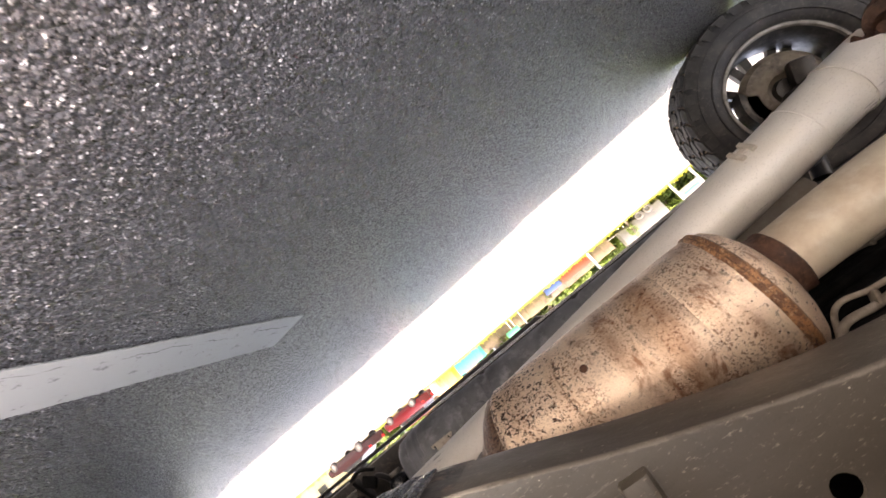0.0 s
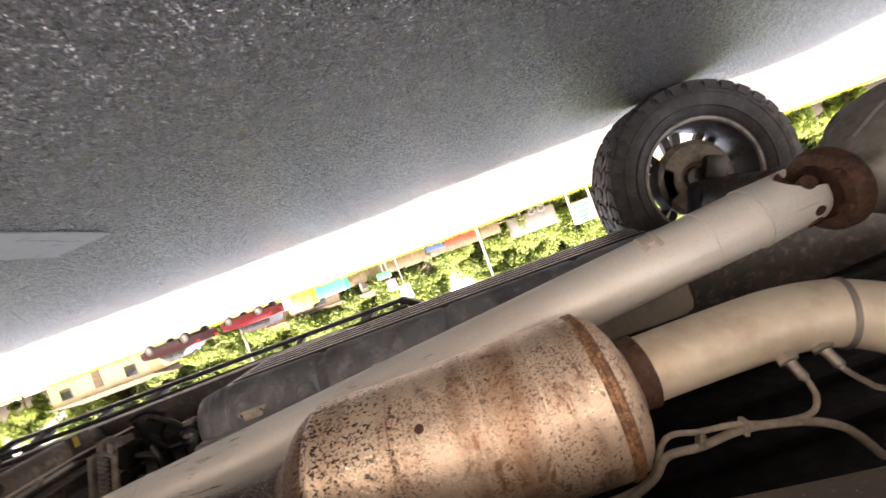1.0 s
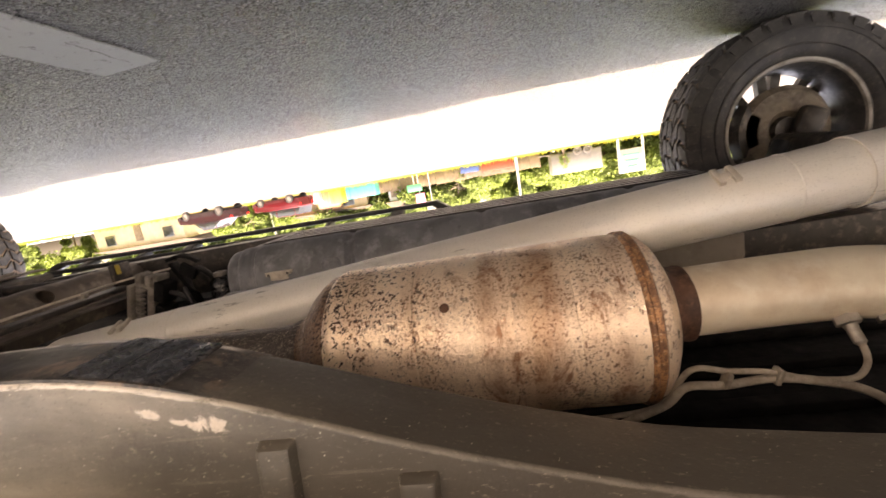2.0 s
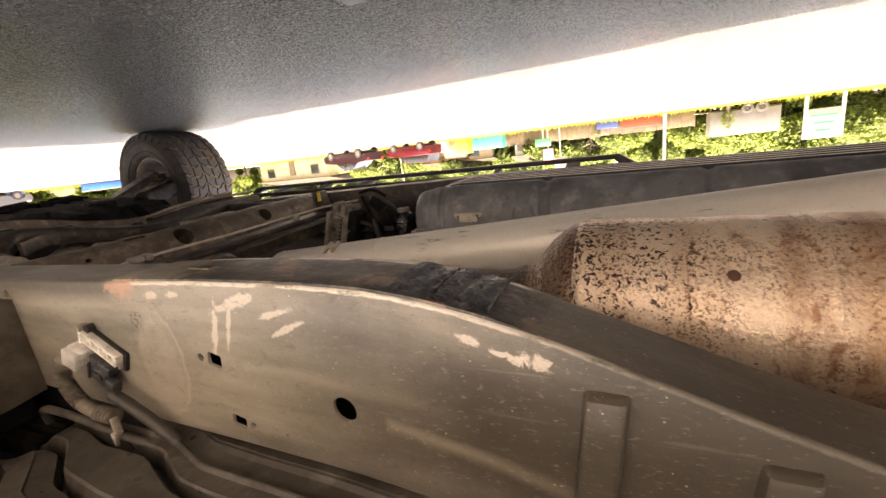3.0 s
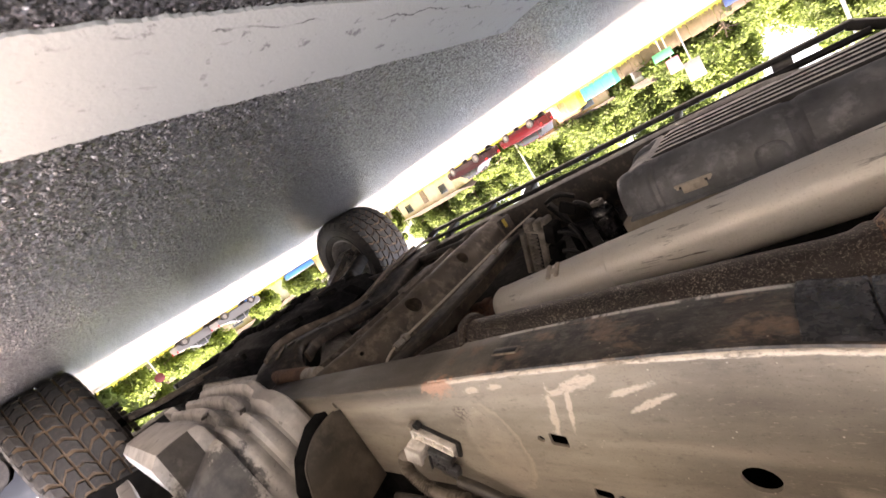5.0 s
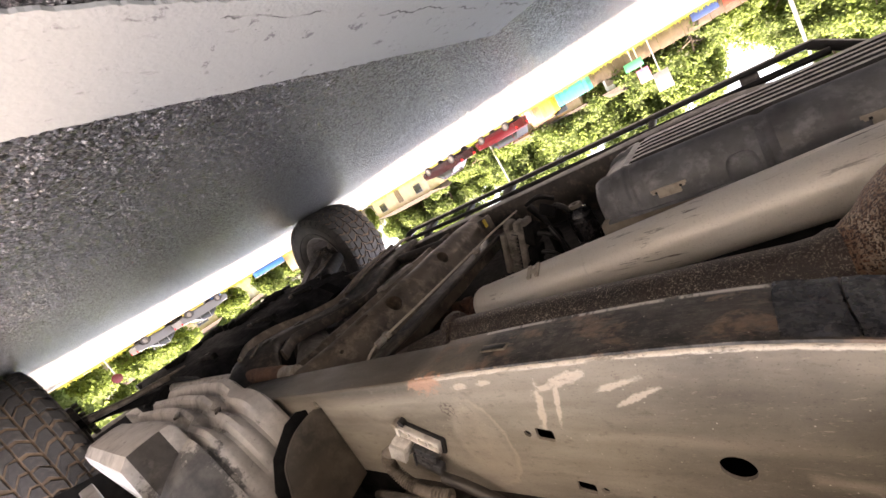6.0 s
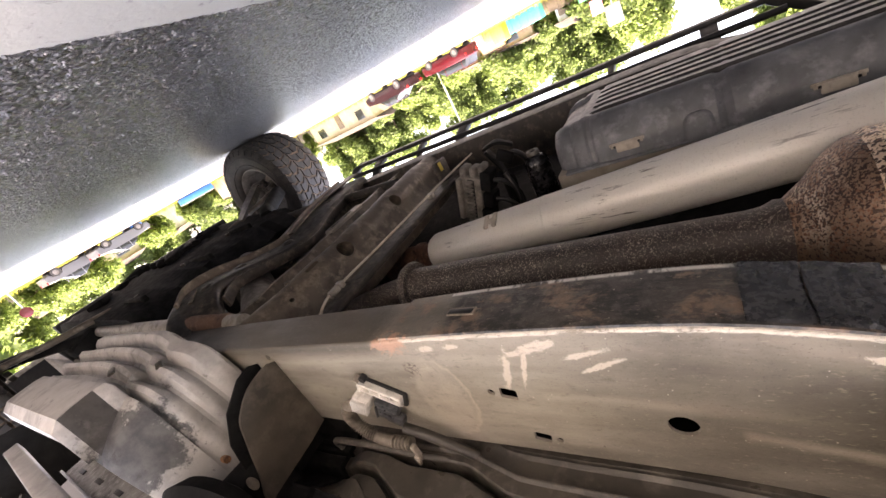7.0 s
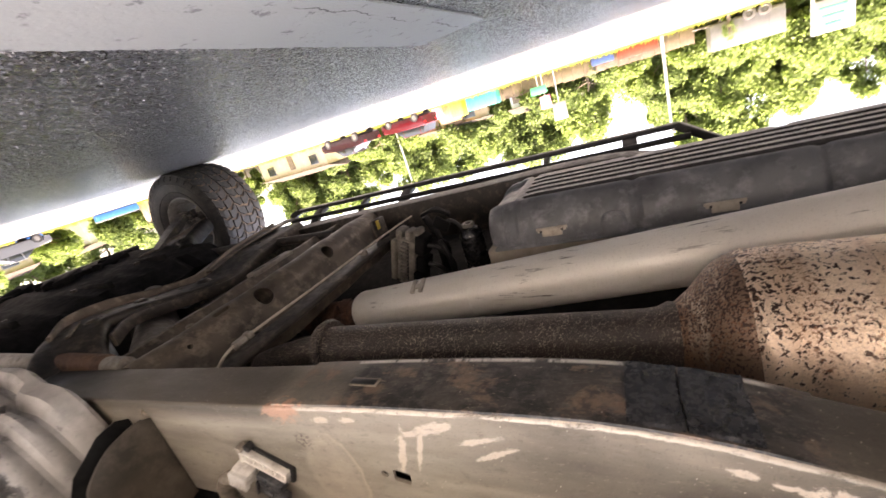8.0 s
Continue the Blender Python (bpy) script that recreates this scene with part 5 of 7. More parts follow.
    for x, y in ((1.622, 0.915), (1.575, 1.50)):
        part("pipe_clip", box((x, y, 0.606), (0.030, 0.022, 0.022), 0.005), ZINC, ob)
    # second member, arched over the gearbox, further forward
    spine = [(2.26, 0.71, 0.66), (2.32, 0.745, 0.575), (2.44, 0.86, 0.530), (2.47, 1.02, 0.545), (2.46, 1.22, 0.588), (2.42, 1.42, 0.612), (2.50, 1.70, 0.588), (2.55, 2.09, 0.580)]
    ob2 = part("front_crossmember", beam(spine, 0.23, 0.055, 0.022, 8), DARK_FRAME, truck, "dark stamped crossmember arched round the gearbox")
    cut(ob2, [tube([(x, y, z - 0.08), (x - 0.02, y, z + 0.08)], r, 16) for x, y, z, r in ((2.44, 1.14, 0.57, 0.012), (2.49, 1.28, 0.595, 0.010), (2.43, 0.93, 0.53, 0.014), (2.52, 1.80, 0.58, 0.020))])
    edge = [(2.46, 0.78, 0.520), (2.575, 0.90, 0.500), (2.60, 1.05, 0.515), (2.585, 1.24, 0.562), (2.545, 1.44, 0.586), (2.62, 1.72, 0.560), (2.66, 2.09, 0.548)]
    part("rim_flange", beam(edge, 0.012, 0.060, 0.004, 8), BROWN_FRAME, ob2)
    back = [(2.245, 0.86, 0.565), (2.35, 1.00, 0.560), (2.345, 1.22, 0.600), (2.30, 1.42, 0.626), (2.385, 1.70, 0.602), (2.44, 2.09, 0.592)]
    part("inner_flange", beam(back, 0.012, 0.050, 0.004, 8), DARK_FRAME, ob2)
    for x, y, z in ((2.41, 0.90, 0.506), (2.47, 1.10, 0.536), (2.43, 1.36, 0.578)):
        part("boss", lathe([(0.0, 0.0), (0.0, 0.018), (0.010, 0.029), (0.018, 0.034)], pose(x, y, z - 0.012, 0, -90, 0), 24), DARK_FRAME, ob2)
    part("flange_plate", beam([(2.56, 1.46, 0.572), (2.62, 1.78, 0.546), (2.58, 2.16, 0.534)], 0.11, 0.008, 0.003), BROWN_FRAME, ob2)
    part("slot_pad", beam([(2.38, 0.80, 0.508), (2.46, 0.88, 0.492)], 0.016, 0.008, 0.003), BROWN_FRAME, ob2)


make_crossmember()


def make_gearbox():
    m = pose(1.86, 1.42, 0.80, 0, -2, 0)
    bm = lathe([(0.0, 0.0), (0.0, 0.06), (0.05, 0.075), (0.06, 0.12), (0.20, 0.135), (0.34, 0.14), (0.36, 0.17), (0.40, 0.17), (0.42, 0.15), (0.80, 0.17), (1.05, 0.22), (1.10, 0.25), (1.14, 0.25), (1.15, 0.0)], m, 40)
    ob = part("gearbox", bm, DARK_FRAME, truck, "ribbed cast alloy gearbox housing")
    for a in range(0, 360, 30):
        t = radians(a)
        part("casting_rib", box(m @ Vector((0.6, 0.155 * math.cos(t), 0.155 * math.sin(t))), (0.45, 0.012, 0.03), 0.004, rot(a, 0, 0)), DARK_FRAME, ob)
    part("oil_pan", box((2.42, 1.42, 0.690), (0.50, 0.34, 0.07), 0.025), DARK_FRAME, ob)
    for k in range(6):
        part("bolt", tube([(2.22 + 0.08 * k, 1.28, 0.648), (2.22 + 0.08 * k, 1.28, 0.66)], 0.008, 6), ZINC, ob)
    part("crossover_pipe", tube(smooth_path([(2.10, 0.86, 0.74), (2.22, 0.93, 0.70), (2.5, 1.12, 0.685), (2.9, 1.36, 0.670), (3.4, 1.70, 0.66)], 6), 0.085, 32), AXLE_GREY, ob, "dull grey crossover exhaust pipe")
    eng = part("engine_sump", box((3.25, 1.35, 0.78), (0.62, 0.50, 0.30), 0.06), BLACK, truck, "black engine sump")
    part("engine_block", box((3.4, 1.3, 1.08), (0.9, 0.7, 0.36), 0.05), DARK_FRAME, eng)


make_gearbox()


SLEEVE_RUST = worn("brown_rust", (0.20, 0.115, 0.075), (0.09, 0.055, 0.04), (0.34, 0.22, 0.15), 0.6, 0.1, 110, 16, 0.4).m


def make_front_suspension():
    bar = part("torsion_bar", tube([(3.55, 0.755, 0.555), (2.42, 0.745, 0.572), (1.95, 0.74, 0.585)], 0.030, 20), ZINC, truck, "dull steel torsion bar with a rusty end")
    part("sleeve", tube([(2.46, 0.745, 0.571), (2.44, 0.745, 0.571), (2.06, 0.742, 0.581), (2.04, 0.742, 0.581)], [0.026, 0.036, 0.034, 0.026], 20), SLEEVE_RUST, bar, "rusty sleeve")
    part("hex_end", tube([(2.02, 0.742, 0.582), (1.95, 0.74, 0.586)], 0.03, 6), ZINC, bar)
    part("far_torsion_bar", tube([(3.55, 1.86, 0.56), (2.0, 1.85, 0.60)], 0.024, 16), DARK_FRAME, bar)
    for sg, yc in ((1, 2.33), (-1, 0.33)):
        inner = 1.82 if sg > 0 else 0.76
        out = yc - 0.02 * sg
        if sg > 0:
            arm = part("lower_control_arm", loft([[(FRONT_X - 0.36, inner, 0.47), (FRONT_X - 0.28, inner, 0.47), (FRONT_X - 0.28, inner, 0.54), (FRONT_X - 0.36, inner, 0.54)],
                                              [(FRONT_X - 0.18, (inner + out) / 2, 0.41), (FRONT_X - 0.06, (inner + out) / 2, 0.41), (FRONT_X - 0.06, (inner + out) / 2, 0.47), (FRONT_X - 0.18, (inner + out) / 2, 0.47)],
                                              [(FRONT_X - 0.06, out, 0.33), (FRONT_X + 0.06, out, 0.33), (FRONT_X + 0.06, out, 0.38), (FRONT_X - 0.06, out, 0.38)]]), DARK_FRAME, truck, "dark forged lower control arm")
            part("rear_leg", beam([(FRONT_X - 0.62, inner + 0.02 * sg, 0.53), (FRONT_X - 0.52, inner + 0.10 * sg, 0.505), (FRONT_X - 0.42, inner + 0.20 * sg, 0.505), (FRONT_X - 0.25, out - 0.02 * sg, 0.46)], 0.09, 0.10, 0.03), SHIELD_AND_SHADE, arm)
        else:
            # an arched arm with daylight above it
            arm = part("lower_control_arm", beam([(3.79, 0.28, 0.418), (3.77, 0.36, 0.436), (3.76, 0.44, 0.455), (3.74, 0.52, 0.478), (3.70, 0.62, 0.515), (3.64, 0.76, 0.555)], 0.15, 0.052, 0.018), SHIELD_AND_SHADE, truck, "black arched lower control arm")
            part("inner_mount", box((3.64, 0.69, 0.60), (0.18, 0.17, 0.15), 0.03, rot(-18, 0, 0)), SHIELD_AND_SHADE, arm)
        bm = bmesh.new()
        add_box(bm, (FRONT_X, out + 0.02 * sg, 0.42), (0.11, 0.07, 0.20), 0.02)
        add_box(bm, (FRONT_X - 0.04, out - (0.03 if sg > 0 else -0.03) * sg, 0.54), (0.06, 0.05, 0.18), 0.015, rot(0, 12, 0))
        for k in range(7):
            add_box(bm, (FRONT_X - 0.09 - 0.012 * k, out - 0.02 * sg, 0.33 + 0.03 * k), (0.035, 0.03, 0.018), 0.004, rot(0, 20, 0))
        part("steering_knuckle", bm, DARK_FRAME, arm)
        part("tie_rod", tube([(FRONT_X - 0.20, out - 0.02 * sg, 0.43), (FRONT_X - 0.24, (inner + out) / 2, 0.46), (FRONT_X - 0.30, inner - 0.1 * sg, 0.49)], 0.018, 14), BROWN_FRAME, arm)
        at = 0.16 if sg > 0 else 0.26
        part("shock_absorber", tube([(FRONT_X - 0.10, out - at * sg, 0.50), (FRONT_X - 0.12, out - (at + 0.06) * sg, 0.85)], 0.04, 18), BLACK, arm)
    liner = [(0.70, 0.60), (0.62, 0.56), (0.50, 0.60), (0.36, 0.66), (0.20, 0.62), (0.05, 0.58), (0.02, 0.95), (0.70, 0.95)]
    mm = Matrix(((0, 0, 1, 3.16), (1, 0, 0, 0), (0, 1, 0, 0), (0, 0, 0, 1)))
    part("arch_liner", plate(liner, 0, 0.012, mm, 0.003), SHIELD_AND_SHADE, truck, "black wheel arch liner")
    # black shield and crossmember low at the front
    rnd = random.Random(3)
    sec = []
    for y in np.linspace(0.76, 1.90, 26):
        j = [rnd.uniform(-1, 1) for k in range(4)]
        sec.append([(2.92 + 0.05 * j[0], y, 0.60), (3.05 + 0.03 * j[1], y, 0.515 + 0.008 * j[2]), (3.5, y, 0.480), (3.95 + 0.04 * j[3], y, 0.455 + 0.014 * j[1]), (4.25, y, 0.47 + 0.012 * j[0]), (4.62, y, 0.62), (4.62, y, 0.72), (4.25, y, 0.60), (3.5, y, 0.58), (3.0, y, 0.66)])
    shield = part("front_skid_shield", loft(sec), SHIELD_AND_SHADE, truck, "black front underbody shield")
    for y in (0.95, 1.25, 1.6):
        part("bolt", tube([(3.35, y, 0.478), (3.35, y, 0.50)], 0.016, 6), DARK_FRAME, shield)
    for k in range(16):
        y, x, q = rnd.uniform(0.78, 1.88), rnd.uniform(3.75, 4.1), rnd.uniform(0.5, 1.0)
        part("hanger", box((x, y, 0.458 + 0.01 * rnd.uniform(-1, 1)), (0.22 * q, 0.11 * q, 0.05), 0.016, rot(rnd.uniform(-15, 15), rnd.uniform(-12, 12), rnd.uniform(0, 90))), SHIELD_AND_SHADE, shield)
    for y, x, z in ((0.92, 3.30, 0.50), (1.30, 3.22, 0.505), (1.66, 3.30, 0.50)):
        part("rib", box((x, y, z), (0.30, 0.03, 0.05), 0.01), SHIELD_AND_SHADE, shield)


make_front_suspension()


# ---------------- moulded grey tank outboard of the near rail
def make_can():
    # rows across: place, depth of the pressing, depth on the rear outer slope, depth on the front block
    ys = [(0.588, 0.10, 0, 0), (0.580, 0.020, 0, 0), (0.570, 0.002, 0, 0), (0.552, 0.0, 0, 0), (0.540, 0.010, 0, 0), (0.530, 0.034, 0, 0), (0.520, 0.036, 0, 0), (0.508, 0.012, 0, 0), (0.494, 0.0, 0, 0), (0.480, 0.006, 0, 0), (0.469, 0.034, 0, 0), (0.459, 0.036, 0, 0), (0.447, 0.012, 0, 0), (0.433, 0.0, 0, 0),
          (0.419, 0.006, 0, 0), (0.408, 0.032, 0, 0), (0.398, 0.034, 0, 0), (0.386, 0.010, 0, 0), (0.372, 0.0, 0.0, 0.010), (0.362, 0.0, 0.002, -0.008), (0.335, 0.0, 0.014, -0.012), (0.285, 0.0, 0.044, -0.012), (0.250, 0.0, 0.070, -0.010), (0.224, 0.0, 0.115, 0.012)]
    low = [(1.73, 0.84), (1.755, 0.74), (1.785, 0.645), (1.815, 0.570), (1.85, 0.522), (1.89, 0.505), (1.955, 0.497), (1.975, 0.482), (2.0, 0.458), (2.03, 0.452), (2.60, 0.452), (2.66, 0.462), (2.70, 0.53)]
    xs = [1.73, 1.745, 1.755, 1.77, 1.785, 1.80, 1.815, 1.83, 1.85, 1.87, 1.895, 1.917, 1.935, 1.955, 1.965, 1.975, 1.985, 2.0, 2.015, 2.03] + list(np.linspace(2.06, 2.60, 10)) + [2.63, 2.66, 2.70]
    secs = []
    for x in xs:
        z0 = wave(x, low)
        taper = wave(x, [(1.73, 0.55), (1.78, 0.85), (1.86, 1.0), (2.60, 1.0), (2.70, 0.7)])
        row = []
        for i, (y, dz, slope, block) in enumerate(ys):
            if i > 17:
                # a sloping outer face behind, a square block in front
                z = 0.452 + block + 0.6 * max(0.0, z0 - 0.452) * (x > 2.1) if x > 1.91 else z0 + slope * taper
            else:
                z = z0 + dz * taper
            shift = -0.020 if x < 1.975 and 2 < i < 18 else 0.0
            row.append((x, y + shift + 0.006 * math.sin(9 * x) * (2 < i < 18), z))
        secs.append(row + [(x, 0.30, 0.95), (x, 0.52, 0.95)])
    bm = loft(secs)
    for f in bm.faces:
        c = f.calc_center_median()
        if 1.90 < c.x < 1.915 and 0.25 < c.y < 0.335 and c.z < 0.62:
            f.material_index = 1
    ob = part("moulded_tank", bm, [CAN, RIM_DARK], truck, "grey moulded plastic tank with pressed waves, dusty", angle=28)
    # Small dark pits at the waves, set on as dark blocks.
    for x, y in ((2.02, 0.405), (1.93, 0.475)):
        part("drain_plug", box((x, y, 0.455 if x > 2 else 0.503), (0.05, 0.018, 0.008), 0.003, rot(0, 0, 20)), DARK_FRAME, ob)
    part("bolt", tube([(1.757, 0.39, 0.765), (1.735, 0.39, 0.765)], 0.010, 8), SEAM_RUST, ob)
    part("bump_guard", lathe([(-0.06, 0.0), (-0.056, 0.055), (-0.035, 0.108), (0.0, 0.130), (0.035, 0.108), (0.056, 0.055), (0.06, 0.0)], pose(1.61, 0.27, 0.775, 0, 0, 75), 40), SHIELD_AND_SHADE, ob)
    # Black block added to cover the tank's pale rear face.
    part("mount_block", box((1.675, 0.375, 0.875), (0.10, 0.20, 0.20), 0.03, rot(0, 8, 10)), SHIELD_AND_SHADE, ob)
    # panel between tank and cab mount: a tall flap, round at its outer end
    bm = bmesh.new()
    outline = [(0.592, 0.612), (0.575, 0.604), (0.553, 0.603), (0.526, 0.606), (0.500, 0.612), (0.476, 0.624), (0.452, 0.642), (0.434, 0.662), (0.420, 0.700), (0.404, 0.745), (0.386, 0.800), (0.366, 0.842), (0.366, 0.860), (0.380, 0.868), (0.47, 0.862), (0.53, 0.858), (0.592, 0.850)]
    mm = Matrix(((0, 0, 1, 1.60), (1, 0, 0, 0), (0, 1, 0, 0), (0, 0, 0, 1)))
    add_plate(bm, outline, 0, 0.006, mm, 0.0015)
    flap = part("splash_flap", bm, FLAP, truck, "brown plastic splash flap with a rounded edge")
    edge = [Vector((1.603, y, z)) for y, z in outline[1:14]]
    part("rolled_edge", tube(smooth_path(edge, 4), 0.0035, 8), FLAP, flap)
    bm = bmesh.new()
    outline = [(0.585, 0.60), (0.56, 0.585), (0.52, 0.590), (0.45, 0.635), (0.41, 0.70), (0.39, 0.80), (0.39, 0.92), (0.585, 0.92)]
    mm = Matrix(((0, 0, 1, 1.645), (1, 0, 0, -0.012), (0, 1, 0, 0), (0, 0, 0, 1)))
    add_plate(bm, outline, 0, 0.006, mm, 0.0015)
    part("rear_layer", bm, SHIELD_AND_SHADE, flap)
    for y, z, r in ((0.368, 0.800, 0.014), (0.345, 0.856, 0.011)):
        part("fixing_tab", lathe([(-0.005, 0.0), (-0.004, 0.6 * r), (0.0, r), (0.012, 0.9 * r), (0.014, 0.0)], pose(1.612, y, z) @ Matrix.Diagonal((1, 0.8, 1.4, 1)), 18), CLIP_DUST, flap, "dusty fixing tab")


make_can()


# ---------------- gas sensor module on the rail
def make_module():
    t = pose(1.250, 0.588, 0.699, 0, 27, 0)

    def put(bm, name, material, parent, label=""):
        bmesh.ops.transform(bm, matrix=t, verts=bm.verts[:])
        return part(name, bm, material, parent, label)

    bm = box((0, -0.006, 0.000), (0.108, 0.008, 0.036), 0.002)
    for z in (-0.0175, 0.004):
        add_box(bm, (0, -0.013, z), (0.108, 0.010, 0.0038), 0.0012)
    for x in (-0.052, -0.026, 0.0, 0.026):
        add_box(bm, (x, -0.012, -0.006), (0.0035, 0.008, 0.022), 0.001)
    add_box(bm, (0.052, -0.014, -0.006), (0.008, 0.014, 0.028), 0.002)
    ob = put(bm, "sensor_module", WHITE_PLASTIC, truck, "chalky white sensor module bolted to the rail")
    put(box((-0.004, 0.002, 0.001), (0.116, 0.010, 0.046), 0.004), "gasket", BLACK, ob)
    put(tube([(0.060, -0.002, -0.022), (0.060, -0.020, -0.022)], 0.008, 12), "bolt", WIRE, ob)
    put(tube([(0.046, 0.002, -0.026), (0.046, -0.012, -0.026)], 0.009, 12), "rubber_grommet", BLACK, ob)
    con = put(box((0.040, -0.026, 0.024), (0.044, 0.028, 0.034), 0.006), "connector", WHITE_PLASTIC, ob)
    for k in range(8):
        put(box((0.020 + 0.0056 * k, -0.042, 0.026 + 0.0008 * k), (0.0024, 0.012, 0.040), 0.0008), "rib", WHITE_PLASTIC, con)
    bm = box((-0.020, -0.016, 0.020), (0.062, 0.024, 0.024), 0.004)
    add_box(bm, (-0.014, -0.016, 0.044), (0.052, 0.026, 0.040), 0.006)
    add_box(bm, (-0.038, -0.017, 0.056), (0.046, 0.022, 0.032), 0.006)
    add_box(bm, (0.004, -0.031, 0.042), (0.004, 0.006, 0.040), 0.001)
    add_box(bm, (-0.024, -0.031, 0.040), (0.020, 0.005, 0.010), 0.001)
    put(bm, "plug", TAPE_PLUG, ob)
    part("sleeve_cap", tube([(1.318, 0.560, 0.722), (1.345, 0.556, 0.716), (1.362, 0.552, 0.722)], [0.011, 0.015, 0.014], 14), SLEEVE, ob)
    add = [(1.352, 0.553, 0.720), (1.368, 0.550, 0.740), (1.364, 0.548, 0.772), (1.335, 0.546, 0.803), (1.290, 0.546, 0.822), (1.225, 0.552, 0.832)]
    pts = smooth_path(add, 28)
    n = len(pts)
    rad = [0.0135 + ((0.0024 if k % 4 < 2 else -0.0020) if not 0.66 < k / n < 0.85 else 0.0) for k in range(n)]
    part("corrugated_sleeve", tube(pts, rad, 14), SLEEVE, ob)
    part("cable", tube(smooth_path([(1.222, 0.560, 0.785), (1.17, 0.562, 0.805), (1.11, 0.570, 0.850), (1.06, 0.578, 0.905), (1.04, 0.580, 0.97)], 6), 0.012, 12), FLOOR_PAN, ob)
    bm = box((1.218, 0.546, 0.846), (0.009, 0.014, 0.038), 0.002)
    add_box(bm, (1.220, 0.542, 0.866), (0.016, 0.014, 0.016), 0.003)
    add_box(bm, (1.224, 0.540, 0.880), (0.006, 0.008, 0.016), 0.001)
    part("cable_clip", bm, WIRE, ob)
    part("lower_hose", tube(smooth_path([(1.52, 0.55, 0.90), (1.515, 0.545, 0.865), (1.46, 0.540, 0.848), (1.36, 0.545, 0.855), (1.22, 0.552, 0.872), (1.12, 0.565, 0.895), (1.08, 0.572, 0.96)], 8), 0.0085, 12), FLOOR_PAN, ob)


TAPE_PLUG = worn("dusty_dark_plug", (0.045, 0.046, 0.05), (0.015, 0.015, 0.016), (0.14, 0.14, 0.14), 0.35, 0, 140, 24, 0.2).m


make_module()


# ---------------- finned control box and reservoir by the far rail
def make_control_box():
    t = pose(1.478, 1.69, 0.725, 0, 22, 10)
    lean = t.to_3x3()
    ob = part("control_box", box(t.translation, (0.105, 0.11, 0.22), 0.010, lean), GREY_BOX, truck, "dusty grey finned control box")
    for k in range(11):
        part("fin", box(t @ Vector((-0.006, -0.066, -0.093 + 0.0185 * k)), (0.030, 0.030, 0.009), 0.002, lean), GREY_BOX, ob)
    part("end_flange", box(t @ Vector((0.048, -0.060, 0.0)), (0.022, 0.035, 0.20), 0.004, lean), GREY_BOX, ob)
    # a black sheet between the fins paints the shade of their slots
    part("slot_shadow_cover", box(t @ Vector((-0.006, -0.0565, 0.0)), (0.032, 0.004, 0.20), 0.001, lean), BLACK, ob)
    for x, z, w in ((0.035, -0.122, 0.035), (-0.012, -0.128, 0.030), (-0.052, -0.145, 0.026)):
        part("lug", box(t @ Vector((x, -0.02, z)), (w, 0.06, 0.045), 0.008, lean), GREY_BOX, ob)
    for x, z, h in ((-0.075, -0.10, 0.09), (-0.082, -0.01, 0.07), (-0.070, 0.075, 0.075)):
        plug = part("plug", box(t @ Vector((x, -0.02, z)), (0.050, 0.07, h), 0.008, lean), SHIELD_AND_SHADE, ob)
        part("lead", tube(smooth_path([t @ Vector((x - 0.02, -0.02, z)), t @ Vector((x - 0.07, 0.0, z + 0.01)), t @ Vector((x - 0.12, 0.04, z + 0.08)), t @ Vector((x - 0.13, 0.06, z + 0.2))], 6), 0.010, 10), BLACK, plug)
    br = part("bracket", beam([(1.37, 1.72, 0.56), (1.33, 1.73, 0.68), (1.34, 1.74, 0.84)], 0.06, 0.016, 0.005), SHIELD_AND_SHADE, ob)
    part("bracket_arm", beam([(1.36, 1.70, 0.545), (1.30, 1.70, 0.535), (1.25, 1.72, 0.57)], 0.05, 0.014, 0.004), SHIELD_AND_SHADE, br)
    part("bracket_ear", box((1.285, 1.69, 0.60), (0.07, 0.02, 0.05), 0.006, rot(0, 35, 0)), SHIELD_AND_SHADE, br)
    res = part("canister", lathe([(-0.12, 0.0), (-0.12, 0.046), (-0.10, 0.052), (0.02, 0.052), (0.035, 0.049), (0.040, 0.052), (0.055, 0.050), (0.075, 0.038), (0.082, 0.022), (0.082, 0.0)], pose(1.195, 1.75, 0.73, 0, 90, 0), 36), BLACK_GLOSS, truck, "glossy black cylindrical canister")
    cap = part("cap", lathe([(0.0, 0.016), (0.0, 0.026), (0.008, 0.028), (0.016, 0.026), (0.016, 0.016), (0.010, 0.014)], pose(1.195, 1.75, 0.648, 0, 90, 0), 24, True), CAST, res)
    part("cap_core", lathe([(0.0, 0.018), (0.010, 0.018), (0.012, 0.0)], pose(1.195, 1.75, 0.648, 0, 90, 0), 20), BLACK_GLOSS, cap)
    hose = part("hose", tube(smooth_path([(1.28, 1.72, 0.62), (1.25, 1.71, 0.60), (1.225, 1.74, 0.66), (1.24, 1.76, 0.80)], 8), 0.012, 12), BLACK, truck, "black rubber hose")
    part("hose_branch", tube(smooth_path([(1.30, 1.66, 0.66), (1.28, 1.66, 0.74), (1.29, 1.68, 0.86)], 8), 0.010, 10), BLACK, hose)


BLACK_GLOSS = worn("glossy_black_plastic", (0.012, 0.012, 0.014), (0.008, 0.008, 0.009), (0.03, 0.03, 0.032), 0.22, 0, 60, 9, 0.05).m
make_control_box()


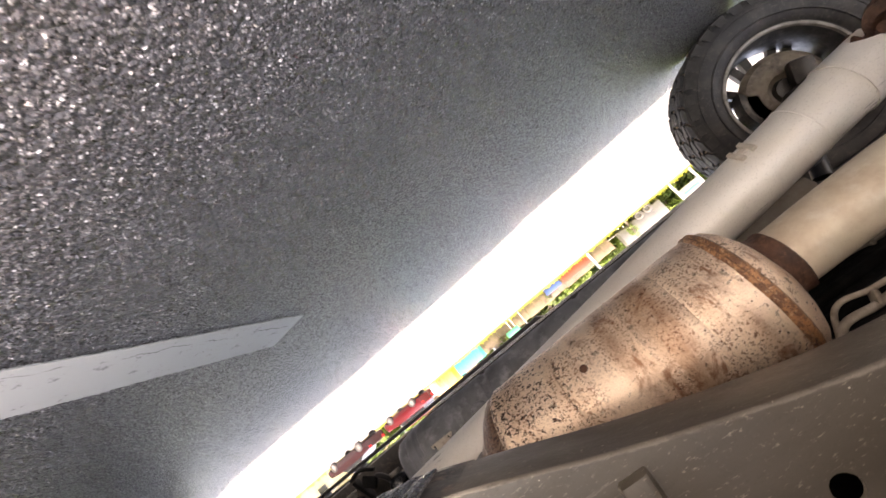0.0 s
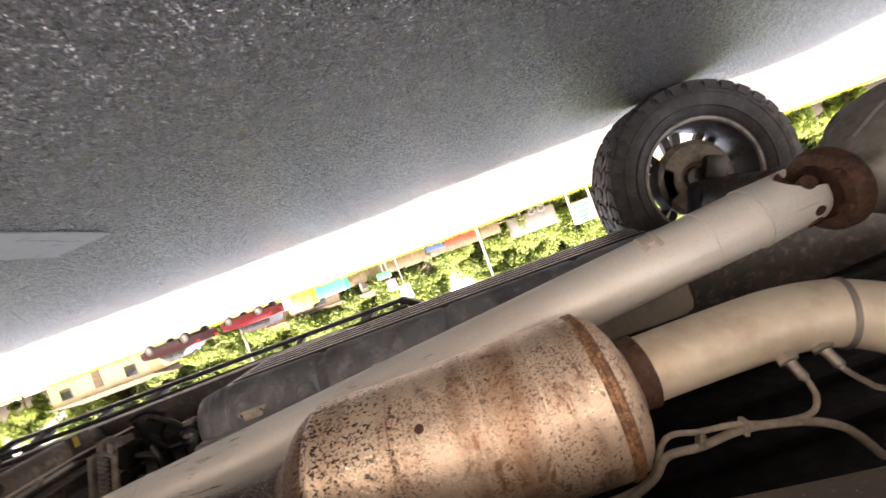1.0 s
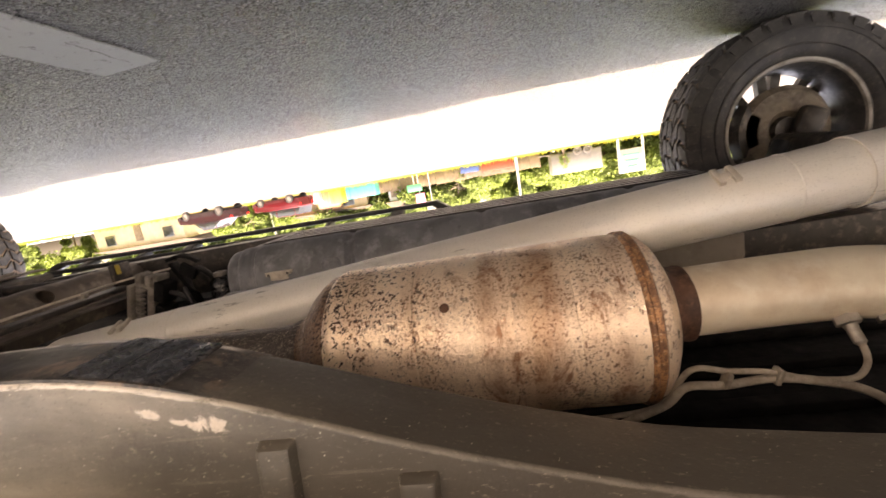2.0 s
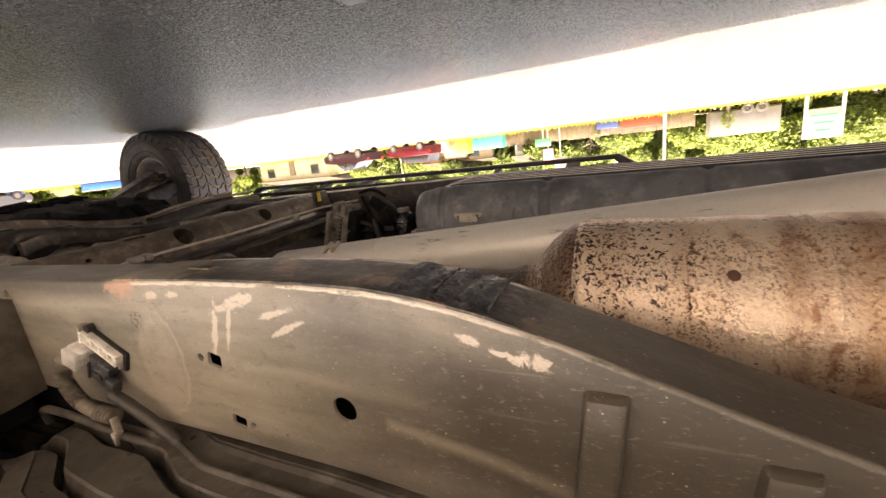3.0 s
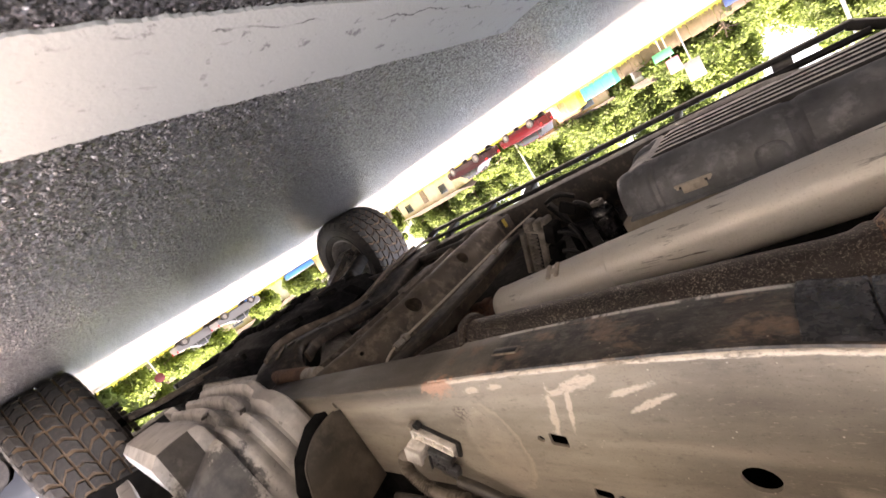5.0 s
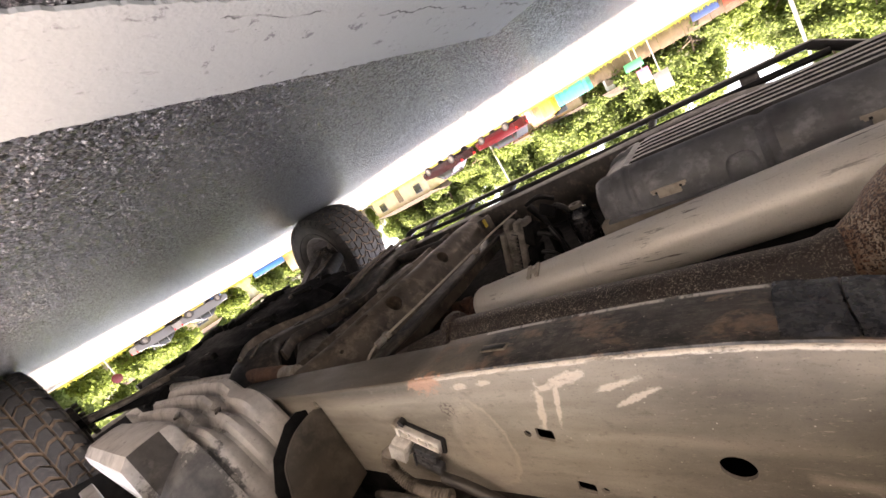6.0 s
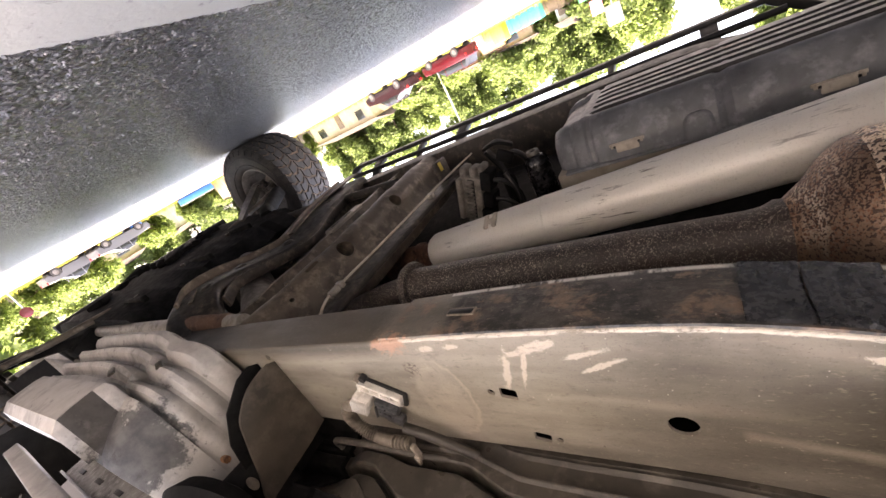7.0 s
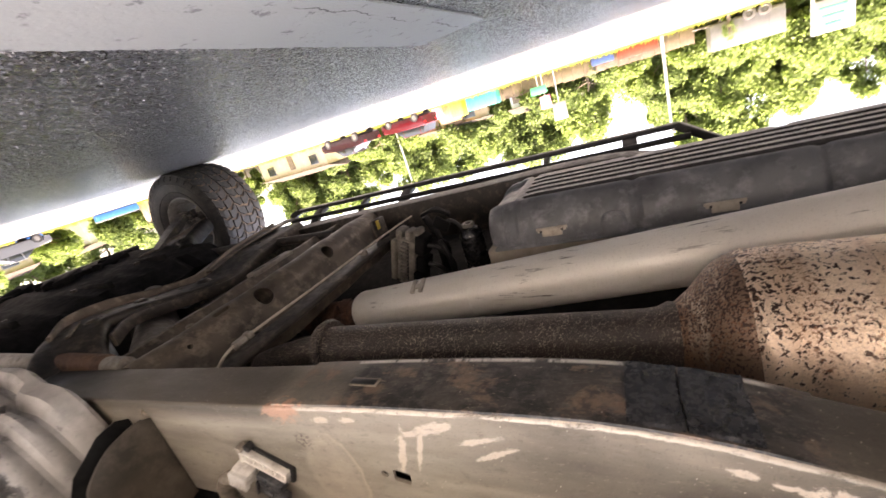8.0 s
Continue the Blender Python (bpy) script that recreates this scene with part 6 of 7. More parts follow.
# ---------------- steps
def make_far_step():
    ob = part("side_step", box((1.52, 2.40, 0.539), (2.40, 0.052, 0.024), 0.006), BLACK, truck, "black flat-bar side step")
    for pts in ([(2.70, 2.40, 0.54), (2.79, 2.41, 0.57), (2.82, 2.43, 0.66)], [(0.34, 2.40, 0.54), (0.17, 2.385, 0.65)]):
        part("end_bar", beam(pts, 0.055, 0.036, 0.006), BLACK, ob)
    part("inner_tube", tube([(2.7, 2.28, 0.575), (0.30, 2.28, 0.575)], 0.014, 12), BLACK, ob)
    for x, w in ((0.54, 0.065), (0.93, 0.028), (1.78, 0.065), (2.10, 0.028), (2.48, 0.065)):
        part("bracket", beam([(x, 2.40, 0.553), (x, 2.30, 0.580), (x - 0.01, 2.15, 0.68)], w, 0.03, 0.006), BLACK, ob)


make_far_step()


BRACKET = worn("dirty_bracket_steel", (0.27, 0.262, 0.25), (0.055, 0.052, 0.05), (0.52, 0.51, 0.49), 0.5, 0.1, 130, 22, 0.3).m
STEP_DARK = worn("dull_tread_alloy", (0.40, 0.395, 0.385), (0.12, 0.115, 0.11), (0.44, 0.435, 0.425), 0.55, 0.2, 120, 14, 0.2).m


def make_near_step():
    ob = part("near_side_step", beam([(2.26, 0.165, 0.512), (1.5, 0.142, 0.506), (0.70, 0.138, 0.506)], 0.036, 0.03, 0.004), STEP, truck, "scuffed grey side step with a slotted tread")
    part("outer_rail", beam([(1.80, 0.046, 0.508), (1.3, 0.044, 0.506), (0.72, 0.040, 0.506)], 0.026, 0.032, 0.005), STEP, ob)
    for x0, x1 in ((1.80, 1.42), (1.27, 1.12), (0.92, 0.80)):
        st = part("strut", beam([(x0, 0.122, 0.506), (x1, 0.046, 0.504)], 0.012, 0.026, 0.003), SHIELD_AND_SHADE, ob)
        part("worn_edge", beam([(x0, 0.122, 0.4915), (x1, 0.046, 0.4895)], 0.004, 0.002, 0.0008), STEP, st)
    tread = part("tread_plate", box((1.48, 0.087, 0.532), (0.44, 0.068, 0.005), 0.002), DARK_FRAME, ob, "dark slotted tread plate")
    for k in range(11):
        part("slat", box((1.30 + 0.034 * k, 0.088, 0.527), (0.020, 0.050, 0.006), 0.002), STEP_DARK, tread)
    # slotted plate and channel bracket under the sill
    pl = part("slotted_plate", beam([(1.98, 0.215, 0.575), (1.72, 0.205, 0.572), (1.42, 0.20, 0.572)], 0.050, 0.006, 0.002), BRACKET, ob)
    part("plate_lip", beam([(1.98, 0.187, 0.570), (1.72, 0.178, 0.567), (1.42, 0.173, 0.567)], 0.005, 0.022, 0.001), STEP, pl)
    for x in (1.88, 1.75, 1.62):
        part("slot_rim", box((x, 0.207, 0.5675), (0.035, 0.010, 0.003), 0.001), BLACK, pl)
    br = part("sill_bracket", beam([(1.30, 0.208, 0.658), (1.25, 0.208, 0.642), (1.1, 0.208, 0.640), (0.80, 0.208, 0.640)], 0.036, 0.008, 0.003), BRACKET, ob)
    part("bracket_lip", beam([(1.28, 0.190, 0.644), (1.24, 0.189, 0.633), (0.80, 0.189, 0.632)], 0.006, 0.024, 0.001), STEP, br)
    part("bracket_edge", beam([(1.28, 0.227, 0.646), (1.24, 0.227, 0.637), (0.80, 0.227, 0.636)], 0.006, 0.018, 0.001), STEP, br)
    hook = part("hook", tube(smooth_path([(1.13, 0.232, 0.635), (1.12, 0.226, 0.612), (1.14, 0.222, 0.604), (1.16, 0.226, 0.612), (1.155, 0.232, 0.63)], 6), 0.0035, 10), DARK_FRAME, br)
    part("stud", tube([(1.14, 0.240, 0.640), (1.14, 0.240, 0.626)], 0.005, 10), DARK_FRAME, hook)
    for x in (1.22, 1.0):
        part("dirt_hole", tube([(x, 0.208, 0.6350), (x, 0.208, 0.6365)], 0.006, 16), BLACK, br)


make_near_step()


# ---------------- body: floor pan with pressed steps, sills and the shell above
def make_body():
    # pressed steps: their edges run straight, jog outwards once, and fade into the foot well
    lines = [[(0.05, 0.385), (1.12, 0.397), (1.27, 0.408), (1.40, 0.480), (2.72, 0.476)], [(0.05, 0.410), (1.12, 0.428), (1.25, 0.440), (1.36, 0.494), (2.72, 0.498)],
             [(0.05, 0.480), (0.90, 0.488), (0.98, 0.491), (1.06, 0.515), (1.11, 0.531), (1.25, 0.530), (1.345, 0.547), (2.72, 0.552)], [(0.05, 0.503), (0.92, 0.508), (0.99, 0.512), (1.09, 0.550), (1.23, 0.556), (2.72, 0.568)],
             [(0.05, 0.542), (0.82, 0.546), (0.97, 0.546), (1.10, 0.578), (2.72, 0.586)], [(0.05, 0.590), (0.86, 0.592), (1.0, 0.594), (1.08, 0.616), (2.72, 0.620)]]
    tunnel = [(0.702, 0.972), (0.86, 0.99), (1.10, 1.04), (1.48, 1.04), (1.88, 0.98), (2.00, 0.94), (2.56, 0.90)]
    secs = []
    for x in np.linspace(0.05, 2.72, 134):
        a0, a1, b0, b1, c, d = [float(np.interp(x, *zip(*line))) for line in lines]
        deep = 0.055 * wave(x, [(0.05, 0), (1.40, 0), (1.52, 1), (2.72, 1)])
        lift = 0.03 * wave(x, [(0.05, 2.2), (0.4, 0.6), (0.8, 0), (1.9, 0), (2.2, 1.0), (2.72, 2.0)])
        top = rail_top(x) + 0.006
        row = [(0.02, 0.90), (0.22, 0.905), (0.26, 0.935), (0.30, 0.938), (a0 - 0.055, 0.905), (a0 - 0.050, 0.899), (a0 - 0.003, 0.896), (a0, 0.899), (a1, 0.908), (a1 + 0.003, 0.946), (a1 + 0.012, 0.946), (a1 + 0.020, 0.896), (a1 + 0.024, 0.891),
               (b0 - 0.003, 0.889), (b0, 0.893), (b0 + 0.005, 0.936), (b1 - 0.007, 0.936), (b1, 0.891), (b1 + 0.003, 0.887), (c - 0.008, 0.887), (c - 0.003, 0.881), (c, 0.880), (c + 0.004, 0.883), (c + 0.018, 0.886), (d - 0.012, 0.885), (d - 0.003, 0.880), (d, 0.888), (d + 0.004, 0.880)]
        row = [(x, y, z + (deep if i > 5 else 0) + lift + 0.0015 * math.sin(17 * x + 9 * y)) for i, (y, z) in enumerate(row)]
        row += [(x, max(y, d + 0.006), max(z + lift, top)) for y, z in ((0.630, 0.876), (0.655, 0.872), (0.70, 0.90))]
        secs.append(row + [(x, p[1], 1.09) for p in row[::-1]])
    cutoff = next(k for k, row in enumerate(secs) if row[0][0] > 1.52)
    # Same floor sheet further forward, with its shade painted in as black.
    part("footwell_floor", loft(secs[cutoff:]), SHIELD_AND_SHADE, truck, "footwell floor painted black for its shade", angle=25)
    bm = loft(secs[:cutoff])
    # outer strip and front corner get painted shade over the floor coating
    for f in bm.faces:
        c = f.calc_center_median()
        if c.y < 0.352 or (c.x > 1.36 and c.y < 0.43):
            f.material_index = 1
    part("cab_floor", bm, [FLOOR_PAN, SHIELD_AND_SHADE], truck, "dark coated cab floor with pressed steps", angle=25)
    # Middle of the floor, black to paint the shade above the shaft.
    secs = [[(x, y, z) for y, z in tunnel] + [(x, y, 1.09) for y, z in tunnel[::-1]] for x in np.linspace(0.05, 2.72, 12)]
    part("transmission_tunnel", loft(secs), SHIELD_AND_SHADE, truck, "transmission tunnel painted black for its shade")
    bed = part("bed_floor", box((-1.21, 1.29, 1.12), (2.66, 2.62, 0.04), 0.01), SHIELD_AND_SHADE, truck, "black coated bed floor")
    for k in range(12):
        part("floor_rib", box((-1.25, 0.25 + 0.19 * k, 1.085), (2.5, 0.05, 0.03), 0.006), SHIELD_AND_SHADE, bed)
    part("engine_bay_lining", box((3.7, 1.29, 1.20), (1.9, 2.3, 0.05), 0.01), BLACK, truck)
    for y, s, low in ((-0.02, 1, 0.825), (2.60, -1, 0.70)):
        part("sill", beam([(2.72, y + 0.065 * s, (low + 1.0) / 2), (0.08, y + 0.065 * s, (low + 1.0) / 2)], 0.045, 1.0 - low, 0.015), SHELL, truck)
    # shell by side profile, extruded across
    y0, y1 = -0.05, 2.63

    def side(outline, name, material, bevel=0.04, ya=y0, yb=y1, parent=truck, label=""):
        mm = Matrix(((1, 0, 0, 0), (0, 0, -1, 0), (0, 1, 0, 0), (0, 0, 0, 1)))
        return part(name, plate(outline, -yb, -ya, mm, bevel), material, parent, label)

    side([(2.70, 1.13), (4.75, 1.12), (4.80, 1.30), (4.60, 1.50), (2.70, 1.58)], "bonnet", SHELL, label="silver bonnet")
    cab = side([(0.05, 1.14), (2.73, 1.14), (2.73, 1.58), (2.05, 2.20), (1.4, 2.28), (0.35, 2.24), (0.05, 1.62)], "cab", SHELL, label="silver crew cab")
    for ya in (y0 - 0.012, y1 - 0.004):
        for o in ([(2.50, 1.62), (1.98, 2.10), (1.50, 2.14), (1.50, 1.62)], [(1.40, 1.62), (1.40, 2.14), (0.50, 2.10), (0.35, 1.62)]):
            side(o, "window", GLASS_M, 0.004, ya, ya + 0.016, cab)
    for ya, yb in ((y0 + 0.02, y0 + 0.10), (y1 - 0.10, y1 - 0.02)):
        side([(-2.52, 0.82), (-1.86, 0.80), (-1.72, 1.02), (-1.50, 1.16), (-1.04, 1.16), (-0.82, 1.02), (-0.68, 0.76), (0.02, 0.76), (0.02, 1.55), (-2.52, 1.55)], "bed_side", SHELL, 0.02, ya, yb)
    # Unseen flares, added to keep direct sun off the front tyres.
    for y in (-0.13, 2.71):
        part("arch_flare", beam([(3.30, y, 1.10), (3.5, y, 1.17), (3.82, y, 1.20), (4.14, y, 1.17), (4.32, y, 1.08)], 0.22, 0.03, 0.01), SHELL, truck)
    part("tailgate", box((-2.50, 1.29, 1.33), (0.06, 2.44, 0.48), 0.02), SHELL, truck)
    part("rear_bumper", box((-2.66, 1.29, 0.86), (0.14, 2.4, 0.20), 0.05), STEP, truck)
    part("front_bumper", box((4.78, 1.29, 0.805), (0.20, 2.5, 0.37), 0.07), BLACK, truck, "black plastic front bumper")
    # Valance added to stop light leaking in under the bumper.
    part("front_valance", beam([(4.74, 0.8, 0.60), (4.76, 1.29, 0.60), (4.74, 1.8, 0.60), (4.66, 2.33, 0.60)], 0.05, 0.22, 0.02), BLACK, truck, "black valance added to keep light out at the front")
    for y in (0.0, 2.58):
        side([(3.05, 0.86), (3.30, 0.86), (3.34, 1.02), (3.55, 1.14), (4.05, 1.14), (4.28, 1.0), (4.34, 0.80), (4.70, 0.80), (4.70, 1.2), (2.75, 1.2), (2.75, 0.86)], "wing", SHELL, 0.015, y - (0.085 if y < 1 else 0.02), y + (0.085 if y > 1 else 0.03))


make_body()


# ---------------------------------------------------------------- the far side of the car park
LEAF_A = make_leaves("bright_leaves", (0.110, 0.165, 0.040), (0.175, 0.235, 0.080))
LEAF_B = make_leaves("dark_leaves", (0.085, 0.130, 0.036), (0.140, 0.190, 0.070))
BARK = worn("bark", (0.12, 0.09, 0.065), (0.06, 0.045, 0.035), (0.2, 0.16, 0.12), 0.85, 0, 30, 4, 0.6).m


def make_grass():
    m = worn("grass_blades", (0.15, 0.16, 0.045), (0.10, 0.12, 0.03), (0.24, 0.22, 0.08), 0.8, 0, 30, 0.6, 0.5)
    return m.m


GRASS = make_grass()


def make_verge():
    rnd = random.Random(8)
    for name, x0, x1, y0, y1 in (("verge", -75, 46, 40.5, 90), ("verge", 46, 110, -40, 90)):
        bm = box(((x0 + x1) / 2, (y0 + y1) / 2, 0.03), (x1 - x0, y1 - y0, 0.10), 0.02)
        tagged(part(name, bm, GRASS), "sunlit rough grass verge beyond the car park", "grass", kind="structure")
    # tufts along the near edges
    bm = bmesh.new()
    for k in range(5200):
        if k % 3:
            x, y = rnd.uniform(-60, 46), 40.6 + rnd.random() ** 2 * 8
        else:
            x, y = 46.1 + rnd.random() ** 2 * 8, rnd.uniform(-20, 40)
        a, h, w = rnd.uniform(0, 6.28), rnd.uniform(0.12, 0.45), rnd.uniform(0.04, 0.10)
        dx, dy = math.cos(a) * w, math.sin(a) * w
        bm.faces.new([bm.verts.new(p) for p in ((x - dx, y - dy, 0.07), (x + dx, y + dy, 0.07), (x + dy * 0.8, y + dx * 0.8, h))])
    tagged(part("grass_tufts", bm, make_leaves("grass_tuft_green", (0.14, 0.18, 0.03), (0.36, 0.33, 0.07)), smooth=False), "yellow-green grass tufts on the verge", "grass", kind="stuff")
    for name, c, s in (("kerb", (-14.5, 40.4, 0.05), (121, 0.18, 0.14)), ("kerb", (45.9, 0, 0.05), (0.18, 80.6, 0.14))):
        tagged(part(name, box(c, s, 0.02), YELLOW_KERB), "faded yellow concrete kerb", "kerb", kind="structure")


YELLOW_KERB = worn("faded_yellow_paint", (0.20, 0.155, 0.018), (0.15, 0.12, 0.03), (0.24, 0.19, 0.04), 0.8, 0, 20, 2, 0.3).m
make_verge()


def make_tree(seed, height, spread, leaf, low=0.12, leaves=15000, size=0.15):
    rnd = random.Random(seed)
    ob = thing("tree", "leafy green roadside tree with an uneven crown", "tree", group="trees behind the car park")
    bm = tube(smooth_path([(0, 0, -0.1), (0.1, 0.05, height * 0.25), (-0.05, 0.1, height * 0.5), (0.1, 0, height * 0.8)], 4), [0.18 * (1 - 0.06 * k) for k in range(13)], 8)
    tips = []
    for k in range(9):
        a, z = rnd.uniform(0, 6.28), height * rnd.uniform(0.25, 0.6)
        e = Vector((math.cos(a) * spread * rnd.uniform(0.5, 0.9), math.sin(a) * spread * rnd.uniform(0.5, 0.9), z + height * rnd.uniform(0.05, 0.35)))
        add_tube(bm, [(0.05, 0.05, z), e * 0.5 + Vector((0, 0, z * 0.5 + 0.1)), e], [0.08, 0.05, 0.02], 6)
        tips.append(e)
    part("trunk", bm, BARK, ob)
    bm = bmesh.new()
    clumps = [(t, rnd.uniform(0.55, 1.0) * spread * 0.5) for t in tips]
    for k in range(16):
        a, z = rnd.uniform(0, 6.28), height * (low + (0.98 - low) * rnd.random())
        wide = spread * math.sin(math.pi * min(1, max(0.12, (z / height - low + 0.12) / (1.1 - low)))) ** 0.6
        clumps.append((Vector((math.cos(a) * wide * rnd.uniform(0.3, 0.9), math.sin(a) * wide * rnd.uniform(0.3, 0.9), z)), rnd.uniform(0.25, 0.5) * spread))
    for k in range(leaves):
        c, r = clumps[k % len(clumps)]
        d = Vector((rnd.gauss(0, 1), rnd.gauss(0, 1), rnd.gauss(0, 0.8))).normalized() * r * rnd.random() ** 0.45
        p = c + d
        if p.z < 0.15:
            p.z = rnd.uniform(0.15, 0.6)
        n = Vector((rnd.gauss(0, 1), rnd.gauss(0, 1), rnd.gauss(0.5, 1))).normalized()
        u = n.orthogonal().normalized()
        u.rotate(Matrix.Rotation(rnd.uniform(0, 6.28), 3, n))
        v = n.cross(u)
        s = rnd.uniform(0.6, 1.4) * size * (0.7 + 0.5 * spread / 2.5)
        bm.faces.new([bm.verts.new(p + q) for q in (-u * s, u * s * 0.5 - v * s * 0.6, u * s * 0.5 + v * s * 0.6)])
    part("crown", bm, leaf, ob, smooth=False)
    return ob


def plant_trees():
    rnd = random.Random(21)
    base = [make_tree(1, 7.5, 2.9, LEAF_A), make_tree(2, 9.0, 3.2, LEAF_B), make_tree(3, 3.0, 2.0, LEAF_A, 0.05, 8000), make_tree(4, 4.2, 2.4, LEAF_B, 0.05, 9000), make_tree(5, 12.5, 3.6, LEAF_A, 0.10, 18000), make_tree(6, 2.1, 0.55, LEAF_B, 0.35, 1400, 0.07), make_tree(7, 7.0, 2.8, LEAF_A, 0.06, 32000, 0.075)]
    spots = []
    for x in range(-60, 66, 4):
        if -3 < x < 3:
            continue
        spots.append((x + rnd.uniform(-1.5, 1.5), 52 + rnd.uniform(-3, 3), rnd.choice((0, 1, 1, 0))))
        if -44 < x < 60:
            spots.append((x + 2 + rnd.uniform(-1.5, 1.5), 60 + rnd.uniform(-3, 3), rnd.choice((0, 1))))
    for x in (38, 33.5, 29, 24.5, 20.5, 17.5, 14.5, 10, 7.5, 3.5, -0.5, -4.5, -8, -12.5, -16.5, -20, -24, -29, -34, -40, -46):
        spots.append((x + rnd.uniform(-0.8, 0.8), 46 + rnd.uniform(-1, 3), rnd.choice((2, 2, 3))))
    for y in range(-30, 46, 4):
        spots.append((62 + rnd.uniform(-3, 5), y + rnd.uniform(-2, 2), rnd.choice((0, 1))))
    for y in range(-26, 44, 5):
        spots.append((51 + rnd.uniform(-1, 3), y + rnd.uniform(-1, 1), rnd.choice((2, 2, 3))))
    # a taller wood at the back, and the trees past the blue car
    for x in range(-4, -50, -4):
        spots.append((x + rnd.uniform(-1.5, 1.5), 58 + rnd.uniform(-3, 3), 4))
    spots += [(24, -3.4, 6), (27, -6.8, 6), (23, 0.4, 2), (30, -1.0, 6), (-6.9, 41.1, 5)]
    first = set()
    for x, y, k in spots:
        m = pose(x, y, 0.05, 0, 0, rnd.uniform(0, 360)) @ Matrix.Scale(rnd.uniform(0.8, 1.25), 4)
        if k not in first:
            first.add(k)
            base[k].matrix_basis = m
        else:
            c = copy_thing(base[k], pose(x, y, 0.05, 0, 0, rnd.uniform(0, 360)))
            c.scale = [rnd.uniform(0.8, 1.25)] * 3


plant_trees()


# ---------------- cars
def make_car(label, paint, at, turn, length=4.6, height=1.45, suv=False):
    ob = thing("car", label, "car", group="parked cars")
    ob.matrix_basis = pose(*at, 0, 0, turn)
    L, w, r = length / 2, 0.9, 0.34
    belt = 0.95 if not suv else 1.05
    lower = [(-L, 0.35), (-L + 0.75 - 0.42, 0.28), (-L + 0.80 - 0.3, 0.60), (-L + 0.85, 0.72), (-L + 1.2, 0.60), (-L + 1.27, 0.25), (L - 1.27, 0.25), (L - 1.2, 0.60), (L - 0.85, 0.72), (L - 0.5, 0.60), (L - 0.42, 0.28), (L, 0.35), (L + 0.02, 0.62),
             (L - 0.12, belt - 0.10), (L - 1.2, belt), (-L + (0.9 if not suv else 0.1), belt), (-L, belt - 0.06)]
    mm = Matrix(((1, 0, 0, 0), (0, 0, -1, 0), (0, 1, 0, 0), (0, 0, 0, 1)))
    part("body", plate(lower, -w, w, mm, 0.05), paint, ob)
    back = -L + (1.0 if not suv else 0.12)
    up = [(back, belt - 0.01), (L - 1.25, belt - 0.01), (L - 2.0, height), (back + (0.9 if not suv else 0.25), height)]
    part("glasshouse", plate(up, -w + 0.14, w - 0.14, mm, 0.05), GLASS_M, ob, "dark glass")
    part("roof", box(((L - 2.0 + back + (0.9 if not suv else 0.25)) / 2, 0, height), (abs(L - 2.0 - back - (0.9 if not suv else 0.25)) + 0.05, 2 * w - 0.32, 0.05), 0.02), paint, ob)
    part("underbody", box((0, 0, 0.29), (2 * L - 0.9, 1.3, 0.22), 0.04), BLACK, ob)
    for x in (back + 0.55, 0.15):
        for s in (-1, 1):
            part("pillar", box((x, s * (w - 0.155), (belt + height) / 2), (0.07, 0.05, height - belt), 0.01), paint, ob)
    for x in (-L + 0.85, L - 0.85):
        for s in (-1, 1):
            m = pose(x, s * (w - 0.11), r, 0, 0, 90 * s)
            tyre = part("wheel", lathe([(-0.10, 0.20), (-0.11, 0.28), (-0.09, r), (0.09, r), (0.11, 0.28), (0.10, 0.20)], m, 28, True), RUBBER, ob)
            bm = lathe([(0.06, 0.0), (0.06, 0.05), (0.04, 0.19), (0.09, 0.205), (0.09, 0.215), (0.0, 0.215)], m, 20)
            for k in range(5):
                add_box(bm, m @ (Matrix.Rotation(1.2566 * k, 4, "X") @ Vector((0.075, 0, 0.12))), (0.05, 0.05, 0.05), 0.01)
            part("rim", bm, CAST, tyre)
    for s in (-1, 1):
        part("headlight", box((L - 0.03, s * 0.66, 0.68), (0.08, 0.34, 0.14), 0.03), GLASS_M, ob)
        part("tail_light", box((-L + 0.01, s * 0.72, 0.78), (0.06, 0.22, 0.16), 0.02), RED_LIGHT, ob)
    return ob


RED_LIGHT = Mat("red_lamp", (0.45, 0.01, 0.01), 0.2).m
MAROON = Mat("maroon_car_paint", (0.020, 0.003, 0.005), 0.25).m
RED = Mat("red_car_paint", (0.065, 0.004, 0.006), 0.25).m
WHITE_CAR = Mat("silver_car_paint", (0.12, 0.125, 0.13), 0.3).m
BLUE_CAR = Mat("slate_blue_car_paint", (0.032, 0.040, 0.055), 0.22).m
make_car("dark red car parked across the lot", MAROON, (19.6, 26.9, 0), 14, 4.9)
make_car("bright red car parked across the lot", RED, (16.6, 31.2, 0), 14, 4.6, 1.6, True)
make_car("slate blue estate car parked nearby", BLUE_CAR, (9.9, -2.35, 0), 92, 4.7, 1.65, True)
make_car("silver car parked far off in the lot", WHITE_CAR, (41.5, 13.5, 0), 80, 4.6)
make_car("silver car parked by the far verge", WHITE_CAR, (43, 10.2, 0), 84, 4.4)


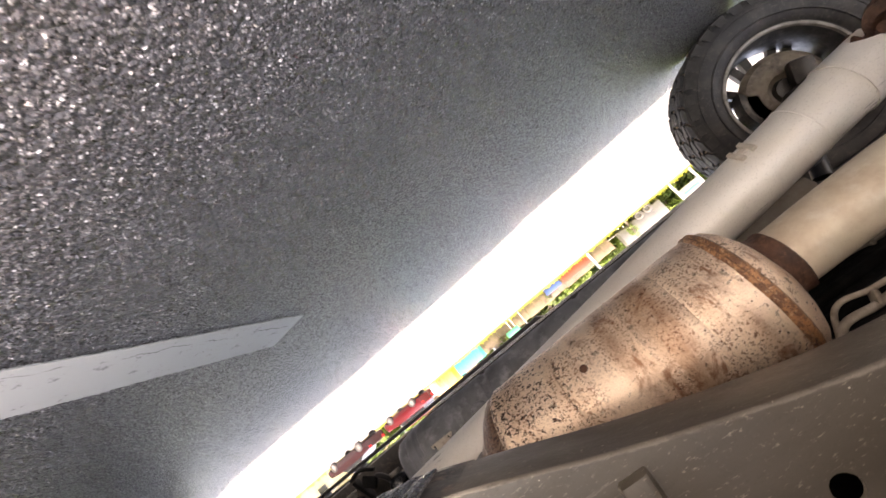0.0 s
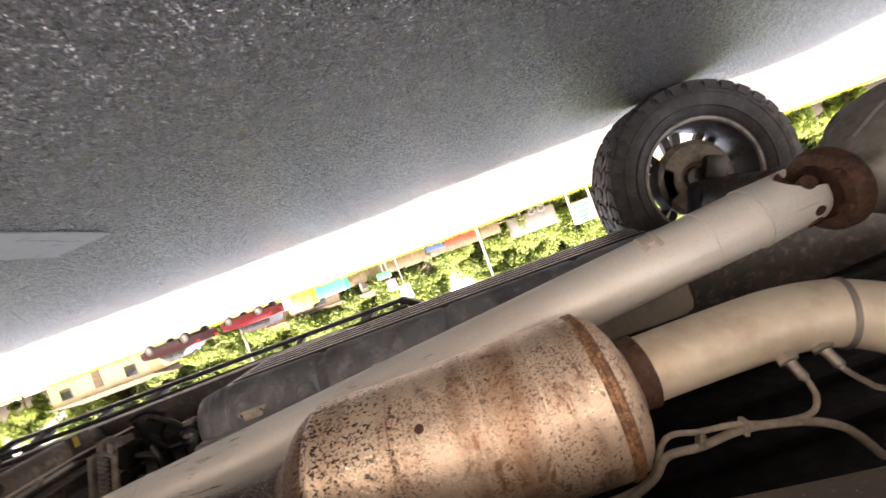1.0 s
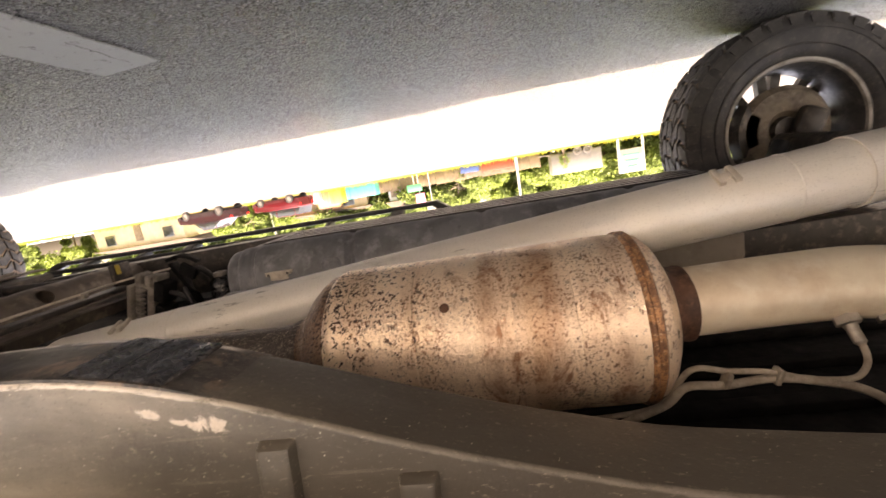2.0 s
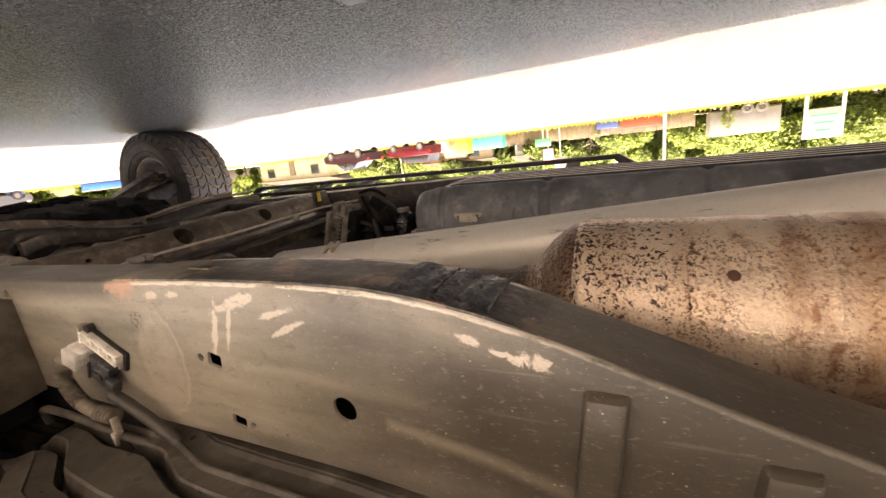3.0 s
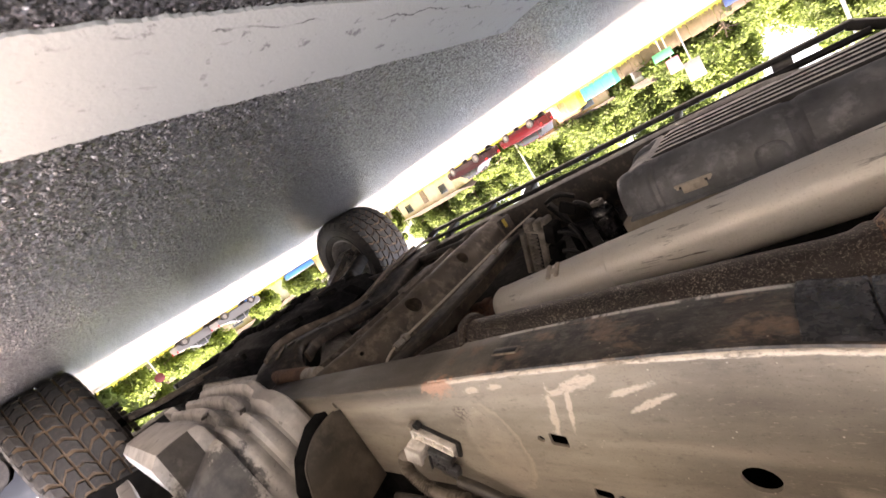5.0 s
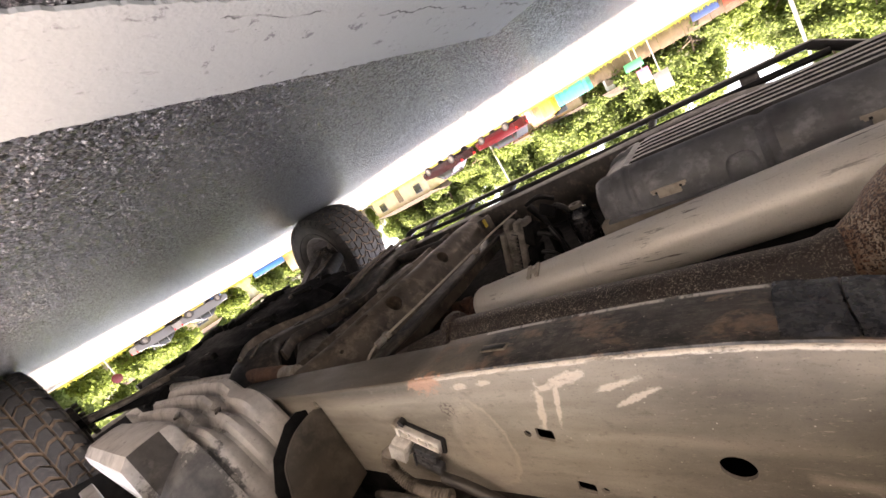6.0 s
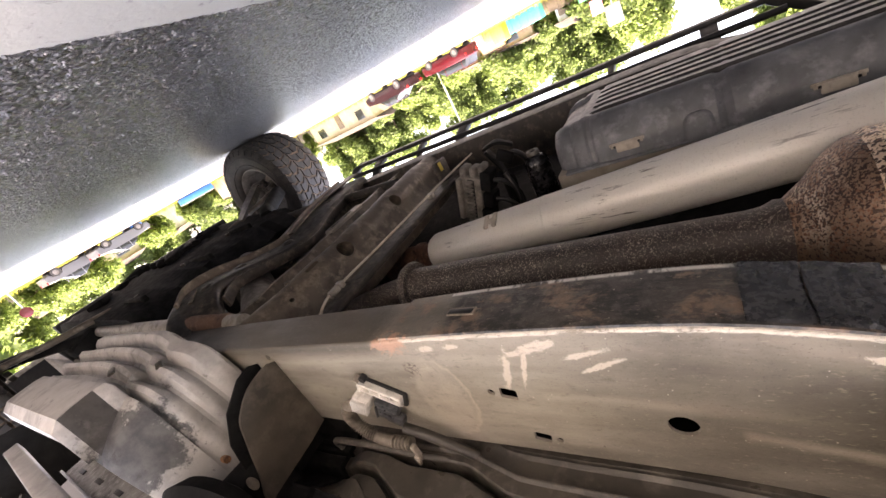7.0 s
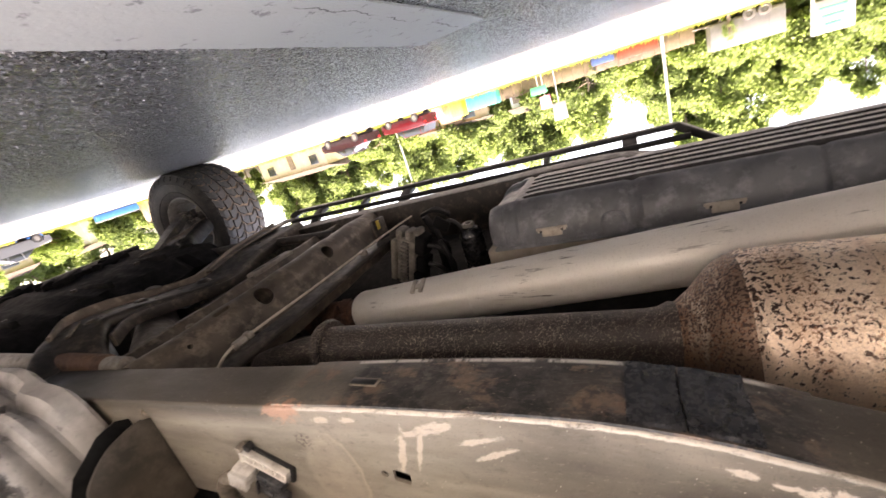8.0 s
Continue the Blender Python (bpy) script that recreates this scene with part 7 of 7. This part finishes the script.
# ---------------- houses, signs and odds and ends
def make_house(label, wall, x0, x1, y, h, deep=7, turn=0):
    ob = thing("house", label, "house", group="houses behind the car park")
    ob.matrix_basis = pose((x0 + x1) / 2, y, 0.05, 0, 0, turn)
    L = abs(x1 - x0)
    part("wall", box((0, deep / 2, h / 2), (L, deep, h), 0.03), wall, ob)
    mm = Matrix(((0, 0, 1, 0), (1, 0, 0, 0), (0, 1, 0, 0), (0, 0, 0, 1)))
    part("roof", plate([(-0.5, h), (deep + 0.5, h), (deep / 2, h + 0.8)], -L / 2 - 0.4, L / 2 + 0.4, mm, 0.03), ROOF, ob)
    n = max(2, int(L / 3))
    for k in range(n):
        x = -L / 2 + (k + 0.5) * L / n
        if k == n // 2:
            part("door", box((x, -0.03, 1.02), (0.95, 0.08, 2.04), 0.01), BARK, ob)
            continue
        win = part("window", box((x, -0.02, 1.5), (1.35, 0.08, 1.25), 0.01), WHITE_CAR, ob)
        part("pane", box((x, -0.065, 1.5), (1.2, 0.02, 1.1), 0.004), GLASS_M, win)
    return ob


ROOF = worn("roof_shingle", (0.035, 0.03, 0.027), (0.02, 0.017, 0.016), (0.05, 0.044, 0.04), 0.85, 0, 10, 1, 0.4, 0.05).m
BEIGE = worn("beige_render", (0.33, 0.28, 0.215), (0.26, 0.22, 0.17), (0.40, 0.355, 0.285), 0.8, 0, 12, 0.6, 0.2).m
GREYWALL = worn("grey_boards", (0.36, 0.36, 0.35), (0.28, 0.27, 0.26), (0.46, 0.46, 0.45), 0.7, 0, 12, 0.6, 0.2).m
BROWNWALL = worn("brown_boards", (0.3, 0.2, 0.13), (0.2, 0.13, 0.09), (0.38, 0.27, 0.19), 0.8, 0, 12, 0.8, 0.2).m
TEAL = worn("turquoise_paint", (0.012, 0.22, 0.25), (0.01, 0.17, 0.19), (0.03, 0.28, 0.31), 0.6, 0, 10, 1, 0.1).m
DEEP_BLUE = worn("deep_blue_sheet", (0.008, 0.03, 0.13), (0.006, 0.022, 0.10), (0.015, 0.045, 0.17), 0.5, 0, 10, 1, 0.3).m
TRAILER = worn("dull_aluminium_sheet", (0.12, 0.118, 0.115), (0.09, 0.088, 0.085), (0.15, 0.148, 0.145), 0.5, 0.1, 8, 0.8, 0.1).m
FENCE = worn("weathered_fence_boards", (0.085, 0.062, 0.042), (0.045, 0.034, 0.024), (0.13, 0.10, 0.072), 0.8, 0, 14, 0.7, 0.3).m
ORANGE = worn("orange_paint", (0.30, 0.014, 0.003), (0.25, 0.011, 0.003), (0.34, 0.020, 0.005), 0.6, 0, 10, 1, 0.1).m
BLUE = worn("blue_sheet", (0.02, 0.15, 0.45), (0.015, 0.11, 0.36), (0.05, 0.22, 0.52), 0.5, 0, 10, 1, 0.3).m
GREEN_SIGN = worn("green_sign", (0.03, 0.3, 0.14), (0.025, 0.25, 0.11), (0.06, 0.36, 0.18), 0.5, 0, 10, 1, 0.05).m
WHITE = worn("white_board", (0.23, 0.23, 0.225), (0.19, 0.19, 0.185), (0.27, 0.27, 0.265), 0.5, 0, 10, 1, 0.05).m
PINK = worn("pink_board", (0.75, 0.25, 0.38), (0.65, 0.2, 0.32), (0.8, 0.35, 0.45), 0.5, 0, 10, 1, 0.05).m
STEEL = worn("grey_post", (0.4, 0.4, 0.4), (0.3, 0.3, 0.3), (0.5, 0.5, 0.5), 0.4, 0.5, 10, 2, 0.05).m

make_house("low beige rendered house with dark windows", BEIGE, 47, 35.5, 43.0, 2.6)
make_house("grey boarded house among trees", GREYWALL, 11.5, 8.6, 44.8, 2.5, 4)
make_house("brown boarded house among trees", BROWNWALL, 22.5, 14.0, 44.6, 2.4)
make_house("grey boarded house among trees", GREYWALL, 62, 52, 30, 2.8, 7, -90)
make_house("low beige rendered house with dark windows", BEIGE, 60, 50, 14, 2.6, 7, -90)


def make_trailer():
    ob = thing("box_trailer", "dull grey box trailer on four wheels", "trailer")
    ob.matrix_basis = pose(-8.1, 42.5, 0.06)
    part("body", box((0, 0, 1.45), (4.7, 2.0, 1.9), 0.06), TRAILER, ob)
    for x in (-1.4, -0.2, 1.0):
        part("seam_strip", box((x, -1.008, 1.45), (0.05, 0.02, 1.8), 0.004), TRAILER, ob)
    part("chassis", box((0, 0, 0.46), (4.8, 1.4, 0.12), 0.02), DARK_FRAME, ob)
    part("drawbar", beam([(2.4, 0, 0.45), (3.4, 0, 0.42)], 0.1, 0.1, 0.02), DARK_FRAME, ob)
    for x in (-0.15, -1.1):
        for s in (-1, 1):
            m = pose(x, s * 1.0, 0.42, 0, 0, 90 * s)
            tyre = part("wheel", lathe([(-0.1, 0.22), (-0.1, 0.38), (-0.08, 0.42), (0.08, 0.42), (0.1, 0.38), (0.1, 0.22)], m, 24, True), RUBBER, ob)
            part("rim", lathe([(0.05, 0.0), (0.06, 0.08), (0.03, 0.16), (0.08, 0.23), (-0.05, 0.23)], m, 20), RIM_DARK, tyre)


make_trailer()


def make_sign(name, label, at, w, h, z, board, post_gap=0.0, post_r=0.06, band=None):
    ob = thing(name, label, "sign")
    ob.location = at
    for x in ((-post_gap / 2, post_gap / 2) if post_gap else (0,)):
        part("post", tube([(x, 0.06, -0.1), (x, 0.06, z + h)], post_r, 12), STEEL, ob)
    b = part("board", box((0, 0, z + h / 2), (w, 0.05, h), 0.01), board, ob)
    if band:
        for k in range(3):
            part("bar", box((0, -0.03, z + h * (0.25 + 0.25 * k)), (w * (0.75 - 0.15 * k), 0.012, h * 0.10), 0.003), band, b)
    return ob


make_sign("notice_sign", "white and green sign board on two posts", (-13.1, 41.6, 0.06), 2.1, 2.2, 1.1, WHITE, 2.2, 0.13, GREEN_SIGN)
make_sign("small_sign", "small white sign board on a post", (6.4, 42.0, 0.06), 1.25, 1.6, 2.9, WHITE)
make_sign("small_sign", "small pink sign board on a post", (7.6, 42.4, 0.06), 1.0, 1.2, 2.0, PINK)
make_sign("street_sign", "green street sign on a post", (7.9, 41.5, 0.06), 1.5, 0.7, 1.0, GREEN_SIGN)
make_sign("stop_sign", "red octagonal road sign on a post", (44.8, 6.4, 0.06), 0.1, 0.1, 1.6, STEEL)


def make_octagon():
    ob = [o for o in bpy.data.objects if o.name == "stop_sign"][0]
    mm = Matrix(((0, 0, 1, -0.06), (1, 0, 0, 0), (0, 1, 0, 1.75), (0, 0, 0, 1)))
    part("face", plate([(0.42 * math.cos(radians(22.5 + 45 * k)), 0.42 * math.sin(radians(22.5 + 45 * k))) for k in range(8)], -0.03, 0.0, mm, 0.004), RED, ob)


make_octagon()


def make_lamp_post(x, y, h=7.5):
    ob = thing("street_lamp", "grey steel street lamp post", "street lamp")
    ob.location = (x, y, 0.05)
    part("pole", tube([(0, 0, -0.1), (0, 0, h * 0.6), (0, 0, h)], [0.15, 0.12, 0.09], 14), STEEL, ob)
    part("arm", tube(smooth_path([(0, 0, h - 0.05), (0, -0.5, h + 0.2), (0, -1.4, h + 0.25)], 5), 0.04, 10), STEEL, ob)
    part("head", box((0, -1.6, h + 0.22), (0.25, 0.6, 0.12), 0.04), STEEL, ob)


make_lamp_post(-2.5, 42.2)
make_lamp_post(26, 45.5)


def make_crate(name, label, at, size, material, lid=None):
    ob = thing(name, label, "container")
    ob.location = at
    body = part("body", box((0, 0, size[2] / 2), size, 0.04), material, ob)
    n = max(2, int(size[0] / 0.7))
    for k in range(n):
        part("rib", box((-size[0] / 2 + (k + 0.5) * size[0] / n, -size[1] / 2 - 0.02, size[2] / 2), (0.07, 0.05, size[2] * 0.9), 0.01), material, body)
    if lid:
        part("lid", box((0, 0, size[2] + 0.03), (size[0] + 0.06, size[1] + 0.06, 0.08), 0.02), lid, ob)
    return ob



def make_fence(x0, x1, y, h):
    ob = thing("board_fence", "weathered brown board fence along the verge", "fence")
    ob.location = (x0, y, 0.07)
    n = int((x1 - x0) / 2.0)
    rnd = random.Random(5)
    for k in range(n + 1):
        part("post", box((2.0 * k, 0.06, h / 2), (0.12, 0.12, h + 0.1), 0.01), FENCE, ob)
    for k in range(n):
        for j in range(2):
            part("panel", box((2.0 * k + 0.5 + j, 0, h / 2 + rnd.uniform(-0.06, 0.06)), (0.97, 0.04, h - 0.12), 0.008), FENCE, ob)


make_fence(-5.0, 13.0, 44.5, 1.45)
make_crate("skip_container", "turquoise metal container with a yellow end", (13.6, 42.6, 0.07), (3.2, 1.6, 1.35), TEAL)
make_crate("skip_container", "yellow metal container beside the turquoise one", (16.4, 42.7, 0.07), (1.3, 1.7, 1.6), YELLOW)
make_crate("cabin", "small brown store shed", (18.0, 44.5, 0.07), (2.4, 2.0, 2.0), BROWNWALL, ROOF)
make_crate("barrier", "orange plastic barrier on the grass verge", (-0.65, 43.6, 0.07), (3.2, 0.6, 0.95), ORANGE)
make_crate("skip_container", "blue storage container on the grass verge", (2.2, 43.8, 0.07), (1.9, 1.0, 0.75), DEEP_BLUE)
make_crate("canopy_booth", "blue tarpaulin booth far off", (45.5, 23.2, 0.07), (1.0, 3.6, 0.6), BLUE, WHITE)
make_crate("canopy_booth", "blue tarpaulin booth far off", (45.5, 16.3, 0.07), (1.0, 1.5, 0.7), BLUE)
make_crate("cabin", "small pale store shed", (48.0, 30.0, 0.07), (3, 5, 2.4), BEIGE, ROOF)
make_crate("skip_container", "magenta barrels on a pallet", (18.6, 42.2, 0.07), (0.9, 0.9, 1.2), PINK)
